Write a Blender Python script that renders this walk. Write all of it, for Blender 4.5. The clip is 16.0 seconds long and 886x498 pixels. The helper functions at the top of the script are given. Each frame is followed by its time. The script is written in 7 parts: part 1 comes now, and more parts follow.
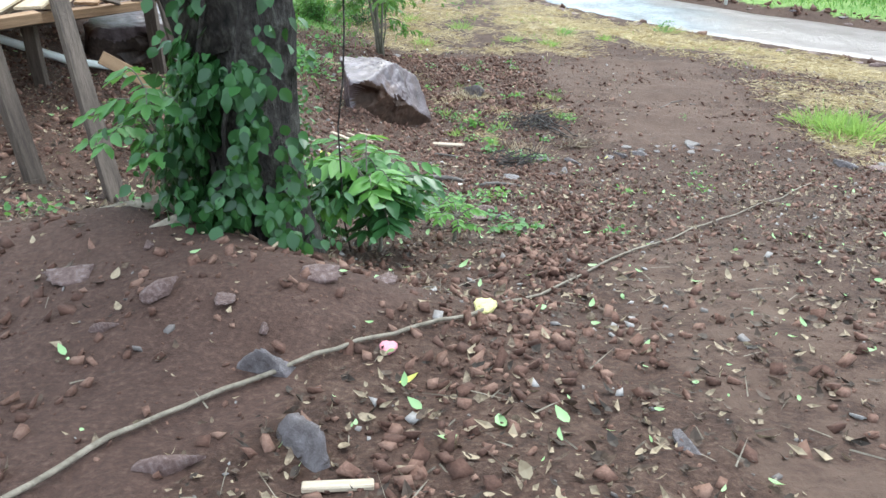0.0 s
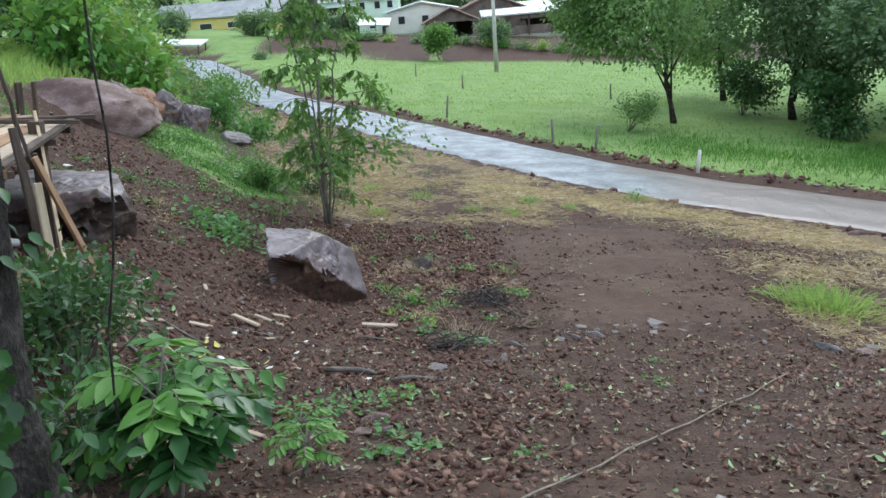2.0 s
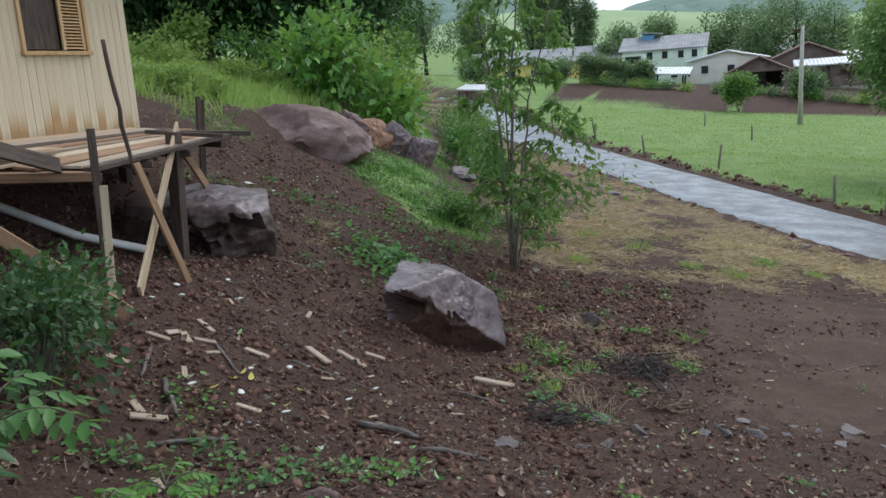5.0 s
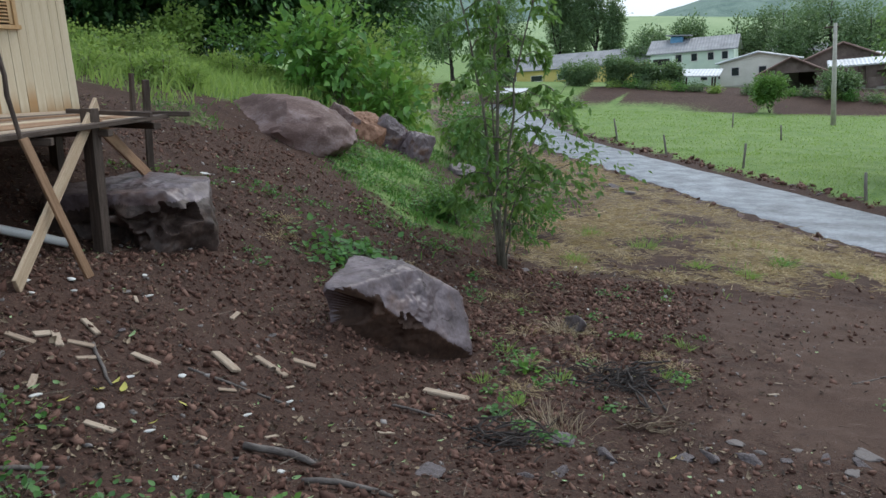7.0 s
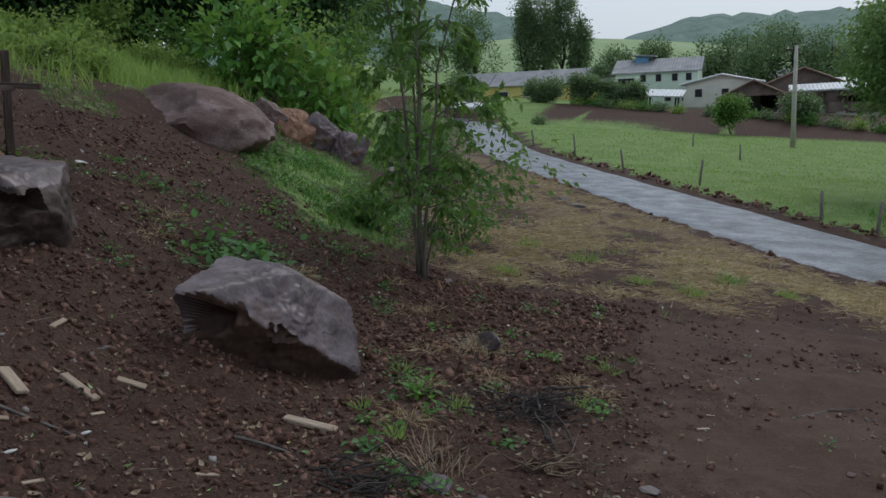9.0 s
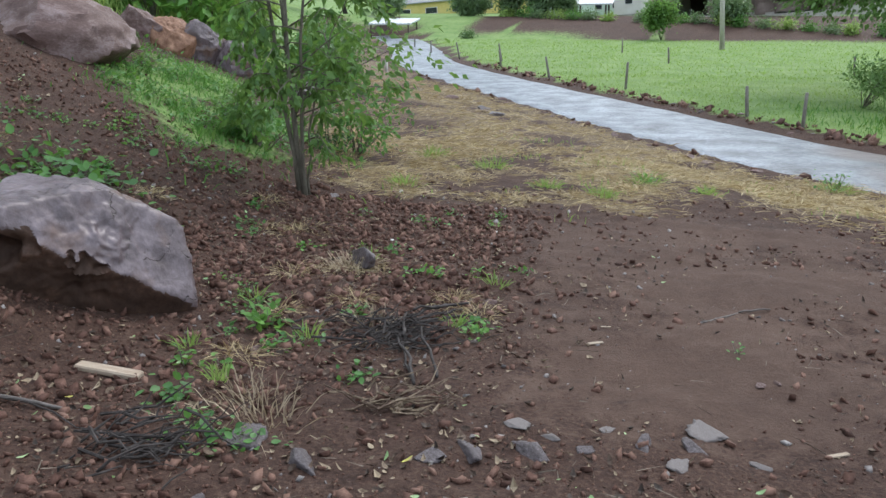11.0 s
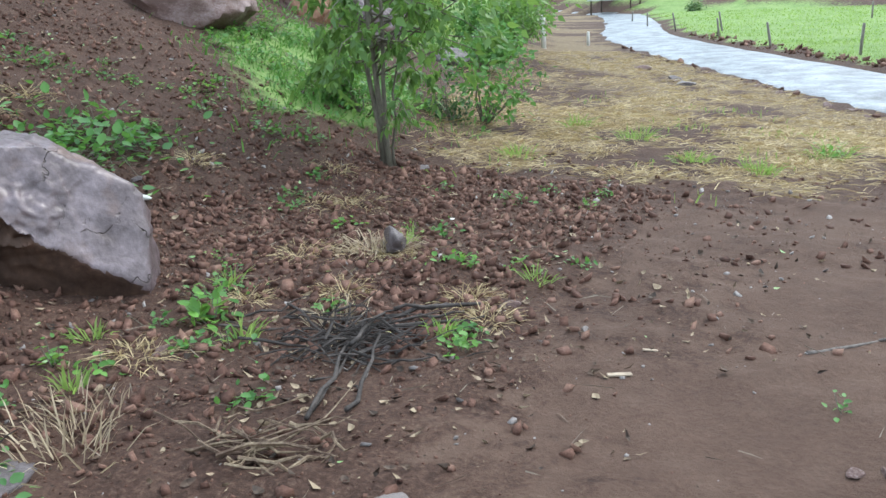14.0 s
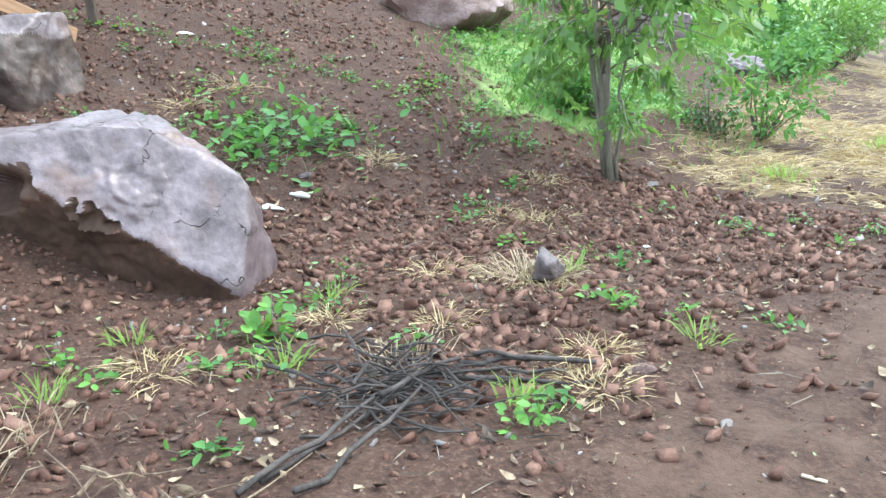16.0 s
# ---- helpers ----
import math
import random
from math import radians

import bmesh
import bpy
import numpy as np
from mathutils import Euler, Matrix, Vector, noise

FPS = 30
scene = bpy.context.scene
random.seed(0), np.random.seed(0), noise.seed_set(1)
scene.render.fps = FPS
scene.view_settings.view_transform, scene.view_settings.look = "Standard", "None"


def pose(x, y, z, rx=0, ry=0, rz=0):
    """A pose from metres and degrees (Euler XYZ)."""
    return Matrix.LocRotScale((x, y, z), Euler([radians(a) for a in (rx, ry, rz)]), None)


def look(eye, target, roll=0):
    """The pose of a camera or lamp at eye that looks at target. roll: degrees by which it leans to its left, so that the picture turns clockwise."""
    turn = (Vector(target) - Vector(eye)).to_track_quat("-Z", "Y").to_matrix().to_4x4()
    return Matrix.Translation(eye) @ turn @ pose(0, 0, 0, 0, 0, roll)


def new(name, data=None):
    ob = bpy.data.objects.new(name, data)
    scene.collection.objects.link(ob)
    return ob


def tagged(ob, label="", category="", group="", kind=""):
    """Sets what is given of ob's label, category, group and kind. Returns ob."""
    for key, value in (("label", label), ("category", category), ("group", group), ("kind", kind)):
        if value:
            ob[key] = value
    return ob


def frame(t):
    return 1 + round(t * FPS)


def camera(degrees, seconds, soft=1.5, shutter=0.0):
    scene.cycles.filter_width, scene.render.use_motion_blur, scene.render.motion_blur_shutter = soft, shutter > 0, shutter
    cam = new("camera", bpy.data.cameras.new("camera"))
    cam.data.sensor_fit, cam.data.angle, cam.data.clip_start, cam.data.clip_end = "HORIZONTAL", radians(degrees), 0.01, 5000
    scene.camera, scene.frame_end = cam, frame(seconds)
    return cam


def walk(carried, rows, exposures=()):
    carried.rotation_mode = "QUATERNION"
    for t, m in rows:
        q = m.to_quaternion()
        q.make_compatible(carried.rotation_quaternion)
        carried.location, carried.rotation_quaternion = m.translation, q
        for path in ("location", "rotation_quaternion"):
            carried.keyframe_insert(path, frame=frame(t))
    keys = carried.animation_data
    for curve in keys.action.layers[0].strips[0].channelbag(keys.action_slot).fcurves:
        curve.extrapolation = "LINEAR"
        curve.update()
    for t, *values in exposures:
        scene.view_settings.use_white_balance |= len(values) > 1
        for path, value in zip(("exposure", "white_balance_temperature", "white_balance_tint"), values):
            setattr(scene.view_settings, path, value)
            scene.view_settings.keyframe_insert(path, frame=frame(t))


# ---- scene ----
cam = camera(56.4, 16.0)
METRES, EYE, TILT, LEAN, TURN = 12.8, 1.4, -28.0, 0.0, 0.0
ROWS = [
    (0.0, 0.0, 0.0, 0.0, -0.0, 0.0, -0.0),
    (0.5, 0.0114, 0.0278, 0.0106, 3.48, 4.81, -1.06),
    (1.0, 0.026, 0.0538, 0.0202, 3.91, 7.95, -1.66),
    (1.5, 0.0475, 0.0787, 0.0267, 1.59, 9.65, -1.05),
    (2.0, 0.0655, 0.1083, 0.0305, -0.28, 11.3, 0.25),
    (2.5, 0.0899, 0.1357, 0.0351, -2.38, 12.8, 1.36),
    (3.0, 0.1112, 0.1628, 0.0428, -2.14, 13.76, 1.06),
    (3.5, 0.1393, 0.1755, 0.0455, 1.25, 14.66, -1.48),
    (4.0, 0.1603, 0.1983, 0.0525, 8.14, 14.21, -5.46),
    (4.5, 0.1829, 0.2163, 0.0572, 16.32, 13.02, -9.28),
    (7.0, 0.2298, 0.3517, 0.0824, 20.49, 13.29, -10.17),
    (7.5, 0.2324, 0.3807, 0.0879, 19.98, 13.23, -10.7),
    (8.0, 0.242, 0.4073, 0.0927, 18.98, 14.12, -11.09),
    (8.5, 0.2429, 0.4438, 0.1024, 17.82, 15.34, -11.28),
    (9.0, 0.2483, 0.467, 0.1078, 17.88, 14.86, -10.94),
    (9.5, 0.2547, 0.49, 0.1115, 16.65, 13.24, -9.46),
    (10.0, 0.2574, 0.5175, 0.1166, 14.49, 11.94, -7.28),
    (12.5, 0.3108, 0.6624, 0.1413, 17.45, 8.44, -6.01),
    (13.0, 0.3193, 0.6889, 0.1483, 20.37, 7.43, -7.31),
    (13.5, 0.3301, 0.7193, 0.1567, 24.3, 7.06, -8.8),
    (14.0, 0.3376, 0.7451, 0.1651, 30.22, 6.54, -11.22),
    (14.5, 0.3392, 0.7735, 0.1717, 35.65, 5.6, -12.87),
    (15.0, 0.3438, 0.8047, 0.1776, 39.77, 4.38, -13.73),
    (15.5, 0.3386, 0.8397, 0.1866, 44.86, 3.11, -15.09),
    (16.0, 0.3401, 0.8756, 0.1972, 52.24, 2.36, -18.24),
]
EXPO = [(0.0, 1.72, 6250, 1), (0.6, 1.78, 6250, 3), (1.5, 1.05, 6200, 4), (2.6, 0.5, 6300, 6), (3.5, -0.5, 6500, 10), (4.0, -0.05, 6500, 10), (4.5, 0.3, 6450, 9), (7.0, 0.2, 6400, 8),
        (8.0, 0.35, 6400, 8), (8.5, 0.15, 6450, 9), (9.0, -0.5, 6450, 9), (9.5, 0.5, 6550, 10), (10.0, 0.65, 6450, 9), (12.5, 1.05, 6400, 8), (13.0, 1.2, 6350, 6), (14.5, 1.38, 6300, 4), (16.0, 2.12, 6200, 2)]
walk(cam, [(t, pose(0, 0, EYE, TILT, LEAN, TURN) @ pose(METRES * x, METRES * y, METRES * z, 90 + pitch, roll, yaw)) for t, x, y, z, yaw, pitch, roll in ROWS], EXPO)

# ---- world and light ----
world = bpy.data.worlds.new("overcast_sky")
scene.world = world
world.use_nodes = True
wn = world.node_tree.nodes
wl = world.node_tree.links
sky = wn.new("ShaderNodeTexSky")
sky.sky_type = "NISHITA"
sky.sun_disc = False
sky.sun_elevation = radians(50)
sky.sun_rotation = radians(20)
sky.air_density, sky.dust_density, sky.ozone_density = 1.2, 4.0, 1.0
cloud = wn.new("ShaderNodeMix")
cloud.data_type = "RGBA"
cloud.inputs["Factor"].default_value = 0.75
cloud.inputs["B"].default_value = (7.7, 8.85, 10.3, 1)
wl.new(sky.outputs[0], cloud.inputs["A"])
wl.new(cloud.outputs["Result"], wn["Background"].inputs["Color"])
wn["Background"].inputs["Strength"].default_value = 0.125

sun = new("sun", bpy.data.lights.new("sun", "SUN"))
sun.data.energy = 0.9
sun.data.angle = radians(25)
sun.data.color = (1.0, 0.98, 0.96)
sun.matrix_world = look((12, 45, 44), (0, 10, 0))

# ---- terrain ----
# -- terrain begin --
ROAD = [(40.0, -2.0), (22.0, 11.3), (11.8, 18.9), (8.0, 21.9), (4.2, 25.6), (0.4, 31.2), (-7.7, 43.6), (-13.0, 53.0), (-18.7, 68.0), (-26.0, 84.0), (-40.0, 104.0)]
ROAD_W = 3.9


def sstep(a, b, v):
    u = min(1.0, max(0.0, (v - a) / (b - a)))
    return u * u * (3 - 2 * u)


def ramp(v, *pts):
    """Piecewise linear, softened by the caller."""
    if v <= pts[0][0]:
        return pts[0][1]
    for (a, p), (b, q) in zip(pts, pts[1:]):
        if v <= b:
            return p + (q - p) * (v - a) / (b - a)
    return pts[-1][1]


def soft_ramp(v, w, *pts):
    return (ramp(v - w, *pts) + 2 * ramp(v - w / 2, *pts) + 2 * ramp(v, *pts) + 2 * ramp(v + w / 2, *pts) + ramp(v + w, *pts)) / 8


def road_dist(x, y):
    """Signed distance from the road's near edge: positive on the near side, negative across it."""
    best, sign, along = 1e9, 1, 0
    for k in range(len(ROAD) - 1):
        (ax, ay), (bx, by) = ROAD[k], ROAD[k + 1]
        dx, dy = bx - ax, by - ay
        u = min(1.0, max(0.0, ((x - ax) * dx + (y - ay) * dy) / (dx * dx + dy * dy)))
        ex, ey = x - ax - u * dx, y - ay - u * dy
        d = math.hypot(ex, ey)
        if d < best:
            best, sign, along = d, (1 if dx * ey - dy * ex > 0 else -1), k + u
    return best * sign, along


def softplus(v, w):
    return w * math.log1p(math.exp(min(50, v / w)))


def trail_z(y):
    return soft_ramp(y, 1.6, (-40, 10.0), (0, 0.08), (4, -1.0), (7, -1.93), (10.9, -3.02), (14, -3.12), (18, -3.3), (24, -3.5), (40, -3.6), (90, -4.6), (200, -5.0))


def hill_edge(y):
    return soft_ramp(y, 1.5, (-5, -1.5), (5, -1.0), (9, 0.1), (12, -0.5), (14, -1.0), (17, -1.1), (21, -1.6), (30, -5.5), (44, -12.0), (68, -24.0), (100, -45.0))


def ground_z(x, y):
    d, along = road_dist(x, y)
    z = trail_z(y) - 0.012 * x
    e = hill_edge(y)
    k = soft_ramp(y, 2, (0, 0.10), (7, 0.16), (10, 0.42), (24, 0.42), (60, 0.3))
    up = k * softplus(e - x, 0.35)
    up = up if up < 2.6 else 2.6 + 0.46 * (up - 2.6)
    z += min(up, 14 + 0.02 * up)
    # the bank ends in a flat grassy shelf
    shelf = 0.10 + 0.012 * max(0.0, -x - 9)
    if z > shelf - 0.6:
        flat = shelf - 0.25 * math.exp(-max(0.0, z - shelf + 0.6) / 0.25 + math.log(2.4)) if z > shelf - 0.6 else z
        z += (min(z, flat) - z) * sstep(7.5, 11.5, y) * sstep(-2, -4, x)
    # heap of dug earth by the big tree
    z += 0.32 * math.exp(-(((x + 0.8) / 0.9) ** 2 + ((y - 3.4) / 0.6) ** 2)) + 0.36 * math.exp(-(((x + 1.7) / 0.9) ** 2 + ((y - 4.25) / 0.7) ** 2))
    # earth piled against the boulder
    z += 0.20 * math.exp(-(((x + 1.2) / 0.45) ** 2 + ((y - 11.6) / 0.4) ** 2))
    # hollow dug under the cabin's deck
    z -= 0.55 * math.exp(-(((x + 4.7) / 1.3) ** 2 + ((y - 10.8) / 1.7) ** 2))
    # down to the road, and the meadow across it
    road_z = -4.05 - 0.004 * max(0.0, y - 25)
    if d < 7:
        z += (road_z - z) * (1 - sstep(-0.1, 6.5, d)) ** 1.6 if d > 0 else (road_z - z)
    if d < -ROAD_W:
        q = -d - ROAD_W
        z = road_z + 0.12 * sstep(0, 0.6, q) - 0.009 * max(0.0, q - 2)
        z += 1.7 * sstep(80, 91, y + 0.1 * x) + 0.03 * max(0.0, y - 140)
    return z


# -- terrain end --

# ---- helpers for building ----
PLUMB = pose(0, 0, 0, 0, -4.2, 0)  # uprights here stand a little towards the hill


rng = np.random.default_rng(7)


def nodes_of(name):
    m = bpy.data.materials.new(name)
    m.use_nodes = True
    return m, m.node_tree.nodes, m.node_tree.links, m.node_tree.nodes["Principled BSDF"]


def surface(name, dark, light, scale=6.0, rough=0.8, bump=0.3, fine=60.0, metal=0.0, stretch=(1, 1, 1), third=None, spec=0.3, contrast=0.25, depth=0.02, island=0.0, per_object=0.0):
    """Two-scale mottled surface at real size: large stains and fine grain in colour, roughness and relief."""
    m, n, l, b = nodes_of(name)
    co = n.new("ShaderNodeTexCoord")
    mp = n.new("ShaderNodeMapping")
    mp.inputs["Scale"].default_value = stretch
    l.new(co.outputs["Object"], mp.inputs["Vector"])
    big, small = n.new("ShaderNodeTexNoise"), n.new("ShaderNodeTexNoise")
    for t, s, d in ((big, scale, 6), (small, fine, 4)):
        t.inputs["Scale"].default_value, t.inputs["Detail"].default_value, t.inputs["Roughness"].default_value = s, d, 0.62
        l.new(mp.outputs[0], t.inputs["Vector"])
    add = n.new("ShaderNodeMath")
    add.operation = "MULTIPLY_ADD"
    add.inputs[1].default_value = 0.45
    l.new(small.outputs["Fac"], add.inputs[0])
    l.new(big.outputs["Fac"], add.inputs[2])
    src = add.outputs[0]
    for flag, node, out in ((island, "ShaderNodeNewGeometry", "Random Per Island"), (per_object, "ShaderNodeObjectInfo", "Random")):
        if flag:
            g = n.new(node)
            ad = n.new("ShaderNodeMath")
            ad.operation = "MULTIPLY_ADD"
            ad.inputs[1].default_value = flag
            l.new(g.outputs[out], ad.inputs[0])
            l.new(src, ad.inputs[2])
            sh = n.new("ShaderNodeMath")
            sh.operation = "SUBTRACT"
            sh.inputs[1].default_value = flag / 2
            l.new(ad.outputs[0], sh.inputs[0])
            src = sh.outputs[0]
    cr = n.new("ShaderNodeValToRGB")
    e = cr.color_ramp.elements
    e[0].position, e[1].position = 0.72 - contrast, 0.72 + contrast
    e[0].color, e[1].color = (*dark, 1), (*light, 1)
    if third:
        k = e.new(0.74)
        k.color = (*third, 1)
    l.new(src, cr.inputs["Fac"])
    l.new(cr.outputs["Color"], b.inputs["Base Color"])
    bp = n.new("ShaderNodeBump")
    bp.inputs["Strength"].default_value, bp.inputs["Distance"].default_value = bump, depth
    l.new(add.outputs[0], bp.inputs["Height"])
    l.new(bp.outputs[0], b.inputs["Normal"])
    rr = n.new("ShaderNodeMapRange")
    rr.inputs["From Min"].default_value, rr.inputs["From Max"].default_value = 0.4, 1.0
    rr.inputs["To Min"].default_value, rr.inputs["To Max"].default_value = min(1, rough + 0.1), max(0.05, rough - 0.15)
    l.new(add.outputs[0], rr.inputs["Value"])
    l.new(rr.outputs[0], b.inputs["Roughness"])
    b.inputs["Metallic"].default_value = metal
    b.inputs["Specular IOR Level"].default_value = spec
    return m


def leafy(name, dark, light, through_colour, share=0.3, rough=0.45, spec=0.35):
    """Leaves: colour varies from leaf to leaf and in clumps; light passes through."""
    m, n, l, b = nodes_of(name)
    g = n.new("ShaderNodeNewGeometry")
    co = n.new("ShaderNodeTexCoord")
    t = n.new("ShaderNodeTexNoise")
    t.inputs["Scale"].default_value, t.inputs["Detail"].default_value = 1.6, 3
    l.new(co.outputs["Object"], t.inputs["Vector"])
    ad = n.new("ShaderNodeMath")
    ad.operation = "MULTIPLY_ADD"
    ad.inputs[1].default_value = 0.5
    l.new(g.outputs["Random Per Island"], ad.inputs[0])
    l.new(t.outputs["Fac"], ad.inputs[2])
    cr = n.new("ShaderNodeValToRGB")
    e = cr.color_ramp.elements
    e[0].position, e[1].position = 0.4, 1.0
    e[0].color, e[1].color = (*dark, 1), (*light, 1)
    l.new(ad.outputs[0], cr.inputs["Fac"])
    l.new(cr.outputs["Color"], b.inputs["Base Color"])
    b.inputs["Roughness"].default_value, b.inputs["Specular IOR Level"].default_value = rough, spec
    tr = n.new("ShaderNodeBsdfTranslucent")
    tr.inputs["Color"].default_value = (*through_colour, 1)
    mx = n.new("ShaderNodeMixShader")
    mx.inputs["Fac"].default_value = share
    l.new(b.outputs[0], mx.inputs[1])
    l.new(tr.outputs[0], mx.inputs[2])
    l.new(mx.outputs[0], n["Material Output"].inputs["Surface"])
    return m


def mesh_data(name, verts, faces, material, smooth=False):
    """verts: n x 3; faces: k x 3 or k x 4 index array, or a list of index lists."""
    me = bpy.data.meshes.new(name)
    verts = np.asarray(verts, dtype=np.float64).reshape(-1, 3)
    if isinstance(faces, np.ndarray):
        k, s = faces.shape
        me.vertices.add(len(verts))
        me.vertices.foreach_set("co", verts.ravel())
        me.loops.add(k * s)
        me.loops.foreach_set("vertex_index", faces.astype(np.int32).ravel())
        me.polygons.add(k)
        me.polygons.foreach_set("loop_start", np.arange(0, k * s, s, dtype=np.int32))
        me.update(calc_edges=True)
    else:
        me.from_pydata([tuple(v) for v in verts], [], faces)
    if smooth:
        me.polygons.foreach_set("use_smooth", np.ones(len(me.polygons), dtype=bool))
    for mt in material if isinstance(material, (list, tuple)) else [material]:
        me.materials.append(mt)
    me.update()
    return me


def part(name, me, parent=None, label="", at=None):
    """Links a mesh (mesh data, or a bmesh with its material) under a thing or a part."""
    ob = new(name, me)
    if parent is not None:
        ob.parent = parent
    if at is not None:
        ob.matrix_basis = at
    return tagged(ob, label)


def thing(name, label, category, at=None, group="", kind="", data=None):
    ob = new(name, data)
    if at is not None:
        ob.matrix_basis = at
    return tagged(ob, label, category, group, kind)


def box_arrays(sx, sy, sz, cx=0, cy=0, cz=0, bevel=0.0):
    """A box with chamfered edges, for boards, posts and beams."""
    x, y, z = sx / 2, sy / 2, sz / 2
    b = min(bevel, x * 0.45, y * 0.45, z * 0.45)
    if b <= 0:
        v = [(i * x + cx, j * y + cy, k * z + cz) for i in (-1, 1) for j in (-1, 1) for k in (-1, 1)]
        return v, [[0, 1, 3, 2], [4, 6, 7, 5], [0, 4, 5, 1], [2, 3, 7, 6], [0, 2, 6, 4], [1, 5, 7, 3]]
    bm = bmesh.new()
    bmesh.ops.create_cube(bm, size=1.0, matrix=Matrix.Diagonal((sx, sy, sz, 1)))
    bmesh.ops.bevel(bm, geom=bm.edges[:], offset=b, segments=1, affect="EDGES")
    bm.verts.ensure_lookup_table()
    v = [(q.co.x + cx, q.co.y + cy, q.co.z + cz) for q in bm.verts]
    f = [[q.index for q in face.verts] for face in bm.faces]
    bm.free()
    return v, f


def box(name, sx, sy, sz, material, bevel=0.004):
    v, f = box_arrays(sx, sy, sz, bevel=bevel)
    return mesh_data(name, v, f, material)


def between(a, b, spin=0.0):
    """Pose of a bar whose length runs along its z, with its middle between a and b."""
    a, b = Vector(a), Vector(b)
    q = (b - a).to_track_quat("Z", "Y")
    return Matrix.Translation((a + b) / 2) @ q.to_matrix().to_4x4() @ pose(0, 0, 0, 0, 0, spin)


def beam(name, a, b, w, d, material, parent=None, label="", spin=0.0, bevel=0.004):
    return part(name, box(name, w, d, (Vector(b) - Vector(a)).length, material, bevel), parent, label, between(a, b, spin))


def tube_arrays(points, radii, sides=8, rough=0.0, seed=0):
    """A tapered tube along points, closed at both ends."""
    r = np.random.default_rng(seed)
    pts = [Vector(p) for p in points]
    verts, faces = [], []
    ref = Vector((0.31, 0.95, 0.05))
    for i, p in enumerate(pts):
        t = (pts[min(i + 1, len(pts) - 1)] - pts[max(i - 1, 0)]).normalized()
        u = t.cross(ref).normalized()
        w = t.cross(u)
        for s in range(sides):
            a = 2 * math.pi * s / sides
            k = radii[i] * (1 + rough * r.uniform(-1, 1))
            verts.append(tuple(p + (u * math.cos(a) + w * math.sin(a)) * k))
    for i in range(len(pts) - 1):
        for s in range(sides):
            q = (s + 1) % sides
            faces.append([i * sides + s, i * sides + q, (i + 1) * sides + q, (i + 1) * sides + s])
    faces.append(list(range(sides))[::-1])
    faces.append([(len(pts) - 1) * sides + s for s in range(sides)])
    return verts, faces


def joined(pieces):
    verts, faces = [], []
    for v, f in pieces:
        o = len(verts)
        verts.extend(v)
        faces.extend([[i + o for i in q] for q in f])
    return verts, faces


def wavy(a, b, n, amp, seed):
    """Points from a to b that wander by amp."""
    r = np.random.default_rng(seed)
    a, b = Vector(a), Vector(b)
    off = Vector((0, 0, 0))
    out = []
    for i in range(n):
        out.append(a.lerp(b, i / (n - 1)) + off * (1 if i else 0))
        off = off * 0.7 + Vector(r.normal(0, amp, 3))
    return out


def leaf_arrays(P, D, N, L, W, droop=0.15, full=False):
    """Many leaves at once: base P, direction D, normal N, length L, half width W; each is folded on its midrib and bent. full: with a rounded outline."""
    P, D, N = (np.asarray(q, dtype=float) for q in (P, D, N))
    L, W = np.asarray(L, dtype=float)[:, None], np.asarray(W, dtype=float)[:, None]
    D = D / np.linalg.norm(D, axis=1, keepdims=True)
    S = np.cross(D, N)
    S /= np.linalg.norm(S, axis=1, keepdims=True) + 1e-9
    U = np.cross(S, D)
    if full:
        m = P + D * L * 0.5 - U * W * 0.3
        tip = P + D * L - U * L * droop
        c = [P + D * L * 0.18 + S * W * 0.75, P + D * L * 0.5 + S * W, P + D * L * 0.8 + S * W * 0.55 - U * L * droop * 0.5]
        e = [P + D * L * 0.18 - S * W * 0.75, P + D * L * 0.5 - S * W, P + D * L * 0.8 - S * W * 0.55 - U * L * droop * 0.5]
        v = np.stack([P, *c, tip, *e[::-1], m], axis=1).reshape(-1, 3)
        o = (np.arange(len(P)) * 9)[:, None]
        return v, np.concatenate([o + np.array([[i, (i + 1) % 8, 8]]) for i in range(8)])
    mid = P + D * L * 0.45 - U * W * 0.35
    tip = P + D * L - U * L * droop
    a = P + D * L * 0.35 + S * W
    b = P + D * L * 0.35 - S * W
    v = np.stack([P, a, tip, b, mid], axis=1).reshape(-1, 3)
    o = (np.arange(len(P)) * 5)[:, None]
    f = np.concatenate([o + np.array([[0, 1, 4]]), o + np.array([[1, 2, 4]]), o + np.array([[2, 3, 4]]), o + np.array([[3, 0, 4]])])
    return v, f


def blade_arrays(P, D, L, W, bend=0.35):
    """Grass blades or straws: a narrow bent strip of two faces each."""
    P, D = np.asarray(P, dtype=float), np.asarray(D, dtype=float)
    L, W = np.asarray(L, dtype=float)[:, None], np.asarray(W, dtype=float)[:, None]
    D = D / np.linalg.norm(D, axis=1, keepdims=True)
    S = np.cross(D, rng.normal(0, 1, P.shape))
    S /= np.linalg.norm(S, axis=1, keepdims=True) + 1e-9
    mid = P + D * L * 0.55
    out = D.copy()
    out[:, 2] -= bend
    tip = mid + out * L * 0.5
    v = np.stack([P - S * W, P + S * W, mid + S * W * 0.7, mid - S * W * 0.7, tip], axis=1).reshape(-1, 3)
    o = (np.arange(len(P)) * 5)[:, None]
    f = np.concatenate([o + np.array([[0, 1, 2]]), o + np.array([[0, 2, 3]]), o + np.array([[3, 2, 4]])])
    return v, f


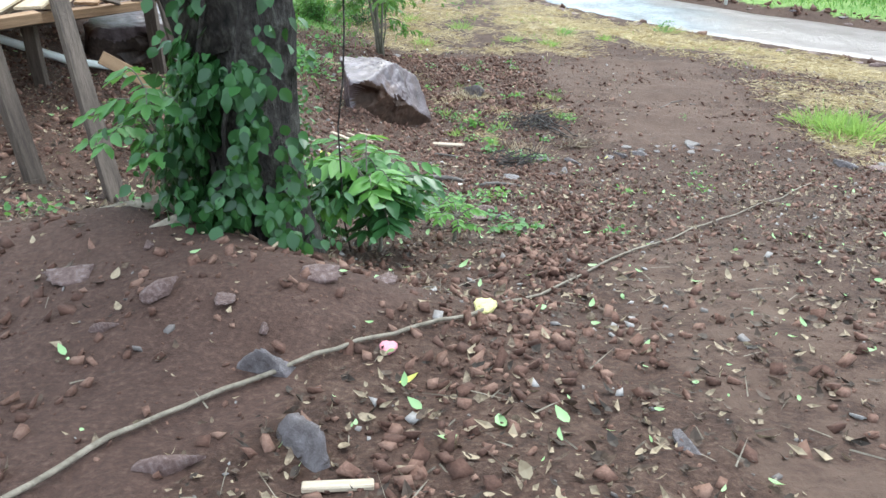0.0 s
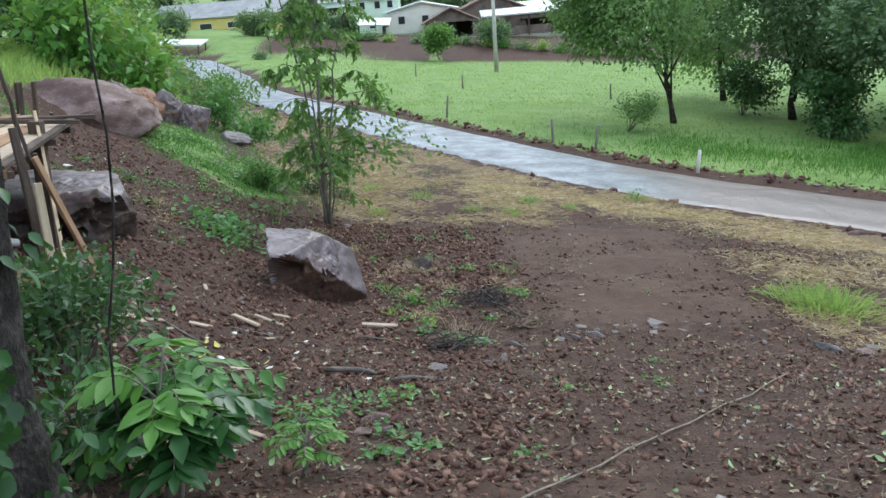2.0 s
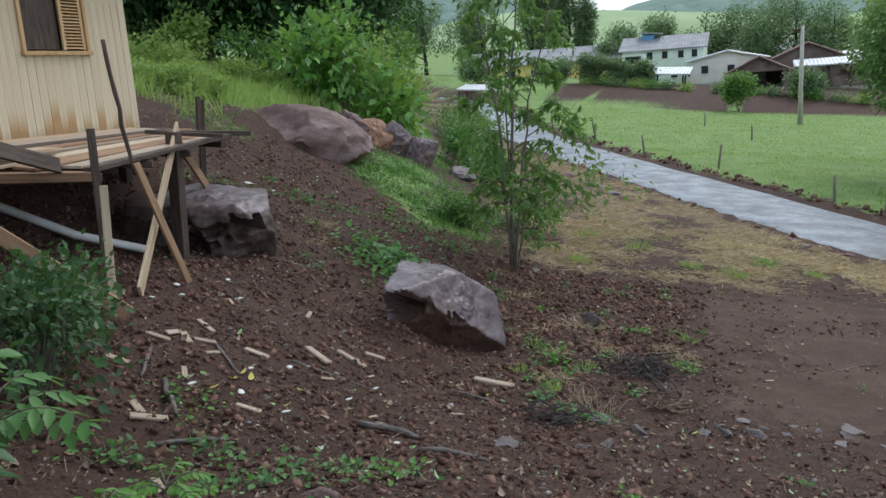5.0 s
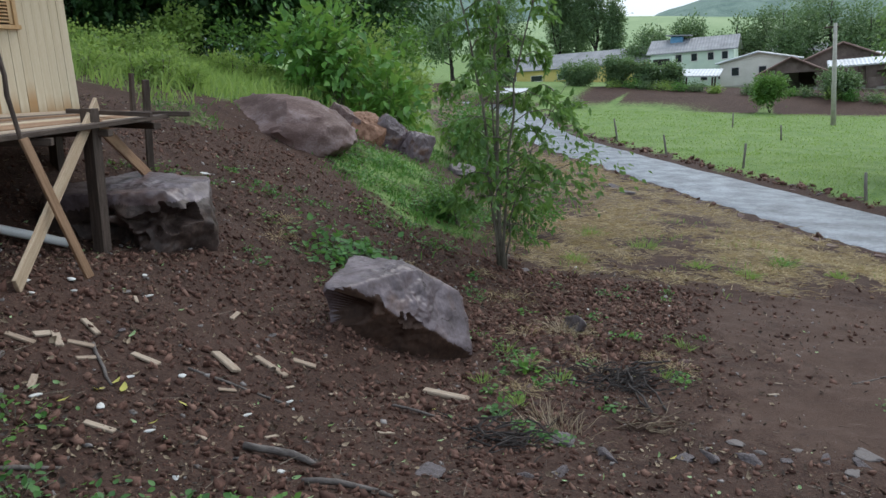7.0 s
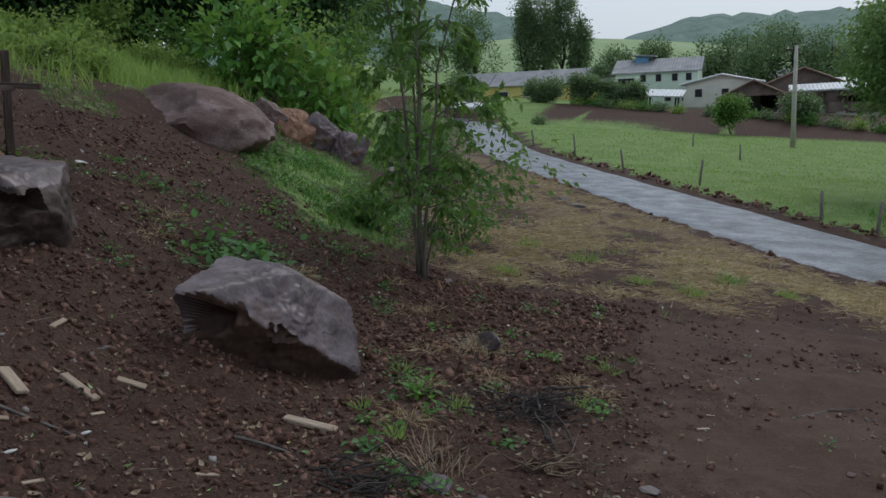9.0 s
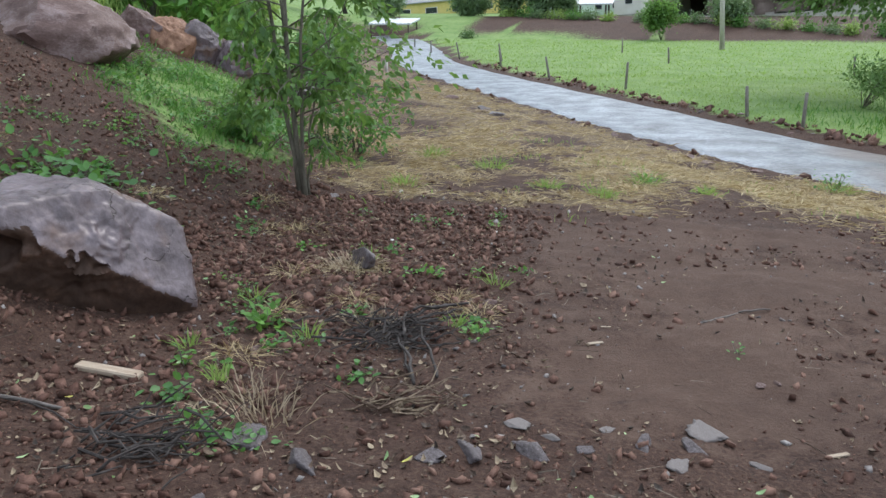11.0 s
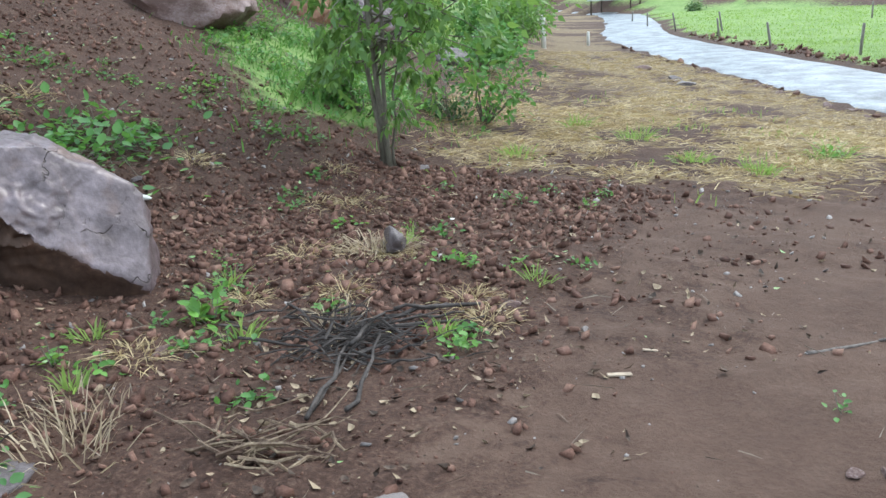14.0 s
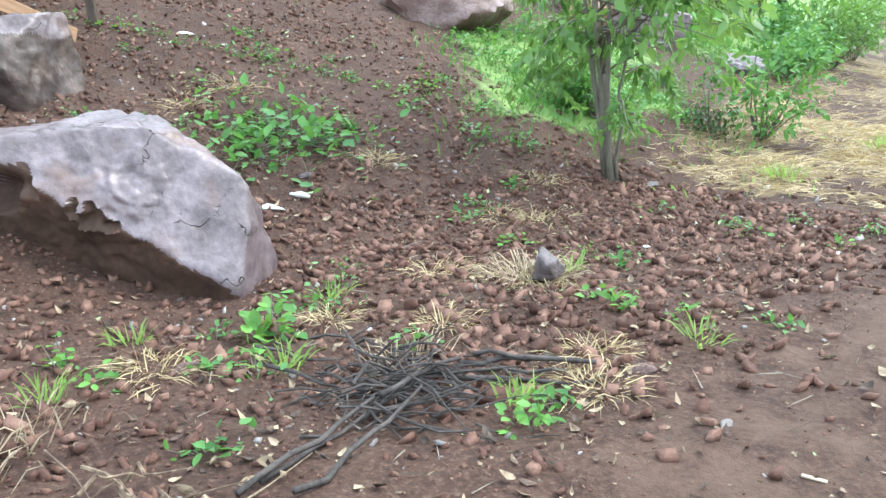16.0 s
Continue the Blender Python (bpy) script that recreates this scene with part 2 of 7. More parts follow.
def unit(n, flat=1.0, r=None):
    r = r or rng
    d = r.normal(0, 1, (n, 3))
    d[:, 2] *= flat
    return d / np.linalg.norm(d, axis=1, keepdims=True)


# ---- materials ----
GREEN_T = (0.16, 0.30, 0.05)
M_soil_clod = surface("red_soil_clods", (0.0454, 0.021, 0.0147), (0.1998, 0.112, 0.0823), 9, 0.85, 0.5, 90, island=0.5, contrast=0.36, third=(0.1058, 0.051, 0.0363))
M_stone = surface("grey_basalt", (0.052, 0.036, 0.034), (0.180, 0.150, 0.156), 3.4, 0.55, 0.75, 30, third=(0.11, 0.088, 0.091), spec=0.5)
M_stone_red = surface("red_stained_basalt", (0.066, 0.032, 0.026), (0.25, 0.18, 0.175), 2.6, 0.65, 0.7, 30, third=(0.13, 0.076, 0.066), spec=0.4)
M_stone_orange = surface("orange_stained_rock", (0.10, 0.045, 0.025), (0.34, 0.19, 0.12), 3.2, 0.7, 0.7, 30, third=(0.21, 0.105, 0.062), spec=0.35)


def boulder_stone():
    """Lilac-grey basalt, rain-wet on top, with brown earth stains and fine cracks."""
    m = surface("wet_lilac_basalt", (0.0632, 0.0425, 0.0421), (0.2232, 0.174, 0.1869), 2.6, 0.42, 0.7, 24, third=(0.1376, 0.1036, 0.1108), spec=0.5, contrast=0.22)
    n, l = m.node_tree.nodes, m.node_tree.links
    b = n["Principled BSDF"]
    colour = b.inputs["Base Color"].links[0].from_socket
    co = n.new("ShaderNodeTexCoord")
    wob = n.new("ShaderNodeTexNoise")
    wob.inputs["Scale"].default_value, wob.inputs["Detail"].default_value = 3.0, 4
    l.new(co.outputs["Object"], wob.inputs["Vector"])
    ad = n.new("ShaderNodeVectorMath")
    ad.operation = "MULTIPLY_ADD"
    ad.inputs[1].default_value = (0.5, 0.5, 0.5)
    l.new(wob.outputs["Color"], ad.inputs[0])
    l.new(co.outputs["Object"], ad.inputs[2])
    vo = n.new("ShaderNodeTexVoronoi")
    vo.feature = "DISTANCE_TO_EDGE"
    vo.inputs["Scale"].default_value = 2.1
    l.new(ad.outputs[0], vo.inputs["Vector"])
    thin = n.new("ShaderNodeMapRange")
    thin.inputs["From Max"].default_value = 0.009
    l.new(vo.outputs["Distance"], thin.inputs["Value"])
    some = n.new("ShaderNodeMapRange")
    some.inputs["From Min"].default_value, some.inputs["From Max"].default_value = 0.40, 0.50
    l.new(wob.outputs["Fac"], some.inputs["Value"])
    crack = n.new("ShaderNodeMath")
    crack.operation = "MAXIMUM"
    l.new(thin.outputs[0], crack.inputs[0])
    l.new(some.outputs[0], crack.inputs[1])
    stain = n.new("ShaderNodeTexNoise")
    stain.inputs["Scale"].default_value, stain.inputs["Detail"].default_value = 1.9, 7
    l.new(co.outputs["Object"], stain.inputs["Vector"])
    st = n.new("ShaderNodeMapRange")
    st.inputs["From Min"].default_value, st.inputs["From Max"].default_value = 0.55, 0.68
    l.new(stain.outputs["Fac"], st.inputs["Value"])
    for fac, tint in ((st.outputs[0], (0.13, 0.075, 0.058, 1)),):
        mx = n.new("ShaderNodeMix")
        mx.data_type = "RGBA"
        mx.inputs["B"].default_value = tint
        l.new(fac, mx.inputs["Factor"])
        l.new(colour, mx.inputs["A"])
        colour = mx.outputs["Result"]
    mx = n.new("ShaderNodeMix")
    mx.data_type = "RGBA"
    mx.inputs["A"].default_value = (0.05, 0.033, 0.028, 1)
    l.new(crack.outputs[0], mx.inputs["Factor"])
    l.new(colour, mx.inputs["B"])
    l.new(mx.outputs["Result"], b.inputs["Base Color"])
    bp2 = n.new("ShaderNodeBump")
    bp2.inputs["Strength"].default_value, bp2.inputs["Distance"].default_value = 0.9, 0.02
    l.new(crack.outputs[0], bp2.inputs["Height"])
    l.new(b.inputs["Normal"].links[0].from_socket, bp2.inputs["Normal"])
    l.new(bp2.outputs[0], b.inputs["Normal"])
    return m


M_basalt = boulder_stone()
M_pebble = surface("pale_pebbles", (0.12, 0.098, 0.092), (0.29, 0.262, 0.25), 14, 0.7, 0.3, 90, island=0.5)
M_bark = surface("dark_bark", (0.006, 0.005, 0.005), (0.115, 0.105, 0.092), 15, 0.85, 1.0, 55, stretch=(1, 1, 0.55), third=(0.040, 0.032, 0.028), depth=0.05)
M_stem = surface("pale_green_stem_bark", (0.07, 0.06, 0.045), (0.21, 0.19, 0.15), 12, 0.8, 0.5, 60, stretch=(1, 1, 0.3))
M_vine = surface("grey_vine_bark", (0.10, 0.08, 0.06), (0.28, 0.23, 0.18), 14, 0.8, 0.5, 70)
M_ivy = leafy("ivy_leaves", (0.006, 0.025, 0.009), (0.050, 0.135, 0.038), (0.10, 0.21, 0.04), 0.2, rough=0.33)
M_young = leafy("fresh_light_leaves", (0.04, 0.13, 0.025), (0.15, 0.33, 0.06), (0.25, 0.42, 0.08), 0.33)
M_crown = leafy("tree_leaves", (0.045, 0.115, 0.03), (0.16, 0.29, 0.07), (0.2, 0.36, 0.07), 0.36)
M_forest = leafy("forest_leaves", (0.016, 0.052, 0.018), (0.072, 0.155, 0.048), (0.09, 0.18, 0.04), 0.25)
M_field_leaf = leafy("feathery_leaves", (0.075, 0.15, 0.05), (0.18, 0.29, 0.10), (0.24, 0.37, 0.11), 0.45)
# Paler leaves for the far trees: distance haze put into the leaf colour.
M_far_leaf = leafy("haze_paled_leaves", (0.0675, 0.1215, 0.066), (0.1755, 0.2565, 0.12), (0.189, 0.297, 0.096), 0.35)
M_tree = leafy("young_tree_leaves", (0.034, 0.092, 0.026), (0.155, 0.275, 0.072), (0.21, 0.36, 0.075), 0.4)
M_greyleaf = leafy("grey_green_leaves", (0.065, 0.125, 0.055), (0.18, 0.27, 0.14), (0.17, 0.28, 0.10), 0.35)
M_grass = leafy("meadow_grass", (0.0978, 0.1955, 0.044), (0.2875, 0.4025, 0.121), (0.3105, 0.4485, 0.11), 0.55, rough=0.6)
M_bankgrass = leafy("bank_grass_blades", (0.035, 0.11, 0.025), (0.13, 0.28, 0.06), (0.16, 0.32, 0.06), 0.3, rough=0.6)
# Earth-brown stain, darkened further to carry the undercut's shade.
M_brownface = surface("brown_stained_shaded_rock", (0.028, 0.014, 0.009), (0.125, 0.066, 0.044), 3.0, 0.75, 0.5, 26, third=(0.062, 0.033, 0.022), spec=0.35)
# Brownish rock under the slab's cap, with the overhang's shade in its colour.
M_darkface = surface("dark_shaded_rock_face", (0.020, 0.013, 0.011), (0.135, 0.092, 0.076), 4.0, 0.6, 0.7, 26, third=(0.055, 0.036, 0.030), spec=0.4)
M_weed = leafy("light_tall_weeds", (0.11, 0.20, 0.045), (0.29, 0.40, 0.11), (0.34, 0.47, 0.12), 0.5)
M_herb = leafy("low_herb_leaves", (0.035, 0.11, 0.032), (0.11, 0.25, 0.06), (0.2, 0.4, 0.08), 0.3)
M_straw = leafy("dry_straw", (0.2464, 0.1823, 0.0946), (0.5519, 0.4435, 0.2554), (0.4928, 0.3548, 0.1514), 0.2, rough=0.6)
M_litter = surface("dead_leaves", (0.0255, 0.0156, 0.0104), (0.294, 0.2236, 0.1472), 10, 0.65, 0.2, 60, island=0.8, contrast=0.36, third=(0.0862, 0.052, 0.0342), spec=0.35)
M_oldwood = surface("weathered_dark_timber", (0.035, 0.024, 0.02), (0.13, 0.095, 0.075), 5, 0.8, 0.5, 50, stretch=(6, 6, 0.6))
M_wood = surface("pale_sawn_timber", (0.36, 0.25, 0.16), (0.57, 0.46, 0.33), 4, 0.7, 0.3, 60, stretch=(7, 7, 0.5), per_object=0.25)
M_chip = surface("weathered_wood_offcut", (0.24, 0.17, 0.12), (0.47, 0.38, 0.29), 6, 0.75, 0.3, 60, stretch=(0.5, 6, 6), per_object=0.3)
M_wood2 = surface("brown_sawn_timber", (0.18, 0.10, 0.055), (0.36, 0.22, 0.13), 4, 0.75, 0.35, 60, stretch=(7, 7, 0.5), per_object=0.3)
M_siding = surface("cream_painted_board", (0.50, 0.39, 0.26), (0.70, 0.60, 0.45), 2.2, 0.6, 0.25, 50, stretch=(5, 5, 0.35), per_object=0.2)
M_siding_low = surface("bare_orange_board", (0.42, 0.24, 0.10), (0.60, 0.42, 0.24), 3, 0.65, 0.25, 50, stretch=(5, 5, 0.4), per_object=0.25)
M_pvc = surface("white_plastic_pipe", (0.62, 0.62, 0.60), (0.8, 0.8, 0.78), 5, 0.35, 0.05, 60, spec=0.5)
M_post = surface("grey_fence_post", (0.12, 0.105, 0.09), (0.32, 0.29, 0.26), 8, 0.85, 0.5, 70, stretch=(3, 3, 0.5))
M_whitepost = surface("chalky_white_post", (0.5, 0.48, 0.45), (0.74, 0.72, 0.68), 8, 0.75, 0.3, 60)
M_concrete = surface("concrete_pole", (0.33, 0.30, 0.27), (0.5, 0.47, 0.42), 3, 0.8, 0.3, 60)
M_tin = surface("zinc_roof_sheet", (0.42, 0.44, 0.46), (0.66, 0.68, 0.70), 1.2, 0.45, 0.15, 20, metal=0.3, spec=0.5)
M_fibre = surface("grey_fibre_cement_roof", (0.20, 0.20, 0.21), (0.36, 0.36, 0.37), 0.8, 0.75, 0.3, 12)
M_rusty = surface("brown_clay_roof", (0.14, 0.085, 0.07), (0.28, 0.19, 0.16), 0.9, 0.8, 0.3, 12)
M_mint = surface("pale_mint_wall", (0.52, 0.62, 0.52), (0.66, 0.74, 0.64), 1.0, 0.75, 0.1, 15)
M_cream = surface("cream_wall", (0.60, 0.58, 0.50), (0.74, 0.72, 0.65), 1.0, 0.75, 0.1, 15)
M_yellow = surface("yellow_wall", (0.50, 0.40, 0.12), (0.64, 0.53, 0.2), 1.0, 0.75, 0.1, 15)
M_barn = surface("grey_brown_board_wall", (0.09, 0.065, 0.055), (0.22, 0.17, 0.145), 1.4, 0.8, 0.2, 20)
M_blue = surface("blue_water_tank", (0.10, 0.25, 0.42), (0.16, 0.34, 0.52), 2, 0.5, 0.1, 20)
M_dark = surface("opening_shade_dark", (0.012, 0.011, 0.010), (0.03, 0.027, 0.024), 3, 0.8, 0.1, 30)
M_pane, _n, _l, _b = nodes_of("window_glass")
_b.inputs["Base Color"].default_value = (0.03, 0.035, 0.04, 1)
_b.inputs["Roughness"].default_value = 0.08


def ground_material():
    """Red earth, damp and trodden; turf where the 'turf' attribute says, pale chaff where 'chaff' says."""
    m, n, l, b = nodes_of("red_earth")
    co = n.new("ShaderNodeTexCoord")

    def tex(scale, detail=6, rough=0.62):
        t = n.new("ShaderNodeTexNoise")
        t.inputs["Scale"].default_value, t.inputs["Detail"].default_value, t.inputs["Roughness"].default_value = scale, detail, rough
        l.new(co.outputs["Object"], t.inputs["Vector"])
        return t.outputs["Fac"]

    def ramp_of(src, *stops):
        cr = n.new("ShaderNodeValToRGB")
        e = cr.color_ramp.elements
        e[0].position, e[0].color = stops[0][0], (*stops[0][1], 1)
        e[1].position, e[1].color = stops[-1][0], (*stops[-1][1], 1)
        for p, c in stops[1:-1]:
            e.new(p).color = (*c, 1)
        l.new(src, cr.inputs["Fac"])
        return cr.outputs["Color"]

    def mix(f, a, c, mode="MIX"):
        x = n.new("ShaderNodeMix")
        x.data_type, x.blend_type = "RGBA", mode
        if isinstance(f, float):
            x.inputs["Factor"].default_value = f
        else:
            l.new(f, x.inputs["Factor"])
        l.new(a, x.inputs["A"])
        l.new(c, x.inputs["B"])
        return x.outputs["Result"]

    def attr(name):
        a = n.new("ShaderNodeAttribute")
        a.attribute_name = name
        return a.outputs["Fac"]

    def grow(mask, src, gain=1.6):
        """The mask's edge broken up by a texture."""
        a = n.new("ShaderNodeMath")
        a.operation = "MULTIPLY_ADD"
        a.inputs[1].default_value = gain
        l.new(src, a.inputs[0])
        a.inputs[2].default_value = -gain * 0.5
        s = n.new("ShaderNodeMath")
        l.new(mask, s.inputs[0])
        l.new(a.outputs[0], s.inputs[1])
        r = n.new("ShaderNodeMapRange")
        r.inputs["From Min"].default_value, r.inputs["From Max"].default_value = 0.35, 0.65
        l.new(s.outputs[0], r.inputs["Value"])
        return r.outputs[0]

    n1, n2, n3, n4 = tex(0.7), tex(5.0), tex(34.0, 5, 0.7), tex(140.0, 3)
    soil = ramp_of(n2, (0.3, (0.0353, 0.0166, 0.0114)), (0.5, (0.0706, 0.0354, 0.0238)), (0.72, (0.1225, 0.0738, 0.0532)))
    grit = ramp_of(n3, (0.38, (0.0196, 0.0094, 0.0066)), (0.55, (0.0764, 0.0416, 0.0294)), (0.74, (0.2156, 0.156, 0.1187)))
    soil = mix(0.55, soil, grit)
    packed = ramp_of(n2, (0.3, (0.0784, 0.0437, 0.0314)), (0.5, (0.1019, 0.0603, 0.0437)), (0.75, (0.1421, 0.0936, 0.0703)))
    crumb = ramp_of(n3, (0.35, (0.0568, 0.0312, 0.0218)), (0.6, (0.1058, 0.0645, 0.0466)), (0.78, (0.196, 0.1456, 0.114)))
    packed = mix(0.45, packed, crumb)
    dug = ramp_of(n3, (0.3, (0.050, 0.026, 0.019)), (0.55, (0.088, 0.048, 0.036)), (0.78, (0.16, 0.10, 0.08)))
    soil = mix(grow(attr("packed"), n2, 1.3), soil, packed)
    soil = mix(grow(attr("dug"), n2, 0.6), soil, dug)
    wet = ramp_of(n1, (0.35, (0.70, 0.66, 0.66)), (0.65, (1.0, 1.0, 1.0)))
    soil = mix(0.8, soil, wet, "MULTIPLY")
    turf = ramp_of(n2, (0.3, (0.070, 0.135, 0.030)), (0.55, (0.145, 0.235, 0.060)), (0.8, (0.27, 0.33, 0.125)))
    turf = mix(0.45, turf, ramp_of(n1, (0.35, (0.10, 0.18, 0.04)), (0.65, (0.25, 0.32, 0.12))))
    chaff = ramp_of(n3, (0.32, (0.062, 0.036, 0.023)), (0.52, (0.165, 0.118, 0.068)), (0.76, (0.34, 0.27, 0.16)))
    col = mix(grow(attr("chaff"), n2), soil, chaff)
    col = mix(grow(attr("turf"), n2, 1.0), col, turf)
    l.new(col, b.inputs["Base Color"])
    bp = n.new("ShaderNodeBump")
    bp.inputs["Strength"].default_value, bp.inputs["Distance"].default_value = 0.7, 0.03
    ad = n.new("ShaderNodeMath")
    ad.operation = "MULTIPLY_ADD"
    ad.inputs[1].default_value = 0.35
    l.new(n4, ad.inputs[0])
    l.new(n3, ad.inputs[2])
    l.new(ad.outputs[0], bp.inputs["Height"])
    l.new(bp.outputs[0], b.inputs["Normal"])
    b.inputs["Roughness"].default_value = 0.85
    b.inputs["Specular IOR Level"].default_value = 0.25
    return m


# ---- ground: one sheet to the horizon ----
def spread(a, b, fine, far_lo, far_hi, growth=1.09):
    mid = list(np.arange(a, b + fine / 2, fine))
    lo, hi = [], []
    s, v = fine, a
    while v > far_lo:
        s *= growth
        v -= s
        lo.append(v)
    s, v = fine, b
    while v < far_hi:
        s *= growth
        v += s
        hi.append(v)
    return np.array(lo[::-1] + mid + hi)


GX = spread(-6.0, 8.5, 0.09, -700, 700)
GY = spread(1.0, 20.0, 0.09, -250, 1300)


def bumps(x, y):
    near = sstep(25, 20, y) * sstep(-9, -6.5, x) * sstep(12, 9, x)
    d = 0.05 * noise.noise((x * 0.9, y * 0.9, 3.1)) * sstep(34, 24, y) + near * (0.03 * noise.noise((x * 2.7, y * 2.7, 1.7)) + 0.022 * noise.noise((x * 6.5, y * 6.5, 9.2)))
    return d


def straw_amount(x, y):
    """Where cut straw lies: a band along the road's near edge, and the flat beyond the young tree, in torn patches."""
    d, along = road_dist(x, y)
    band = sstep(-0.2, 0.5, d) * sstep(5.2, 3.2, d + 0.9 * noise.noise((x * 0.5, y * 0.5, 12))) * 1.15
    flat = sstep(17.4, 18.3, y + 0.5 * noise.noise((x * 0.8, 3, 1))) * sstep(-2.2, -1.0, x + 0.45 * (y - 18)) * sstep(0.1, 0.8, d) * sstep(4.2, 2.6, x - 0.2 * (y - 18)) * 0.66
    side = sstep(5.4, 6.3, x) * sstep(9.9, 10.8, y) * sstep(0, 0.6, d) * sstep(16.5, 14.5, y) * 0.9
    n = 0.5 + 0.8 * noise.noise((x * 0.55, y * 0.55, 5.0)) + 0.7 * noise.noise((x * 1.7, y * 1.7, 2.0)) + 0.4 * noise.noise((x * 4.1, y * 4.1, 7.0))
    return max(0.0, min(1.0, max(band, flat, side) * (1.65 * n + 0.02)))


def on_path(x, y):
    """1 on the bare trodden track."""
    a = sstep(1.9, 2.6, x + 0.25 * noise.noise((x, y, 2)) + 0.12 * (y - 14)) * sstep(10.9, 12.2, y) * sstep(6.2, 5.0, x) * sstep(18.9, 16.6, y + 0.8 * noise.noise((x * 0.7, y * 0.7, 6)))
    b = 0.55 * sstep(0.55, 1.0, x - 0.05 * y) * sstep(2.3, 1.5, x - 0.12 * y) * sstep(7, 5, y)
    return max(a * (0.75 + 0.5 * noise.noise((x * 0.9, y * 0.9, 44))), b)


def mound(x, y):
    """1 on the smooth dug earth before the old tree."""
    e = ramp(y, (1.0, -1.1), (2.0, -0.75), (2.41, -0.6), (2.89, -0.39), (3.5, -0.05), (4.2, -0.25))
    return sstep(0.12, -0.18, x - e + 0.15 * noise.noise((x * 2, y * 2, 5))) * sstep(4.35, 3.95, y) * sstep(0.4, 1.2, y) * sstep(-4.5, -3.2, x)


def turf_amount(x, y):
    """Meadow across the road, and the grown-over parts of the bank and hilltop."""
    d, along = road_dist(x, y)
    if d < -ROAD_W:
        q = -d - ROAD_W
        g = sstep(0.3, 0.9, q + 0.45 * noise.noise((x * 0.6, y * 0.6, 21)))
        return g * (1 - 0.95 * sstep(78.5, 82, y + 0.1 * x + 2.5 * noise.noise((x * 0.15, y * 0.2, 1))) * sstep(103, 98, y) * sstep(-0.75, -0.35, noise.noise((x * 0.35, y * 0.4, 1))) * sstep(-20, -15, x))
    if d < 1.0:
        return 0.0
    e = hill_edge(y)
    up = e - x
    patch = math.exp(-(((x + 4.0) / 1.9) ** 4 + ((y - 19.3 + 0.55 * (x + 4.0)) / 2.0) ** 4)) * (0.72 + 0.9 * noise.noise((x * 1.3, y * 1.3, 4.4)))
    ragged = up + 0.9 * noise.noise((x * 0.7, y * 0.7, 31))
    top = max(sstep(5.8, 7.4, ragged) * sstep(15.8, 18.5, y), sstep(8.6, 9.8, ragged) * sstep(11, 13, y))
    top *= 1 - 0.9 * math.exp(-(((x + 8.7) / 1.7) ** 2 + ((y - 17.2) / 1.5) ** 2))
    top = max(top, 0.45 * sstep(3.2, 5.5, up) * sstep(13, 16, y) * sstep(0.05, 0.3, noise.noise((x * 0.5, y * 0.5, 11))))
    beyond = sstep(20, 28, y) * sstep(1.0, 3.5, up)
    behind = sstep(6, 14, -y)
    far = sstep(16, 30, abs(x)) * sstep(3, 6, d)
    return max(patch, 0.9 * top, beyond, behind, far)


xx, yy = np.meshgrid(GX, GY)
Z = np.array([[ground_z(x, y) for x in GX] for y in GY])
fade = np.array([[bumps(x, y) if (-9 < x < 14 and -2 < y < 40) else 0.0 for x in GX] for y in GY])
RD = np.array([[road_dist(x, y)[0] if (-60 < x < 60 and -20 < y < 120) else 50.0 for x in GX] for y in GY])
on_road = (RD < 0.15) & (RD > -ROAD_W - 0.1)
soft = np.clip((-RD - 0.3) / 0.6, 0, 1) * np.clip((RD + ROAD_W - 0.3) / 0.6, 0, 1)
Z = Z + np.where(on_road, -0.12 * soft, fade)
nx, ny = len(GX), len(GY)
idx = np.arange(nx * ny).reshape(ny, nx)
quads = np.stack([idx[:-1, :-1], idx[:-1, 1:], idx[1:, 1:], idx[1:, :-1]], axis=-1).reshape(-1, 4)
M_ground = ground_material()
gm = mesh_data("ground", np.stack([xx, yy, Z], axis=-1).reshape(-1, 3), quads, M_ground, smooth=True)
for key, fn in (("turf", turf_amount), ("chaff", straw_amount), ("packed", on_path), ("dug", mound)):
    at = gm.attributes.new(key, "FLOAT", "POINT")
    at.data.foreach_set("value", np.array([fn(x, y) if (-150 < x < 150 and -60 < y < 200) else (1.0 if key == "turf" else 0.0) for y in GY for x in GX], dtype=np.float32))
ground = thing("ground", "trodden red-brown earth slope with turf and straw patches", "ground", kind="structure", data=gm)


def hz(x, y):
    """Height of the ground sheet at arrays x, y."""
    x, y = np.atleast_1d(np.asarray(x, dtype=float)), np.atleast_1d(np.asarray(y, dtype=float))
    i = np.clip(np.searchsorted(GX, x) - 1, 0, nx - 2)
    j = np.clip(np.searchsorted(GY, y) - 1, 0, ny - 2)
    u, v = (x - GX[i]) / (GX[i + 1] - GX[i]), (y - GY[j]) / (GY[j + 1] - GY[j])
    return Z[j, i] * (1 - u) * (1 - v) + Z[j, i + 1] * u * (1 - v) + Z[j + 1, i] * (1 - u) * v + Z[j + 1, i + 1] * u * v


def gz(x, y):
    return float(hz(x, y)[0])


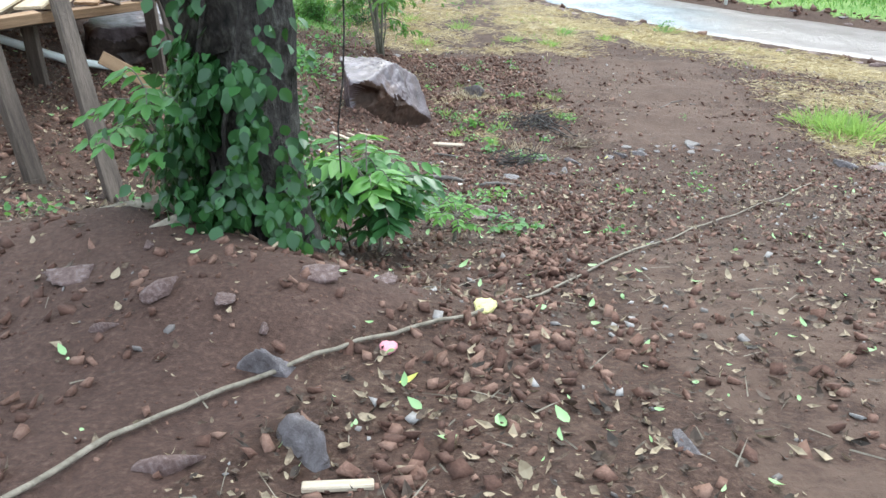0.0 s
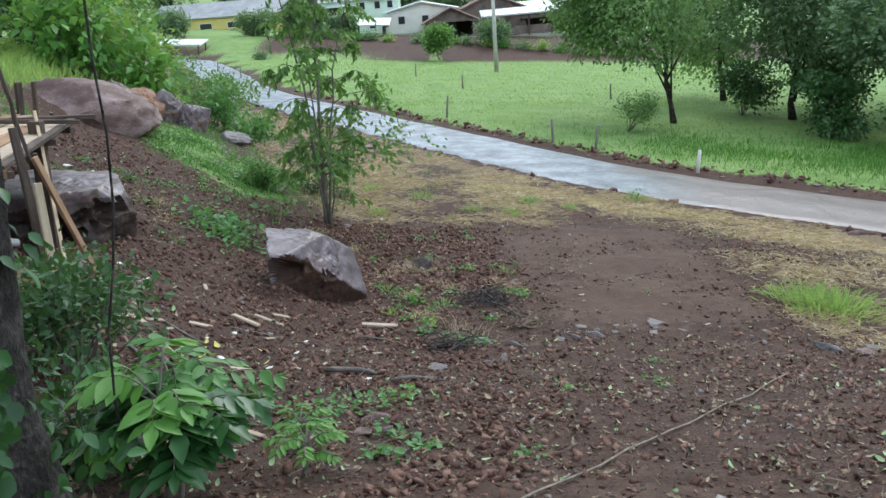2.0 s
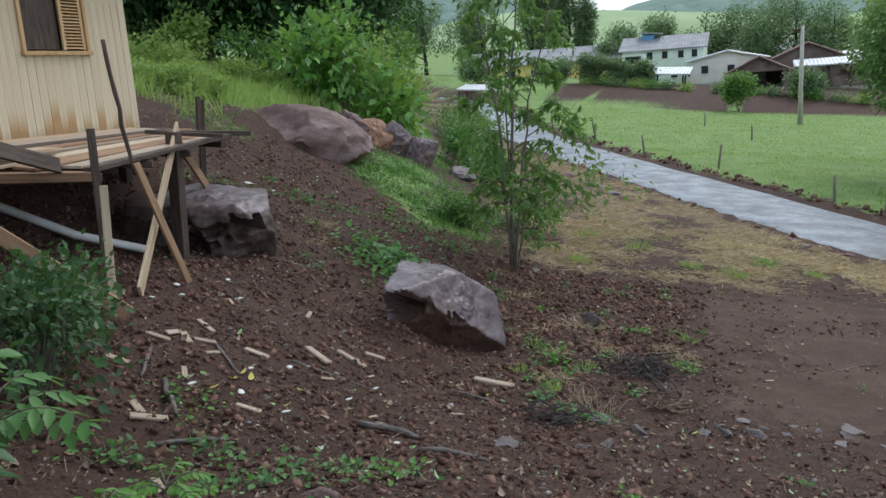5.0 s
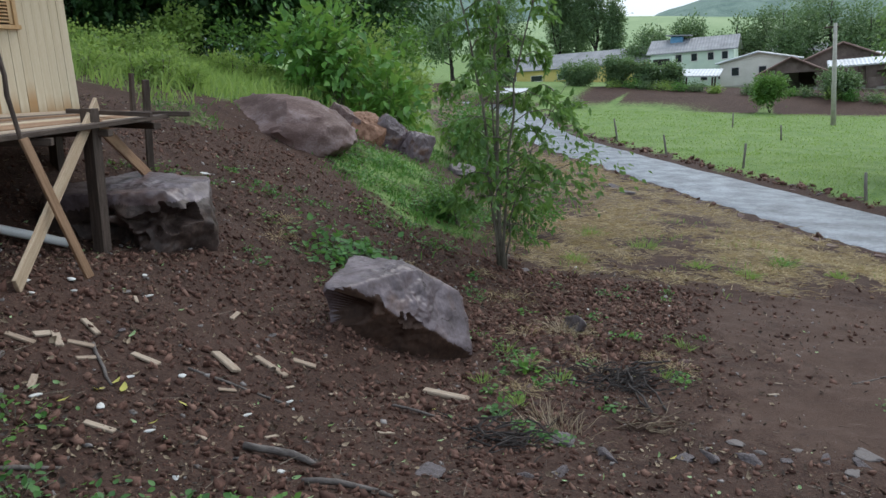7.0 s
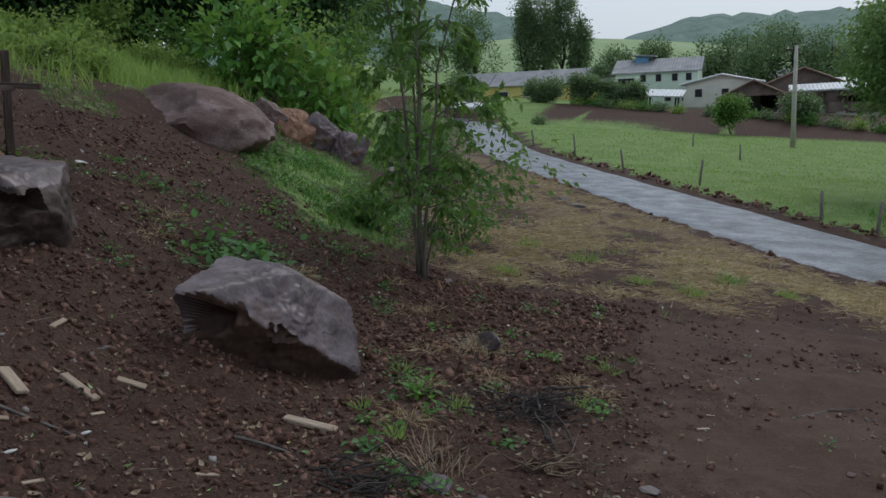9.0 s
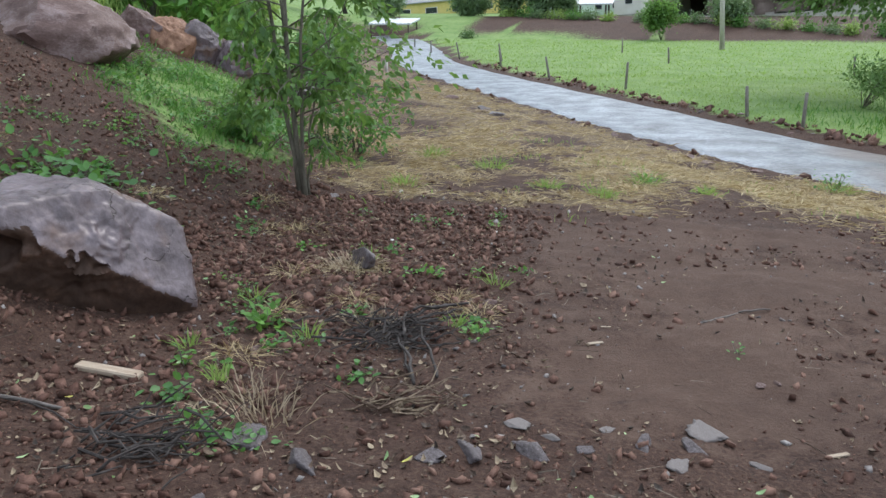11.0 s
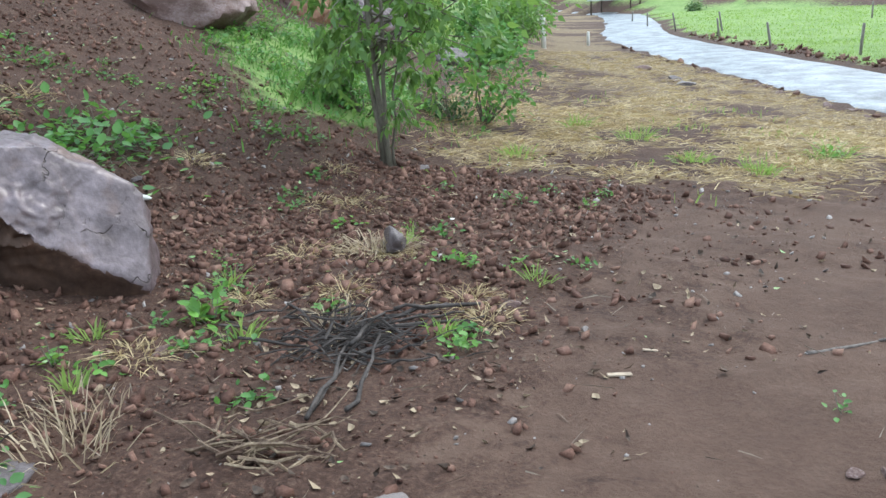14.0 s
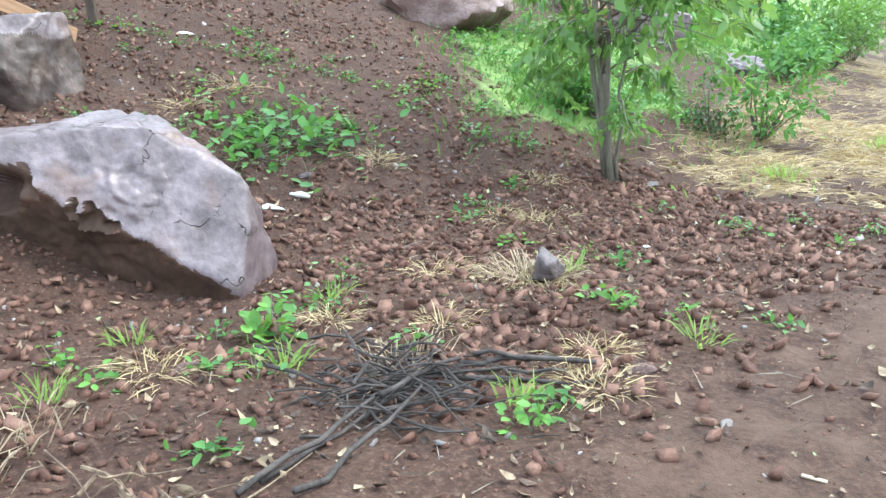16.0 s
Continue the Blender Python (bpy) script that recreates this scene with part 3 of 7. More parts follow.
# ---- road ----
def road_points(step=0.5):
    out = []
    for k in range(len(ROAD) - 1):
        p0, p1, p2, p3 = (Vector(ROAD[min(max(k + o, 0), len(ROAD) - 1)]) for o in (-1, 0, 1, 2))
        n = max(2, int((p2 - p1).length / step))
        for i in range(n):
            t = i / n
            out.append(0.5 * (2 * p1 + (p2 - p0) * t + (2 * p0 - 5 * p1 + 4 * p2 - p3) * t * t + (3 * p1 - p0 - 3 * p2 + p3) * t ** 3))
    return out


def build_road():
    pts = road_points()
    across = 12
    v, f = [], []
    for i, p in enumerate(pts):
        t = (pts[min(i + 1, len(pts) - 1)] - pts[max(i - 1, 0)]).normalized()
        side = Vector((t.y, -t.x))
        w0 = 0.34 * noise.noise((i * 0.23, 0, 0)) + 0.22 * noise.noise((i * 0.8, 4, 0))
        w1 = 0.2 * noise.noise((i * 0.23, 9, 0))
        for s in range(across + 1):
            u = s / across
            q = p + side * (w0 + (ROAD_W + w1 - w0) * u)
            z = -4.05 - 0.004 * max(0.0, q.y - 25) + 0.07 * math.sin(math.pi * u) - 0.03 * math.exp(-((u - 0.28) / 0.08) ** 2) - 0.03 * math.exp(-((u - 0.72) / 0.08) ** 2) + 0.004 * noise.noise((q.x * 3, q.y * 3, 0))
            z -= 0.12 if s in (0, across) else 0.0
            v.append((q.x, q.y, z))
    w = across + 1
    f = np.array([[i * w + s, i * w + s + 1, (i + 1) * w + s + 1, (i + 1) * w + s] for i in range(len(pts) - 1) for s in range(across)])
    m = surface("wet_grey_gravel", (0.0473, 0.0525, 0.0616), (0.2838, 0.3053, 0.345), 1.3, 0.40, 1.0, 10, third=(0.1419, 0.1565, 0.1813), spec=0.5, contrast=0.24, depth=0.05)
    n, l = m.node_tree.nodes, m.node_tree.links
    b = n["Principled BSDF"]
    colour = b.inputs["Base Color"].links[0].from_socket
    co = n.new("ShaderNodeTexCoord")
    sx = n.new("ShaderNodeSeparateXYZ")
    l.new(co.outputs["Object"], sx.inputs[0])
    t = n.new("ShaderNodeTexNoise")
    t.inputs["Scale"].default_value = 0.8
    l.new(co.outputs["Object"], t.inputs["Vector"])
    a = n.new("ShaderNodeMath")
    a.operation = "MULTIPLY_ADD"
    a.inputs[1].default_value = 4.0
    l.new(t.outputs["Fac"], a.inputs[0])
    l.new(sx.outputs["X"], a.inputs[2])
    r = n.new("ShaderNodeMapRange")
    r.inputs["From Min"].default_value, r.inputs["From Max"].default_value = 8.2, 10.5
    l.new(a.outputs[0], r.inputs["Value"])
    mx = n.new("ShaderNodeMix")
    mx.data_type = "RGBA"
    mx.inputs["B"].default_value = (0.15, 0.12, 0.115, 1)
    l.new(r.outputs[0], mx.inputs["Factor"])
    l.new(colour, mx.inputs["A"])
    l.new(mx.outputs["Result"], b.inputs["Base Color"])
    return thing("road", "wet grey gravel lane with muddy stretch and worn tracks", "road", kind="structure", data=mesh_data("road", v, f, m, smooth=True))


build_road()


# ---- rocks ----
def rock_data(name, planes, size, material, seed, detail=4, rough=0.05, squash=(1, 1, 1), sharp=0.08):
    """A boulder: a ball cut by planes (normal, distance), its edges worn and its faces uneven."""
    bm = bmesh.new()
    bmesh.ops.create_icosphere(bm, subdivisions=detail, radius=1.0)
    pl = [(Vector(n).normalized(), d) for n, d in planes]
    for v in bm.verts:
        u = v.co.normalized()
        ds = sorted(d / max(1e-3, u.dot(n)) for n, d in pl if u.dot(n) > 0.02)
        r = ds[0] if ds else 1.0
        if len(ds) > 1:
            k = sharp * r
            r -= max(0.0, k - (ds[1] - ds[0])) ** 2 / (4 * k)
        r = min(r, 1.6)
        p = u * r
        o = Vector((seed * 3.7, seed * 1.3, 0))
        r += rough * (noise.noise(p * 2.3 + o) + 0.6 * noise.noise(p * 5.5 + o) + 0.3 * noise.noise(p * 13 + o) - 0.9 * max(0.0, 0.12 - abs(noise.noise(p * 1.7 + o * 2))) / 0.12)
        if detail > 4:
            r += rough * (0.32 * abs(noise.noise(p * 8 + o)) + 0.16 * noise.noise(p * 24 + o) - 0.42 * max(0.0, 0.05 - abs(noise.noise(p * 2.4 + o * 3))) / 0.05)
        v.co = Vector((u.x * squash[0], u.y * squash[1], u.z * squash[2])) * r * size
    me = bpy.data.meshes.new(name)
    bm.to_mesh(me)
    bm.free()
    me.polygons.foreach_set("use_smooth", np.ones(len(me.polygons), dtype=bool))
    for mt in material if isinstance(material, (list, tuple)) else [material]:
        me.materials.append(mt)
    return me


def random_planes(seed, n=11, lo=0.62, hi=1.0):
    r = np.random.default_rng(seed)
    return [(tuple(d), r.uniform(lo, hi)) for d in unit(n, 1.0, r)]


def cut_rock(name, planes, hollows, materials, seed, detail=6, rough=0.03, stained=(), cap=None):
    """A boulder split along planes (normal, distance), with hollows (centre, radii) broken out of it; hollows, the stained planes and all below the cap take the second material."""
    bm = bmesh.new()
    bmesh.ops.create_icosphere(bm, subdivisions=detail, radius=1.0)
    me = bpy.data.meshes.new(name)
    bm.to_mesh(me)
    bm.free()
    n = len(me.vertices)
    co = np.empty(n * 3)
    me.vertices.foreach_get("co", co)
    u = co.reshape(-1, 3)
    u = u / np.linalg.norm(u, axis=1, keepdims=True)
    pl = [(Vector(q).normalized(), d) for q, d in planes]
    out = np.empty((n, 3))
    second_mat = np.zeros(n)
    for i in range(n):
        d_ = Vector(u[i])
        best, second, face = 1.25, 9.0, -1
        for k, (q, d) in enumerate(pl):
            c = d_.dot(q)
            if c > 0.02:
                r = d / c
                p = d_ * r
                r += rough * (1.3 * noise.noise(p * 1.9 + Vector((seed + 3.1 * k, k, 0))) + 0.6 * noise.noise(p * 5 + Vector((k, seed, 0))))
                if r < best:
                    best, second, face = r, best, k
                elif r < second:
                    second = r
        w = 0.05 * best
        r = best - max(0.0, w - (second - best)) ** 2 / (4 * w)
        p = d_ * r
        step = noise.noise(p * 3.1 + Vector((9, seed, 2)))
        r += rough * (0.45 * noise.noise(p * 9) + 0.25 * noise.noise(p * 21) + 0.22 * (1 if step > 0.12 else 0 if step < 0.05 else (step - 0.05) / 0.07))
        second_mat[i] = 1.0 if face in stained else 0.0
        g_ = d_ * 4.5 + Vector((seed, 0, 3))
        warp = Vector((noise.noise(g_), noise.noise(g_ + Vector((7, 0, 0))), noise.noise(g_ + Vector((0, 7, 0))))) * 0.20
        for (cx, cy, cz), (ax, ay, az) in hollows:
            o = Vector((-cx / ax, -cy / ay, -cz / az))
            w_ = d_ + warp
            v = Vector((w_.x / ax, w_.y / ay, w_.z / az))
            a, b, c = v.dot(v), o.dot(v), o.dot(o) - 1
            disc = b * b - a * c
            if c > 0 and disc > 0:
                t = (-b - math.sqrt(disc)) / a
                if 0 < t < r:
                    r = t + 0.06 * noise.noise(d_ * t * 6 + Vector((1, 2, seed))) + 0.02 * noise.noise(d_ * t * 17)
                    second_mat[i] = 1.0
        out[i] = d_ * r
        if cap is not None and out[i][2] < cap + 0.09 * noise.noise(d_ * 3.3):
            second_mat[i] = 1.0
    me.vertices.foreach_set("co", out.ravel())
    me.update()
    for mt in materials:
        me.materials.append(mt)
    me.polygons.foreach_set("use_smooth", np.ones(len(me.polygons), dtype=bool))
    # Undercut, hollow and below-cap faces take the second material, shade included in its colour.
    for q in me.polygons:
        if sum(second_mat[k] for k in q.vertices) > 1.5:
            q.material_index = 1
    me.set_sharp_from_angle(angle=radians(38))
    return me


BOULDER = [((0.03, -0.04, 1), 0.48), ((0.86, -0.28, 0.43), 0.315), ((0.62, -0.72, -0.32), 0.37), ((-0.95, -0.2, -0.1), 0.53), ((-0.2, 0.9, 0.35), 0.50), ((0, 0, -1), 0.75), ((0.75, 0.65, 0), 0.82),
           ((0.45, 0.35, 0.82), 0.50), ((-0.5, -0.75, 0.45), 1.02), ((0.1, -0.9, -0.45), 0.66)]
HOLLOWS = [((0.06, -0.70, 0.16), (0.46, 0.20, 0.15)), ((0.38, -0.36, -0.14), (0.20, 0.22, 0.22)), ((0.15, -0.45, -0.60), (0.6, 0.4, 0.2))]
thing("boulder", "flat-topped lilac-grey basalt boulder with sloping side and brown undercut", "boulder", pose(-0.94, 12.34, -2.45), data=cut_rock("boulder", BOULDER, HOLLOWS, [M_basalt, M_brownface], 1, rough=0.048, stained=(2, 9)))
SLAB = [((0.02, -0.02, 1), 0.44), ((0.85, -0.4, -0.3), 0.66), ((0.25, -0.93, -0.12), 0.70), ((-1, 0, 0), 0.9), ((0, 1, 0.1), 0.75), ((0, 0, -1), 0.75), ((0.75, 0.6, 0.1), 0.68), ((0.78, 0.0, 0.62), 0.66), ((0.62, -0.78, 0.05), 0.64)]
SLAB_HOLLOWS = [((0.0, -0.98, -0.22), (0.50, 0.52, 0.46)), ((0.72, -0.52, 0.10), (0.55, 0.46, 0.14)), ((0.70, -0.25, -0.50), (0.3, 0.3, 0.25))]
thing("boulder", "boulder with pale flat cap and shade-darkened body half dug into the bank", "boulder", pose(-4.0, 12.1, -1.62), data=cut_rock("boulder", SLAB, SLAB_HOLLOWS, [M_basalt, M_darkface], 4, 6, 0.05, cap=0.27))
thing("boulder", "broad reddish boulder with grey worn top on the bank", "boulder", pose(-6.75, 18.5, -1.42, 0, 0, 10) @ Matrix.Diagonal((1.45, 0.95, 0.82, 1)), data=cut_rock("boulder", random_planes(5, 12, 0.75, 1.0), [], [M_stone_red, M_stone_red], 5, 5, 0.10))
for px_, py_, pz_, sx_, sy_, sz_, sd_, tn_, mt_, lb_ in ((-6.9, 21.6, 0.15, 0.45, 0.4, 0.42, 8, 20, M_stone_red, "low reddish rock among grass on the bank"), (-6.35, 21.9, 0.18, 0.38, 0.35, 0.48, 9, 60, M_stone_orange, "orange-stained upright rock among grass on the bank"),
                                                        (-5.95, 22.5, 0.22, 0.28, 0.5, 0.58, 15, -30, M_basalt, "dark upright split rock slab on the bank"), (-5.5, 22.8, 0.2, 0.36, 0.5, 0.5, 18, -10, M_basalt, "dark upright split rock slab on the bank"), (-4.7, 24.0, 0.08, 0.35, 0.3, 0.25, 19, 10, M_stone, "low grey rock among grass on the bank")):
    thing("boulder", lb_, "boulder", pose(px_, py_, gz(px_, py_) + pz_, 0, 12, tn_) @ Matrix.Diagonal((sx_, sy_, sz_, 1)), group="bank rocks", data=cut_rock("boulder", random_planes(sd_, 9, 0.62, 0.95), [], [mt_, mt_], sd_, 5, 0.09))


# ---- trees and bushes ----
def crown_arrays(centre, radii, clumps, leaves, size, seed, hang=0.2, lumps=7, fill=0.55):
    """Leaves in clumps inside an uneven envelope of several lobes, with gaps between them."""
    r = np.random.default_rng(seed)
    c, rad = np.array(centre, dtype=float), np.array(radii, dtype=float)
    lob = unit(lumps, 0.8, r) * r.uniform(0.35, 0.75, (lumps, 1)) * rad
    lr = r.uniform(0.35, 0.62, lumps)
    k = r.integers(0, lumps, clumps)
    d = unit(clumps, 1.0, r) * (r.uniform(fill ** 3, 1, (clumps, 1)) ** (1 / 3))
    cc = c + lob[k] + d * lr[k][:, None] * rad
    n = clumps * leaves
    spread_ = size * 2.4
    P = np.repeat(cc, leaves, axis=0) + r.normal(0, spread_ * 0.5, (n, 3))
    out = P - c
    D = out / (np.linalg.norm(out, axis=1, keepdims=True) + 1e-6) + r.normal(0, 0.8, (n, 3))
    D[:, 2] -= hang
    N = r.normal(0, 0.6, (n, 3)) + np.array([0, 0, 1.0])
    L = size * r.uniform(0.6, 1.3, n)
    return leaf_arrays(P, D, N, L, L * r.uniform(0.22, 0.34, n)), cc


def tree(name, label, base, height, crown_r, material, bark, seed, clumps=260, leaves=14, leaf=0.16, trunk_r=0.12, crown_low=0.35, lean=(0, 0), stems=1, group="", limbs=9, hang=0.2, category="tree", fill=0.55):
    r = np.random.default_rng(seed)
    b = Vector(base)
    root = thing(name, label, category, Matrix.Translation(b) @ PLUMB, group)
    top = Vector((lean[0], lean[1], height * 0.82))
    pieces = []
    for s in range(stems):
        a = 2 * math.pi * s / max(1, stems) + 0.6
        off = Vector((math.cos(a), math.sin(a), 0))
        foot = off * (trunk_r * 0.8 if stems > 1 else 0) + Vector((0, 0, -0.15))
        tp = top + off * (crown_r * 0.06 if stems > 1 else 0)
        pts = wavy(foot, tp, 9, height * (0.012 if stems == 1 else 0.006), seed + s)
        rr = [trunk_r * (1.35 if i == 0 else 1) * (1 - 0.75 * i / 8) for i in range(9)]
        pieces.append(tube_arrays(pts, rr, 9, 0.1, seed + s))
    part("trunk", mesh_data("trunk", *joined(pieces), bark, True), root)
    centre = Vector((lean[0], lean[1], height * (crown_low + 1) / 2))
    (v, f), cc = crown_arrays(centre, (crown_r, crown_r, height * (1 - crown_low) / 2), clumps, leaves, leaf, seed, hang, fill=fill)
    pieces = []
    for i in range(limbs):
        q = Vector(cc[int(r.integers(0, len(cc)))])
        h = r.uniform(crown_low * 0.8, 0.7)
        st = Vector((0, 0, -0.15)).lerp(top, h)
        pts = wavy(st, q, 5, height * 0.012, seed * 7 + i)
        pieces.append(tube_arrays(pts, [trunk_r * (0.42 - 0.09 * j) for j in range(5)], 6, 0.05, i))
    part("limb_work", mesh_data("limb_work", *joined(pieces), bark, True), root)
    part("crown", mesh_data("crown", v, f, material), root)
    return root


def bush(label, x, y, h, w, material, seed, clumps=70, leaves=12, leaf=0.09, group="", name="bush", category="bush"):
    r = np.random.default_rng(seed)
    root = thing(name, label, category, pose(x, y, gz(x, y)), group)
    (v, f), cc = crown_arrays((0, 0, h * 0.55), (w / 2, w / 2, h * 0.5), clumps, leaves, leaf, seed, 0.1, 5, 0.3)
    pieces = [tube_arrays(wavy((r.uniform(-0.04, 0.04), r.uniform(-0.04, 0.04), -0.06), Vector(cc[i]), 5, 0.02, seed + i), [0.014, 0.012, 0.010, 0.008, 0.005], 5) for i in range(0, min(14, len(cc)))]
    part("stem", mesh_data("stem", *joined(pieces), M_stem, True), root)
    part("foliage", mesh_data("foliage", v, f, material), root)
    return root


# young many-stemmed tree
def young_tree(x, y, height=5.8):
    r = np.random.default_rng(21)
    root = thing("young_tree", "slender many-stemmed young tree with drooping green leaves", "tree", Matrix.Translation((x, y, gz(x, y))) @ PLUMB)
    P, D = [], []
    for s, (ax, ay, tx, ty, h) in enumerate(((0.02, 0.0, 0.3, 0.05, 1.0), (-0.04, 0.02, -0.6, 0.1, 0.95), (0.07, -0.02, 1.0, -0.1, 0.86), (-0.01, 0.05, -0.2, 0.7, 0.85), (0.07, 0.04, 1.1, 0.2, 0.5))):
        pts = [Vector((ax + tx * (i / 10) ** 1.9, ay + ty * (i / 10) ** 1.9, -0.12 + (height * h + 0.12) * i / 10)) + Vector((*r.normal(0, 0.018, 2), 0)) for i in range(11)]
        r0 = (0.040, 0.034, 0.028, 0.024, 0.018)[s]
        part("stem", mesh_data("stem", *tube_arrays(pts, [r0 * (1.25 if i == 0 else 1 - 0.08 * i) for i in range(11)], 8, 0.08, s), M_stem, True), root)
        for k in range((17, 15, 13, 11, 8)[s]):
            u = 0.22 + 0.76 * ((k + 0.5) / (17, 15, 13, 11, 8)[s])
            i = min(9, int(u * 10))
            st = pts[i].lerp(pts[i + 1], u * 10 - i)
            a = 2.4 * k + 1.3 * s + r.uniform(-0.4, 0.4)
            reach = r.uniform(0.55, 1.15) * (1.15 - 0.55 * u) * (1.35 if math.cos(a) > 0.2 and u < 0.6 else 1.0)
            out = Vector((math.cos(a), math.sin(a), 0))
            rise = 0.55 * reach * u
            bp_ = [st + out * reach * t + Vector((0, 0, rise * math.sin(2.4 * t) - (0.5 * reach * (1.1 - u)) * t * t)) + Vector(r.normal(0, 0.015, 3)) for t in (0, 0.25, 0.5, 0.75, 1.0)]
            part("branch", mesh_data("branch", *tube_arrays(bp_, [0.011, 0.009, 0.007, 0.005, 0.003], 5), M_stem, True), root)
            for m in range(int(r.integers(6, 11))):
                t = r.uniform(0.3, 1.0)
                j = min(3, int(t * 4))
                q = bp_[j].lerp(bp_[j + 1], t * 4 - j)
                tw = Vector((out.x, out.y, 0)) * 0.4 + Vector(r.normal(0, 0.6, 3))
                tw.z = -0.25 + 0.25 * r.normal()
                tw.normalize()
                ln = r.uniform(0.15, 0.38)
                for w in range(int(r.integers(8, 14))):
                    P.append(q + tw * ln * (w / 10) + Vector((0, 0, -0.25 * ln * (w / 10) ** 2)))
                    D.append(tw * 0.7 + Vector(r.normal(0, 0.55, 3)) + Vector((0, 0, -0.75)))
    n = len(P)
    L = r.uniform(0.085, 0.165, n)
    v, f = leaf_arrays([tuple(p) for p in P], [tuple(p) for p in D], unit(n, 1.0, r) + np.array([0, 0, 0.7]), L, L * r.uniform(0.17, 0.25, n), 0.2)
    tagged(part("foliage", mesh_data("foliage", v, f, M_tree), root, "narrow drooping leaves in loose sprays"), kind="stuff")
    return root


young = young_tree(-1.3, 17.0)
(v_, f_), cc_ = crown_arrays((0.85, -0.1, 1.7), (1.15, 0.7, 0.7), 38, 10, 0.12, 23, 0.8, fill=0.1)
tagged(part("low_spray", mesh_data("low_spray", v_, f_, M_tree), young, "drooping low leaf sprays"), kind="stuff")
part("low_limb", mesh_data("low_limb", *joined([tube_arrays(wavy((0.03, 0, 1.0 + 0.14 * (i % 6)), Vector(cc_[i]), 5, 0.03, 700 + i), [0.014, 0.011, 0.009, 0.006, 0.004], 5) for i in range(11)]), M_stem, True), young)
bush("low leafy bush behind the young tree", -1.9, 20.4, 1.25, 1.7, M_bankgrass, 57, 62, 11, 0.11)
bush("small dark leafy bush at the grass patch", -2.5, 18.2, 0.7, 0.9, M_herb, 58, 70, 12, 0.08)
# tree in the meadow
tree("field_tree", "spreading feathery tree in the green meadow", (11.2, 37.6, gz(11.2, 37.6)), 8.6, 4.5, M_field_leaf, M_bark, 31, 1500, 16, 0.2, 0.12, 0.16, (-0.8, 0.3), limbs=16, hang=0.5, fill=0.2)
for i_, (x_, y_, h_, w_) in enumerate(((17.0, 39, 9, 3.4), (21.5, 44, 11, 4.4), (23, 36, 9, 4.0), (18.6, 32.5, 7.5, 3.4), (28, 46, 12, 4.8), (24, 30, 8.5, 3.8), (16.5, 47, 10, 4.2), (20.5, 29.5, 5.5, 2.8))):
    tree("grove_tree", "dense dark green tree at the meadow's edge", (x_, y_, gz(x_, y_)), h_, w_, (M_greyleaf, M_forest, M_field_leaf, M_greyleaf)[i_ % 4], M_bark, 41 + i_, 900, 14, 0.24, 0.15, 0.06, limbs=10, group="meadow grove")
bush("low dark bush at the meadow's fence", 8.6, 35.0, 1.5, 2.2, M_field_leaf, 55, 120, 14, 0.12)

for i_, (x_, y_, h_, w_) in enumerate(((16.2, 33.5, 2.2, 3.0), (18.4, 30.8, 2.4, 3.4), (21.0, 28.6, 2.4, 3.4), (15.2, 40.5, 2.6, 3.6), (18.0, 37.5, 3.0, 4.0), (24.0, 27.0, 2.6, 4.0))):
    bush("dark green thicket under the meadow grove", x_, y_, h_, w_, M_forest, 56 + i_, 220, 14, 0.2, "meadow grove")

for i_, (x_, y_, h_, w_) in enumerate(((-5.6, 27.2, 1.5, 1.9), (-6.6, 30.2, 1.9, 2.2), (-4.7, 25.4, 1.0, 1.5), (-8.0, 33.6, 2.0, 2.4), (-9.4, 36.4, 2.4, 2.6))):
    bush("leafy green shrub on the bank's grassy foot", x_, y_, h_, w_, M_crown if i_ % 2 else M_herb, 751 + i_, 110, 12, 0.13, "shrubs at the bank's foot")

# wood behind the bank
WOOD = [(-12.8, 33.5, 9, 3.0), (-13, 31, 10, 3.4), (-17, 29, 10, 3.6), (-21, 27, 11, 3.8), (-25.5, 25, 11, 4), (-15, 38, 12, 3.4), (-17, 36, 13, 4), (-23, 33, 13, 4.2), (-29, 30, 13, 4.5), (-34, 26, 12, 4.5), (-31, 20, 11, 4), (-18, 46, 13, 3.6), (-20, 44, 14, 4.5), (-39, 18, 12, 4.5), (-26, 40, 15, 5), (-33, 36, 15, 5), (-40, 28, 15, 5.5), (-46, 20, 14, 5.5), (-30, 48, 17, 6), (-45, 36, 17, 6), (-19, 24.5, 9, 4.5), (-24, 21, 10, 4.8), (-29, 16, 10, 4.8), (-35, 12, 11, 5), (-15.5, 27, 8, 4)]
for i_, (x_, y_, h_, w_) in enumerate(WOOD):
    tree("wood_tree", "tall dark tree of the wood behind the bank", (x_, y_, gz(x_, y_)), h_, w_, M_forest, M_bark, 61 + i_, 640, 14, 0.27, 0.2, 0.05, limbs=8, group="wood behind the bank")
for i_, (x_, y_, h_, w_) in enumerate(((-8.9, 26.5, 2.5, 2.0), (-10.2, 26.9, 3.6, 2.2), (-8.2, 28.2, 2.0, 1.8), (-12.5, 26, 1.8, 2.2), (-9.8, 31.5, 2.8, 2.4), (-9.6, 29.6, 3.4, 2.2), (-14.5, 25, 1.7, 2.2), (-11.4, 34.5, 3.6, 2.6))):
    bush("tall leafy shrub with broad light green leaves", x_, y_, h_, w_, M_crown if i_ % 2 else M_weed, 81 + i_, 90, 12, 0.18, "shrubs behind the bank", "shrub", "shrub")

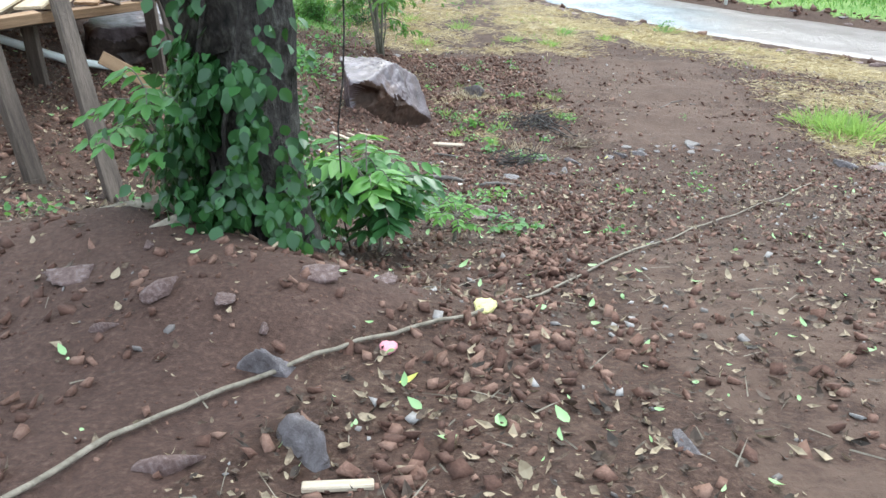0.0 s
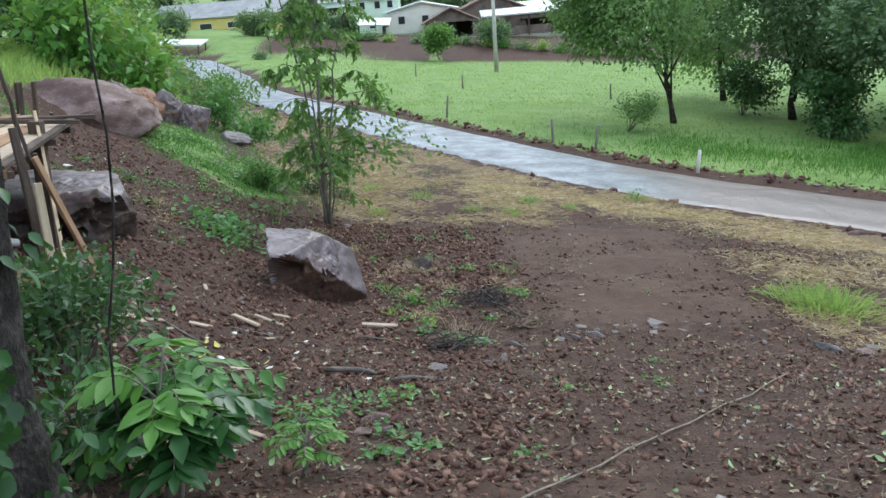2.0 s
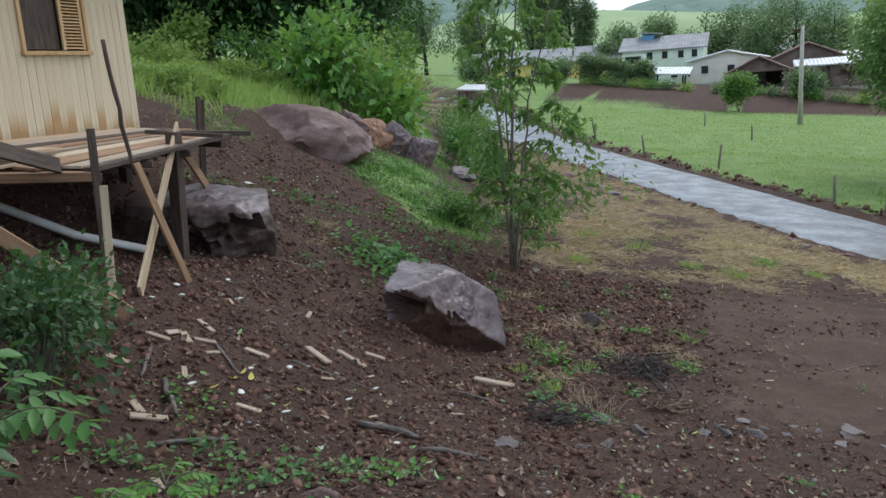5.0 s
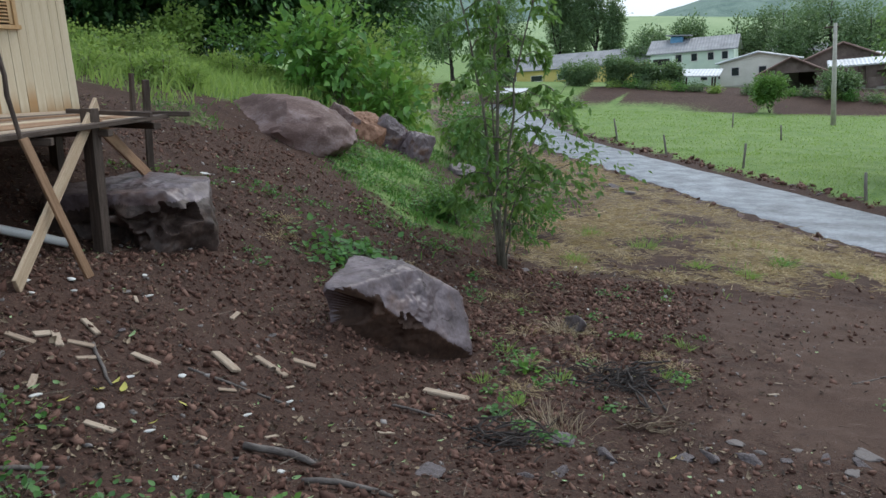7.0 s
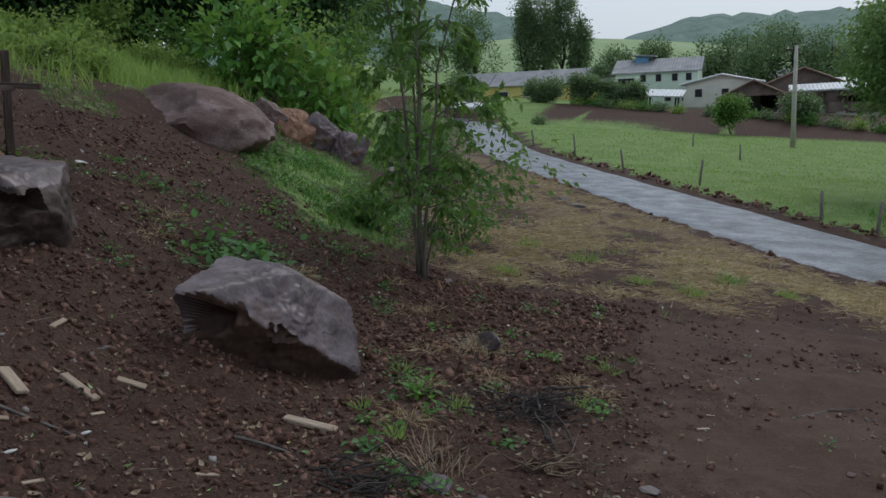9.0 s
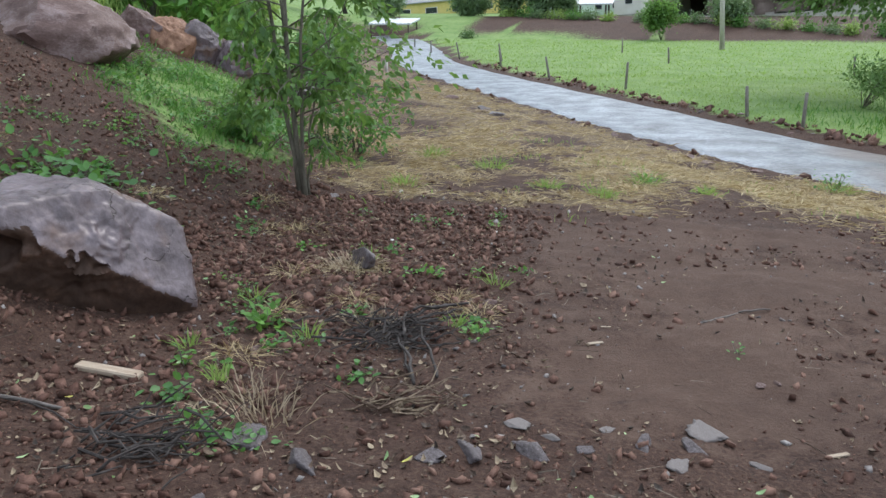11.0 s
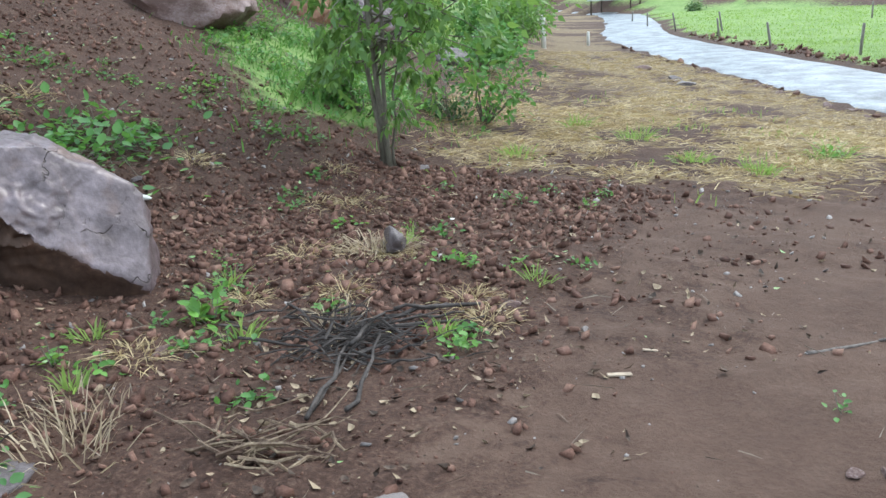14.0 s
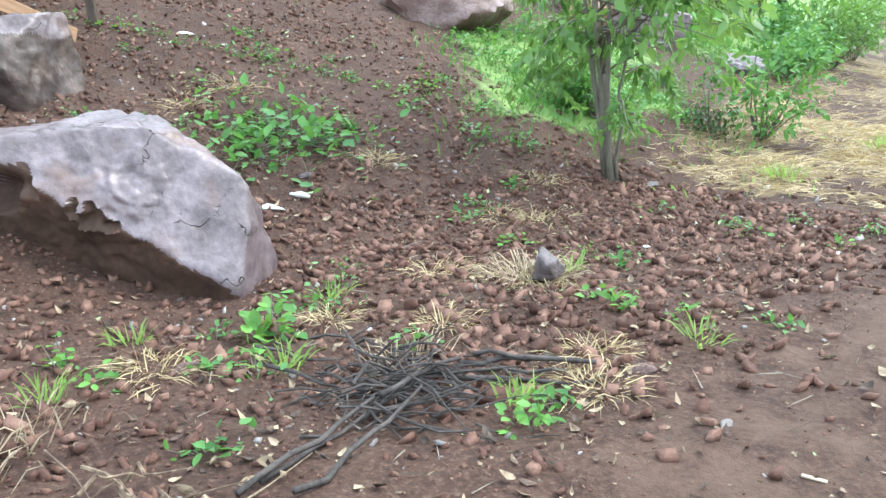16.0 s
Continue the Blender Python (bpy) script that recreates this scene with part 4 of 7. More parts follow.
for i_, (x_, y_, h_, w_) in enumerate(((-8.5, 24.4, 3.0, 1.5), (-7.3, 25.4, 1.9, 1.3), (-9.4, 24.2, 2.1, 1.3))):
    bush("broad-leaved light green shrub above the bank rocks", x_, y_, h_, w_, M_young, 91 + i_, 70, 8, 0.32, "shrubs behind the bank", "shrub", "shrub")

for i_, (x_, y_, h_, w_) in enumerate(((-20, 23, 4, 5), (-18, 26, 4, 5), (-16, 28.5, 4.2, 5), (-13.5, 30.5, 4.4, 5), (-23, 21, 4, 5.5), (-27, 18, 4.4, 6), (-31, 14, 4.6, 6), (-28, 34, 6, 7), (-33, 29, 6, 7), (-24, 38, 6, 7), (-38, 23, 6, 7), (-43, 15, 6, 7))):
    bush("dense dark thicket at the wood's edge", x_, y_, h_, w_, M_forest, 501 + i_, 330, 14, 0.26, "wood behind the bank", "thicket")

for i_ in range(16):
    x_, y_ = -9.0 - 8.0 * ((i_ * 0.618) % 1), 17.5 + 6.5 * ((i_ * 0.381 + 0.2) % 1)
    bush("light green weedy bush in the hilltop grass", x_, y_, 0.45 + 0.3 * ((i_ * 0.73) % 1), 0.8 + 0.5 * ((i_ * 0.29) % 1), M_weed, 601 + i_, 60, 12, 0.09, "hilltop weeds")

for i_ in range(14):
    x_, y_ = -12.5 - 9.5 * ((i_ * 0.618 + 0.3) % 1), 20.0 + 6.0 * ((i_ * 0.381) % 1)
    bush("tall light green weeds before the wood", x_, y_, 0.9 + 0.6 * ((i_ * 0.73) % 1), 1.3 + 0.7 * ((i_ * 0.29) % 1), M_weed, 701 + i_, 80, 12, 0.11, "hilltop weeds")

# far trees behind the farm
for i_, (x_, y_, h_, w_) in enumerate(((-27, 140, 21, 2.8), (-30.5, 142, 20, 2.8), (-24, 139, 17, 2.2), (-33.5, 141, 18, 2.6), (-12, 138, 9, 4.5), (-5, 134, 10, 5), (1, 132, 12, 6), (7, 133, 13, 6.5), (12, 132, 11, 5.5), (-17, 128, 7, 4), (-40, 135, 15, 5), (-48, 130, 14, 6))):
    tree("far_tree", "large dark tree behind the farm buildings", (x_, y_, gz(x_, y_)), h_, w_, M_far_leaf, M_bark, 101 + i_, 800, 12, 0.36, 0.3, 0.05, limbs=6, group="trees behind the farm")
for i_, (x_, y_, h_, w_) in enumerate(((1.0, 80.5, 3.0, 3.0), (-19, 96, 2.8, 4.5), (-14.6, 95.5, 3.1, 4), (-11.4, 95, 2.7, 3.2), (-26, 92, 4, 6), (6, 88, 2.0, 4.0), (-9, 94.5, 2.4, 2.4))):
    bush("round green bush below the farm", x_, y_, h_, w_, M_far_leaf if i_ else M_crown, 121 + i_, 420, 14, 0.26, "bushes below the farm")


for i_ in range(20):
    x_, y_ = -16 + 36 * ((i_ * 0.618) % 1), 81.5 + 13 * ((i_ * 0.381) % 1)
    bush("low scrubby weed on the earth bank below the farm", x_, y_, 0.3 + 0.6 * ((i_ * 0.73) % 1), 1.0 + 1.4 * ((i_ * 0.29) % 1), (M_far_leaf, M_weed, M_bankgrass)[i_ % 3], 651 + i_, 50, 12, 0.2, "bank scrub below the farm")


# ---- far hills ----
def hill(label, x0, x1, y, z, seed, material, wood):
    n = 90
    v, f = [], []
    for i in range(n + 1):
        x = x0 + (x1 - x0) * i / n
        t = math.sin(math.pi * min(1, max(0, i / n))) ** 0.6
        h = z * t * (0.95 + 0.2 * noise.noise((x * 0.006, seed, 0))) + (3.5 * noise.noise((x * 0.08, seed, 2)) if wood else 0.0)
        for j in range(9):
            u = j / 8
            v.append((x, y + 260 * u + 20 * noise.noise((x * 0.01, u * 2, seed)), -12 + (h + 12) * math.sin(u * math.pi / 2) + (4 if wood else 0) * noise.noise((x * 0.1, u * 12, seed))))
    f = np.array([[i * 9 + j, (i + 1) * 9 + j, (i + 1) * 9 + j + 1, i * 9 + j + 1] for i in range(n) for j in range(8)])
    return thing("backdrop_hill", label, "hill", kind="structure", data=mesh_data("backdrop_hill", v, f, material, True))


# Woodland green paled and blued: the air's haze is in this colour.
M_hillwood = surface("haze_tinted_woodland", (0.10, 0.16, 0.135), (0.19, 0.27, 0.22), 0.05, 0.9, 0.6, 0.5, depth=3)
M_hillgrass = surface("distant_pasture", (0.20, 0.29, 0.14), (0.32, 0.40, 0.21), 0.02, 0.9, 0.3, 0.3, depth=1)
hill("distant green pasture hill", -420, 150, 620, 46, 3, M_hillgrass, False)
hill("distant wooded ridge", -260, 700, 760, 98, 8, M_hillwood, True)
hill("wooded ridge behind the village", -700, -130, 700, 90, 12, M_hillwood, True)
hill("pale pasture slope beside the farm", 0, 330, 420, 46, 17, M_hillgrass, False)


# ---- farm buildings ----
def roof_sheet(name, a, b, c, d, material, parent, label, thick=0.12, ribs=True):
    """A pitched roof plane with corners a, b (eave) and c, d (ridge), with thickness and raised ribs."""
    a, b, c, d = (Vector(q) for q in (a, b, c, d))
    nrm = (b - a).cross(d - a).normalized()
    n = max(3, int((b - a).length / 0.35)) if ribs else 1
    v, f = [], []
    for i in range(2 * n + 1):
        u = i / (2 * n)
        lift = nrm * (0.05 if i % 2 else 0.0)
        p, q = a.lerp(b, u), d.lerp(c, u)
        v += [tuple(p + lift), tuple(q + lift), tuple(p - nrm * thick), tuple(q - nrm * thick)]
    for i in range(2 * n):
        o, e = 4 * i, 4 * i + 4
        f += [[o, e, e + 1, o + 1], [o + 2, o + 3, e + 3, e + 2], [o, o + 2, e + 2, e], [o + 1, e + 1, e + 3, o + 3]]
    f += [[0, 1, 3, 2], [8 * n, 8 * n + 2, 8 * n + 3, 8 * n + 1]]
    return part(name, mesh_data(name, v, f, material), parent, label)


def wall_with_holes(w, h, thick, holes):
    """A wall along x, 0..w, 0..h, with real openings (x0, z0, x1, z1)."""
    xs = sorted({0, w, *[q for o in holes for q in (o[0], o[2])]})
    zs = sorted({0, h, *[q for o in holes for q in (o[1], o[3])]})
    pieces = []
    for xa, xb in zip(xs, xs[1:]):
        for za, zb in zip(zs, zs[1:]):
            cx, cz = (xa + xb) / 2, (za + zb) / 2
            if any(o[0] < cx < o[2] and o[1] < cz < o[3] for o in holes):
                continue
            pieces.append(box_arrays(xb - xa, thick, zb - za, cx, 0, cz))
    return joined(pieces)


def far_window(parent, m, w, h):
    win = part("window", box("window", w, 0.08, h, M_whitepost, 0.0), parent, at=m)
    part("pane", box("pane", w - 0.16, 0.04, h - 0.16, M_pane, 0.0), win, "dark window pane", pose(0, -0.035, 0))


def house(name, label, x, y, z, w, dep, h, rise, wall, roof, turn=0, ridge_along_x=True, holes=(), windows=(), over=0.5, side_windows=(), roof_label="ribbed roof"):
    """A gabled building; its front looks to -y before turning."""
    root = thing(name, label, "building", Matrix.Translation((x, y, z)) @ PLUMB @ pose(0, 0, 0, 0, 0, turn))
    v, f = wall_with_holes(w, h, 0.2, holes)
    part("front_wall", mesh_data("front_wall", v, f, wall), root, at=pose(-w / 2, -dep / 2, 0))
    part("back_wall", box("back_wall", w, 0.2, h, wall, 0), root, at=pose(0, dep / 2, h / 2))
    for s in (-1, 1):
        part("side_wall", box("side_wall", 0.2, dep - 0.2, h, wall, 0), root, at=pose(s * (w / 2 - 0.1), 0, h / 2))
    part("floor_slab", box("floor_slab", w + 0.3, dep + 0.3, 1.2, M_concrete, 0), root, at=pose(0, 0, -0.62))
    o = over
    if ridge_along_x:
        zz = h - o * rise / (dep / 2)
        roof_sheet("roof", (-w / 2 - o, -dep / 2 - o, zz), (w / 2 + o, -dep / 2 - o, zz), (w / 2 + o, 0, h + rise), (-w / 2 - o, 0, h + rise), roof, root, roof_label)
        roof_sheet("roof", (w / 2 + o, dep / 2 + o, zz), (-w / 2 - o, dep / 2 + o, zz), (-w / 2 - o, 0, h + rise), (w / 2 + o, 0, h + rise), roof, root, roof_label)
        for s in (-1, 1):
            xg = s * (w / 2 - 0.1)
            gv = [(xg - 0.1, -dep / 2, h), (xg - 0.1, dep / 2, h), (xg - 0.1, 0, h + rise - 0.14), (xg + 0.1, -dep / 2, h), (xg + 0.1, dep / 2, h), (xg + 0.1, 0, h + rise - 0.14)]
            part("gable", mesh_data("gable", gv, [[0, 2, 1], [3, 4, 5], [0, 3, 5, 2], [1, 2, 5, 4], [0, 1, 4, 3]], wall), root)
    else:
        zz = h - o * rise / (w / 2)
        roof_sheet("roof", (-w / 2 - o, dep / 2 + o, zz), (-w / 2 - o, -dep / 2 - o, zz), (0, -dep / 2 - o, h + rise), (0, dep / 2 + o, h + rise), roof, root, roof_label)
        roof_sheet("roof", (w / 2 + o, -dep / 2 - o, zz), (w / 2 + o, dep / 2 + o, zz), (0, dep / 2 + o, h + rise), (0, -dep / 2 - o, h + rise), roof, root, roof_label)
        for s in (-1, 1):
            yg = s * (dep / 2 - 0.1)
            gv = [(-w / 2, yg - 0.1, h), (w / 2, yg - 0.1, h), (0, yg - 0.1, h + rise - 0.14), (-w / 2, yg + 0.1, h), (w / 2, yg + 0.1, h), (0, yg + 0.1, h + rise - 0.14)]
            part("gable", mesh_data("gable", gv, [[0, 1, 2], [3, 5, 4], [0, 2, 5, 3], [1, 4, 5, 2], [0, 3, 4, 1]], wall), root)
    for (wx, wz, ww, wh) in windows:
        far_window(root, pose(wx - w / 2, -dep / 2 - 0.12, wz), ww, wh)
    for (wy, wz, ww, wh) in side_windows:
        far_window(root, pose(-w / 2 - 0.02, wy, wz, 0, 0, -90), ww, wh)
    return root


TERR = -2.9
green = house("farmhouse", "two-storey pale mint farmhouse with grey gabled roof", -8.7, 114, TERR - 0.1, 9.6, 8.0, 4.4, 1.5, M_mint, M_fibre, 0, windows=((3.3, 3.5, 0.8, 1.0), (5.1, 3.5, 0.8, 1.0), (7.0, 3.5, 0.8, 1.0), (8.6, 3.5, 0.8, 1.0), (3.3, 1.2, 0.9, 1.1), (6.2, 1.2, 0.9, 1.1), (8.2, 1.2, 0.9, 1.1)), roof_label="grey fibre-cement roof")
part("porch_front", box("porch_front", 2.6, 2.5, 1.6, M_mint, 0), green, "mint balcony front", pose(-3.2, -5.2, 3.0))
# Dark panel on the solid front; its colour stands for shade in an opening.
part("porch_shade_panel", box("porch_shade_panel", 1.9, 0.1, 0.9, M_dark, 0), green, "dark panel painted as the shaded balcony opening", pose(-3.2, -6.46, 3.1))
tank = thing("water_tank", "blue water tank under a small flat roof", "tank", pose(-11.2, 113.5, TERR + 5.1))
part("tank", box("tank", 1.5, 1.5, 1.3, M_blue, 0.1), tank, at=pose(0, 0, 0.2))
part("cover", box("cover", 3.0, 2.4, 0.14, M_fibre, 0.02), tank, at=pose(0.2, 0, 0.95))
house("long_shed", "long low yellow poultry shed with grey roof", -22, 128, TERR - 0.6, 34, 9, 3.3, 1.9, M_yellow, M_fibre, -1, windows=tuple((3 + 4 * k, 1.9, 1.8, 0.9) for k in range(8)))
house("cottage", "small cream cottage with shiny tin roof", -0.9, 106, TERR + 0.5, 8.0, 6.5, 2.6, 0.9, M_cream, M_tin, 0, False, windows=((1.6, 1.5, 0.9, 1.0), (4.4, 1.4, 0.9, 1.1), (6.4, 1.4, 0.8, 1.0)), roof_label="tin roof")
barn = house("barn", "open-fronted weathered board barn with brown roof", 2.5, 100, TERR + 0.1, 5.8, 8.0, 1.9, 1.4, M_barn, M_rusty, 0, False, holes=((0.7, 0.6, 1.2, 1.4), (1.9, 0.0, 5.2, 1.7)), roof_label="brown clay roof")
roof_sheet("lean_to_roof", (3.3, -4.6, 2.0), (11.2, -4.6, 2.1), (11.2, -0.6, 2.7), (3.3, -0.6, 2.6), M_tin, barn, "pale tin lean-to roof")
for k in (3.5, 6.0, 8.5, 11.0):
    part("lean_to_post", box("lean_to_post", 0.16, 0.16, 2.3, M_oldwood, 0), barn, at=pose(k, -4.3, 0.85))
part("lean_to_wall", box("lean_to_wall", 4.6, 0.2, 0.9, M_barn, 0), barn, "low grey wall under the lean-to", pose(9.2, -4.0, 0.3))
house("barn", "taller brown-roofed barn behind the open one", 7.4, 107, TERR + 0.3, 8.0, 8.0, 2.9, 1.7, M_barn, M_rusty, 0, False, roof_label="brown clay roof")
house("tin_shed", "low shed with bright tin roof beside the barn", 13.6, 106, TERR + 0.4, 8.0, 7, 2.7, 1.0, M_barn, M_tin, 0, holes=((1, 0, 6.5, 1.8),), roof_label="bright tin roof")
house("tin_shed", "far low shed with pale roof behind the farm", 19, 118, TERR + 0.8, 10, 7, 2.6, 1.0, M_barn, M_tin, 0, roof_label="pale tin roof")
house("long_shed", "low grey-roofed shed half hidden by trees", 2, 150, TERR + 0.6, 24, 8, 3.2, 1.6, M_cream, M_fibre, 0, roof_label="grey roof")
open_shed = thing("open_shed", "open pole shed with silver tin roof", "shed", pose(-8.2, 98.0, TERR - 0.55))
for sx_ in (-3.0, 0, 3.0):
    for sy_ in (-1.6, 1.6):
        part("post", box("post", 0.18, 0.18, 2.4, M_oldwood, 0), open_shed, at=pose(sx_, sy_, 0.9))
roof_sheet("roof", (-3.7, -2.3, 1.95), (3.7, -2.3, 2.05), (3.7, 2.3, 2.7), (-3.7, 2.3, 2.6), M_tin, open_shed, "silver tin roof")
part("rail", box("rail", 6.2, 0.1, 0.8, M_oldwood, 0), open_shed, "dark board rail", pose(0, -1.65, 0.4))
parked = thing("road_shelter", "low white-roofed shelter beside the lane", "shelter", pose(-24.5, 86, gz(-24.5, 86)))
roof_sheet("roof", (-2.2, -1.6, 1.4), (2.2, -1.6, 1.4), (2.2, 1.6, 1.8), (-2.2, 1.6, 1.8), M_tin, parked, "white tin roof")
for sx_ in (-1.9, 1.9):
    for sy_ in (-1.3, 1.3):
        part("post", box("post", 0.12, 0.12, 1.7, M_oldwood, 0), parked, at=pose(sx_, sy_, 0.62))

# ---- utility pole, fence posts, white markers ----
pole = thing("utility_pole", "tall grey concrete utility pole in the meadow", "pole", Matrix.Translation((5.5, 68.0, gz(5.5, 68))) @ PLUMB)
part("shaft", mesh_data("shaft", *tube_arrays([(0, 0, -0.4), (0, 0, 3), (0.03, 0, 6.85)], [0.19, 0.16, 0.12], 10), M_concrete, True), pole)
part("crossarm", box("crossarm", 0.9, 0.1, 0.12, M_oldwood, 0.01), pole, at=pose(-0.2, 0, 6.6))
part("insulator", mesh_data("insulator", *tube_arrays([(-0.5, 0, 6.66), (-0.5, 0, 6.82)], [0.04, 0.03], 8), M_whitepost), pole)


def road_side(along, off):
    """A place beside the road: along its near edge, off metres across it."""
    k = min(int(along), len(ROAD) - 2)
    a, b = Vector(ROAD[k]), Vector(ROAD[k + 1])
    p = a.lerp(b, along - k)
    t = (b - a).normalized()
    return p.x + t.y * off, p.y - t.x * off


post_me = [mesh_data("post", *tube_arrays([(0, 0, -0.3), (0.01, 0, 0.4), (0.02, 0.01, 0.82 + 0.07 * s), (0.02, 0.01, 0.85 + 0.07 * s)], [0.055, 0.05, 0.045, 0.03], 8, 0.12, s), M_post, True) for s in range(3)]
for i_, (x_, y_) in enumerate(((-16.5, 68.0), (-13.2, 61.5), (-9.6, 55.5), (-5.8, 49.6), (-2.35, 43.7), (1.25, 39.2), (5.15, 32.2), (6.4, 30.3), (16.8, 21.4), (2.4, 53.5), (-0.75, 62.7), (-6.5, 53.0), (10.4, 47.5))):
    thing("fence_post", "weathered grey wooden fence post at the meadow's edge", "fence post", Matrix.Translation((x_, y_, gz(x_, y_))) @ PLUMB @ pose(0, 0, 0, 6 * math.sin(i_ * 2.1), 5 * math.cos(i_ * 1.7), i_ * 50), "meadow fence", data=post_me[i_ % 3])
for x_, y_, h_, w_ in ((8.9, 26.6, 0.72, 0.11), (13.6, 22.6, 0.72, 0.11), (-8.75, 37.0, 1.15, 0.18), (-10.35, 45, 0.6, 0.14)):
    thing("marker_post", "short whitewashed marker post beside the lane", "post", Matrix.Translation((x_, y_, gz(x_, y_))) @ PLUMB @ pose(0, 0, 0, 2, 3, 20), "lane markers",
          data=mesh_data("marker_post", *tube_arrays([(0, 0, -0.2), (0, 0, h_ * 0.5), (0.01, 0, h_ * 0.96), (0.01, 0, h_)], [w_ * 0.55, w_ * 0.52, w_ * 0.5, w_ * 0.3], 8, 0.06, 3), M_whitepost, True))


# ---- the big ivy-grown tree ----
def big_tree():
    bx, by = -1.10, 4.42
    z0 = gz(bx, by)
    root = thing("big_tree", "old dark-barked tree wrapped in climbing ivy", "tree", pose(bx, by, z0))
    pts = [(0, 0, -0.25), (0.0, 0.0, 0.05), (0.01, 0, 0.4), (0.03, 0, 0.9), (0.07, 0.02, 1.5), (0.12, 0.05, 2.2), (0.2, 0.1, 3.2), (0.3, 0.2, 4.4)]
    rad = [0.36, 0.30, 0.255, 0.235, 0.23, 0.225, 0.20, 0.16]
    hs = [-0.25 + 4.65 * i / 60 for i in range(61)]
    pts2 = [tuple(float(np.interp(h, [q[2] for q in pts], [q[k] for q in pts])) for k in (0, 1)) + (h,) for h in hs]
    v, f = tube_arrays(pts2, [float(np.interp(h, [q[2] for q in pts], rad)) for h in hs], 56, 0.0)
    fat = []
    for q in v:
        a = math.atan2(q[1], q[0])
        k = 1 + 0.07 * math.sin(5 * a + q[2] * 1.5) + 0.05 * noise.noise((math.cos(a) * 3, math.sin(a) * 3, q[2] * 2.5)) + 0.10 * max(0, 0.4 - q[2]) * math.sin(3 * a + 1)
        k += 0.10 * abs(noise.noise((math.cos(a) * 7, math.sin(a) * 7, q[2] * 1.8))) + 0.05 * noise.noise((math.cos(a) * 14, math.sin(a) * 14, q[2] * 6))
        fat.append((q[0] * k, q[1] * k, q[2]))
    part("trunk", mesh_data("trunk", fat, f, M_bark, True), root)
    limb = [(-0.05, 0.0, 1.15), (-0.2, -0.02, 1.65), (-0.5, -0.04, 1.95), (-0.9, -0.04, 1.95), (-1.6, 0.0, 1.85), (-2.8, 0.1, 1.95)]
    part("limb", mesh_data("limb", *tube_arrays(limb, [0.26, 0.23, 0.20, 0.17, 0.13, 0.08], 14, 0.06, 3), M_bark, True), root)
    for k, (a, b, r0) in enumerate((((0.2, 0.1, 3.0), (1.0, 1.4, 4.3), 0.12), ((0.24, 0.12, 3.4), (-0.5, 1.2, 5.0), 0.1), ((0.28, 0.2, 4.2), (0.6, 0.3, 6.0), 0.13))):
        part("limb", mesh_data("limb", *tube_arrays(wavy(a, b, 6, 0.05, k), [r0 * (1 - 0.13 * i) for i in range(6)], 9, 0.06, k), M_bark, True), root)
    for k, (tx, ty, r0) in enumerate(((-0.85, -0.18, 0.06), (-0.55, 0.5, 0.07), (-0.45, -0.55, 0.045))):
        a = Vector((tx, ty, 0)).normalized() * 0.25
        e = Vector((tx, ty, gz(bx + tx, by + ty) - z0 - 0.02))
        m = Vector((tx * 0.6, ty * 0.6, gz(bx + tx * 0.6, by + ty * 0.6) - z0 + 0.05))
        part("root", mesh_data("root", *tube_arrays([(a.x, a.y, 0.22), m, e], [r0 * 1.6, r0, r0 * 0.4], 8, 0.1, k), M_vine, True), root)
    # climbing stems and ivy
    r = np.random.default_rng(5)
    for k in range(3):
        a0 = -2.6 + 0.5 * k
        pts = []
        for i in range(12):
            z = -0.05 + i * 0.2
            a = a0 + 0.25 * math.sin(i * 0.8 + k)
            rr = 0.30 + 0.12 * max(0, 0.5 - z)
            pts.append((rr * math.cos(a) + 0.03 * z, rr * math.sin(a), z))
        part("climbing_stem", mesh_data("climbing_stem", *tube_arrays(pts, [0.02 - 0.001 * i for i in range(12)], 6, 0.15, k), M_bark, True), root)
    n = 9500
    z = r.uniform(0.0, 1.0, n) ** 1.2 * 2.4
    a = r.normal(-2.35, 0.9, n)
    clump = np.array([noise.noise((math.cos(q) * 2.2, math.sin(q) * 2.2, w * 2.6)) for q, w in zip(a, z)])
    keep = (clump > -0.08 + 0.16 * (z > 0.8)) & (r.uniform(0, 1, n) < np.where((a > -1.15) & (z > 0.7), 0.35, 0.95)) & (r.uniform(0, 1, n) < np.where(z > 1.2, 0.4, 0.95))
    z, a, clump = z[keep], a[keep], clump[keep]
    n = len(z)
    rr = 0.25 + 0.14 * np.maximum(0, 0.5 - z) + np.abs(r.normal(0, 0.09, n)) * np.where(z < 0.9, 1.7, 0.8)
    P = np.stack([rr * np.cos(a) + 0.04 * z, rr * np.sin(a), z], axis=1)
    N = np.stack([np.cos(a), np.sin(a), 0.5 + 0 * a], axis=1) + r.normal(0, 0.4, (n, 3))
    D = np.stack([0.5 * np.cos(a), 0.5 * np.sin(a), -0.9 + 0 * a], axis=1) + r.normal(0, 0.45, (n, 3))
    L = r.uniform(0.045, 0.105, n)
    v, f = leaf_arrays(P, D, N, L, L * r.uniform(0.28, 0.42, n), 0.25, True)
    part("ivy", mesh_data("ivy", v, f, M_ivy), root, "glossy green ivy leaves")
    # ivy on the limb and hanging leaves
    n = 150
    t = r.uniform(0, 1, n)
    c = np.array([limb[min(5, int(q * 5))] for q in t]) + r.normal(0, 0.17, (n, 3)) - np.array([0, 0, 0.12])
    L = r.uniform(0.05, 0.10, n)
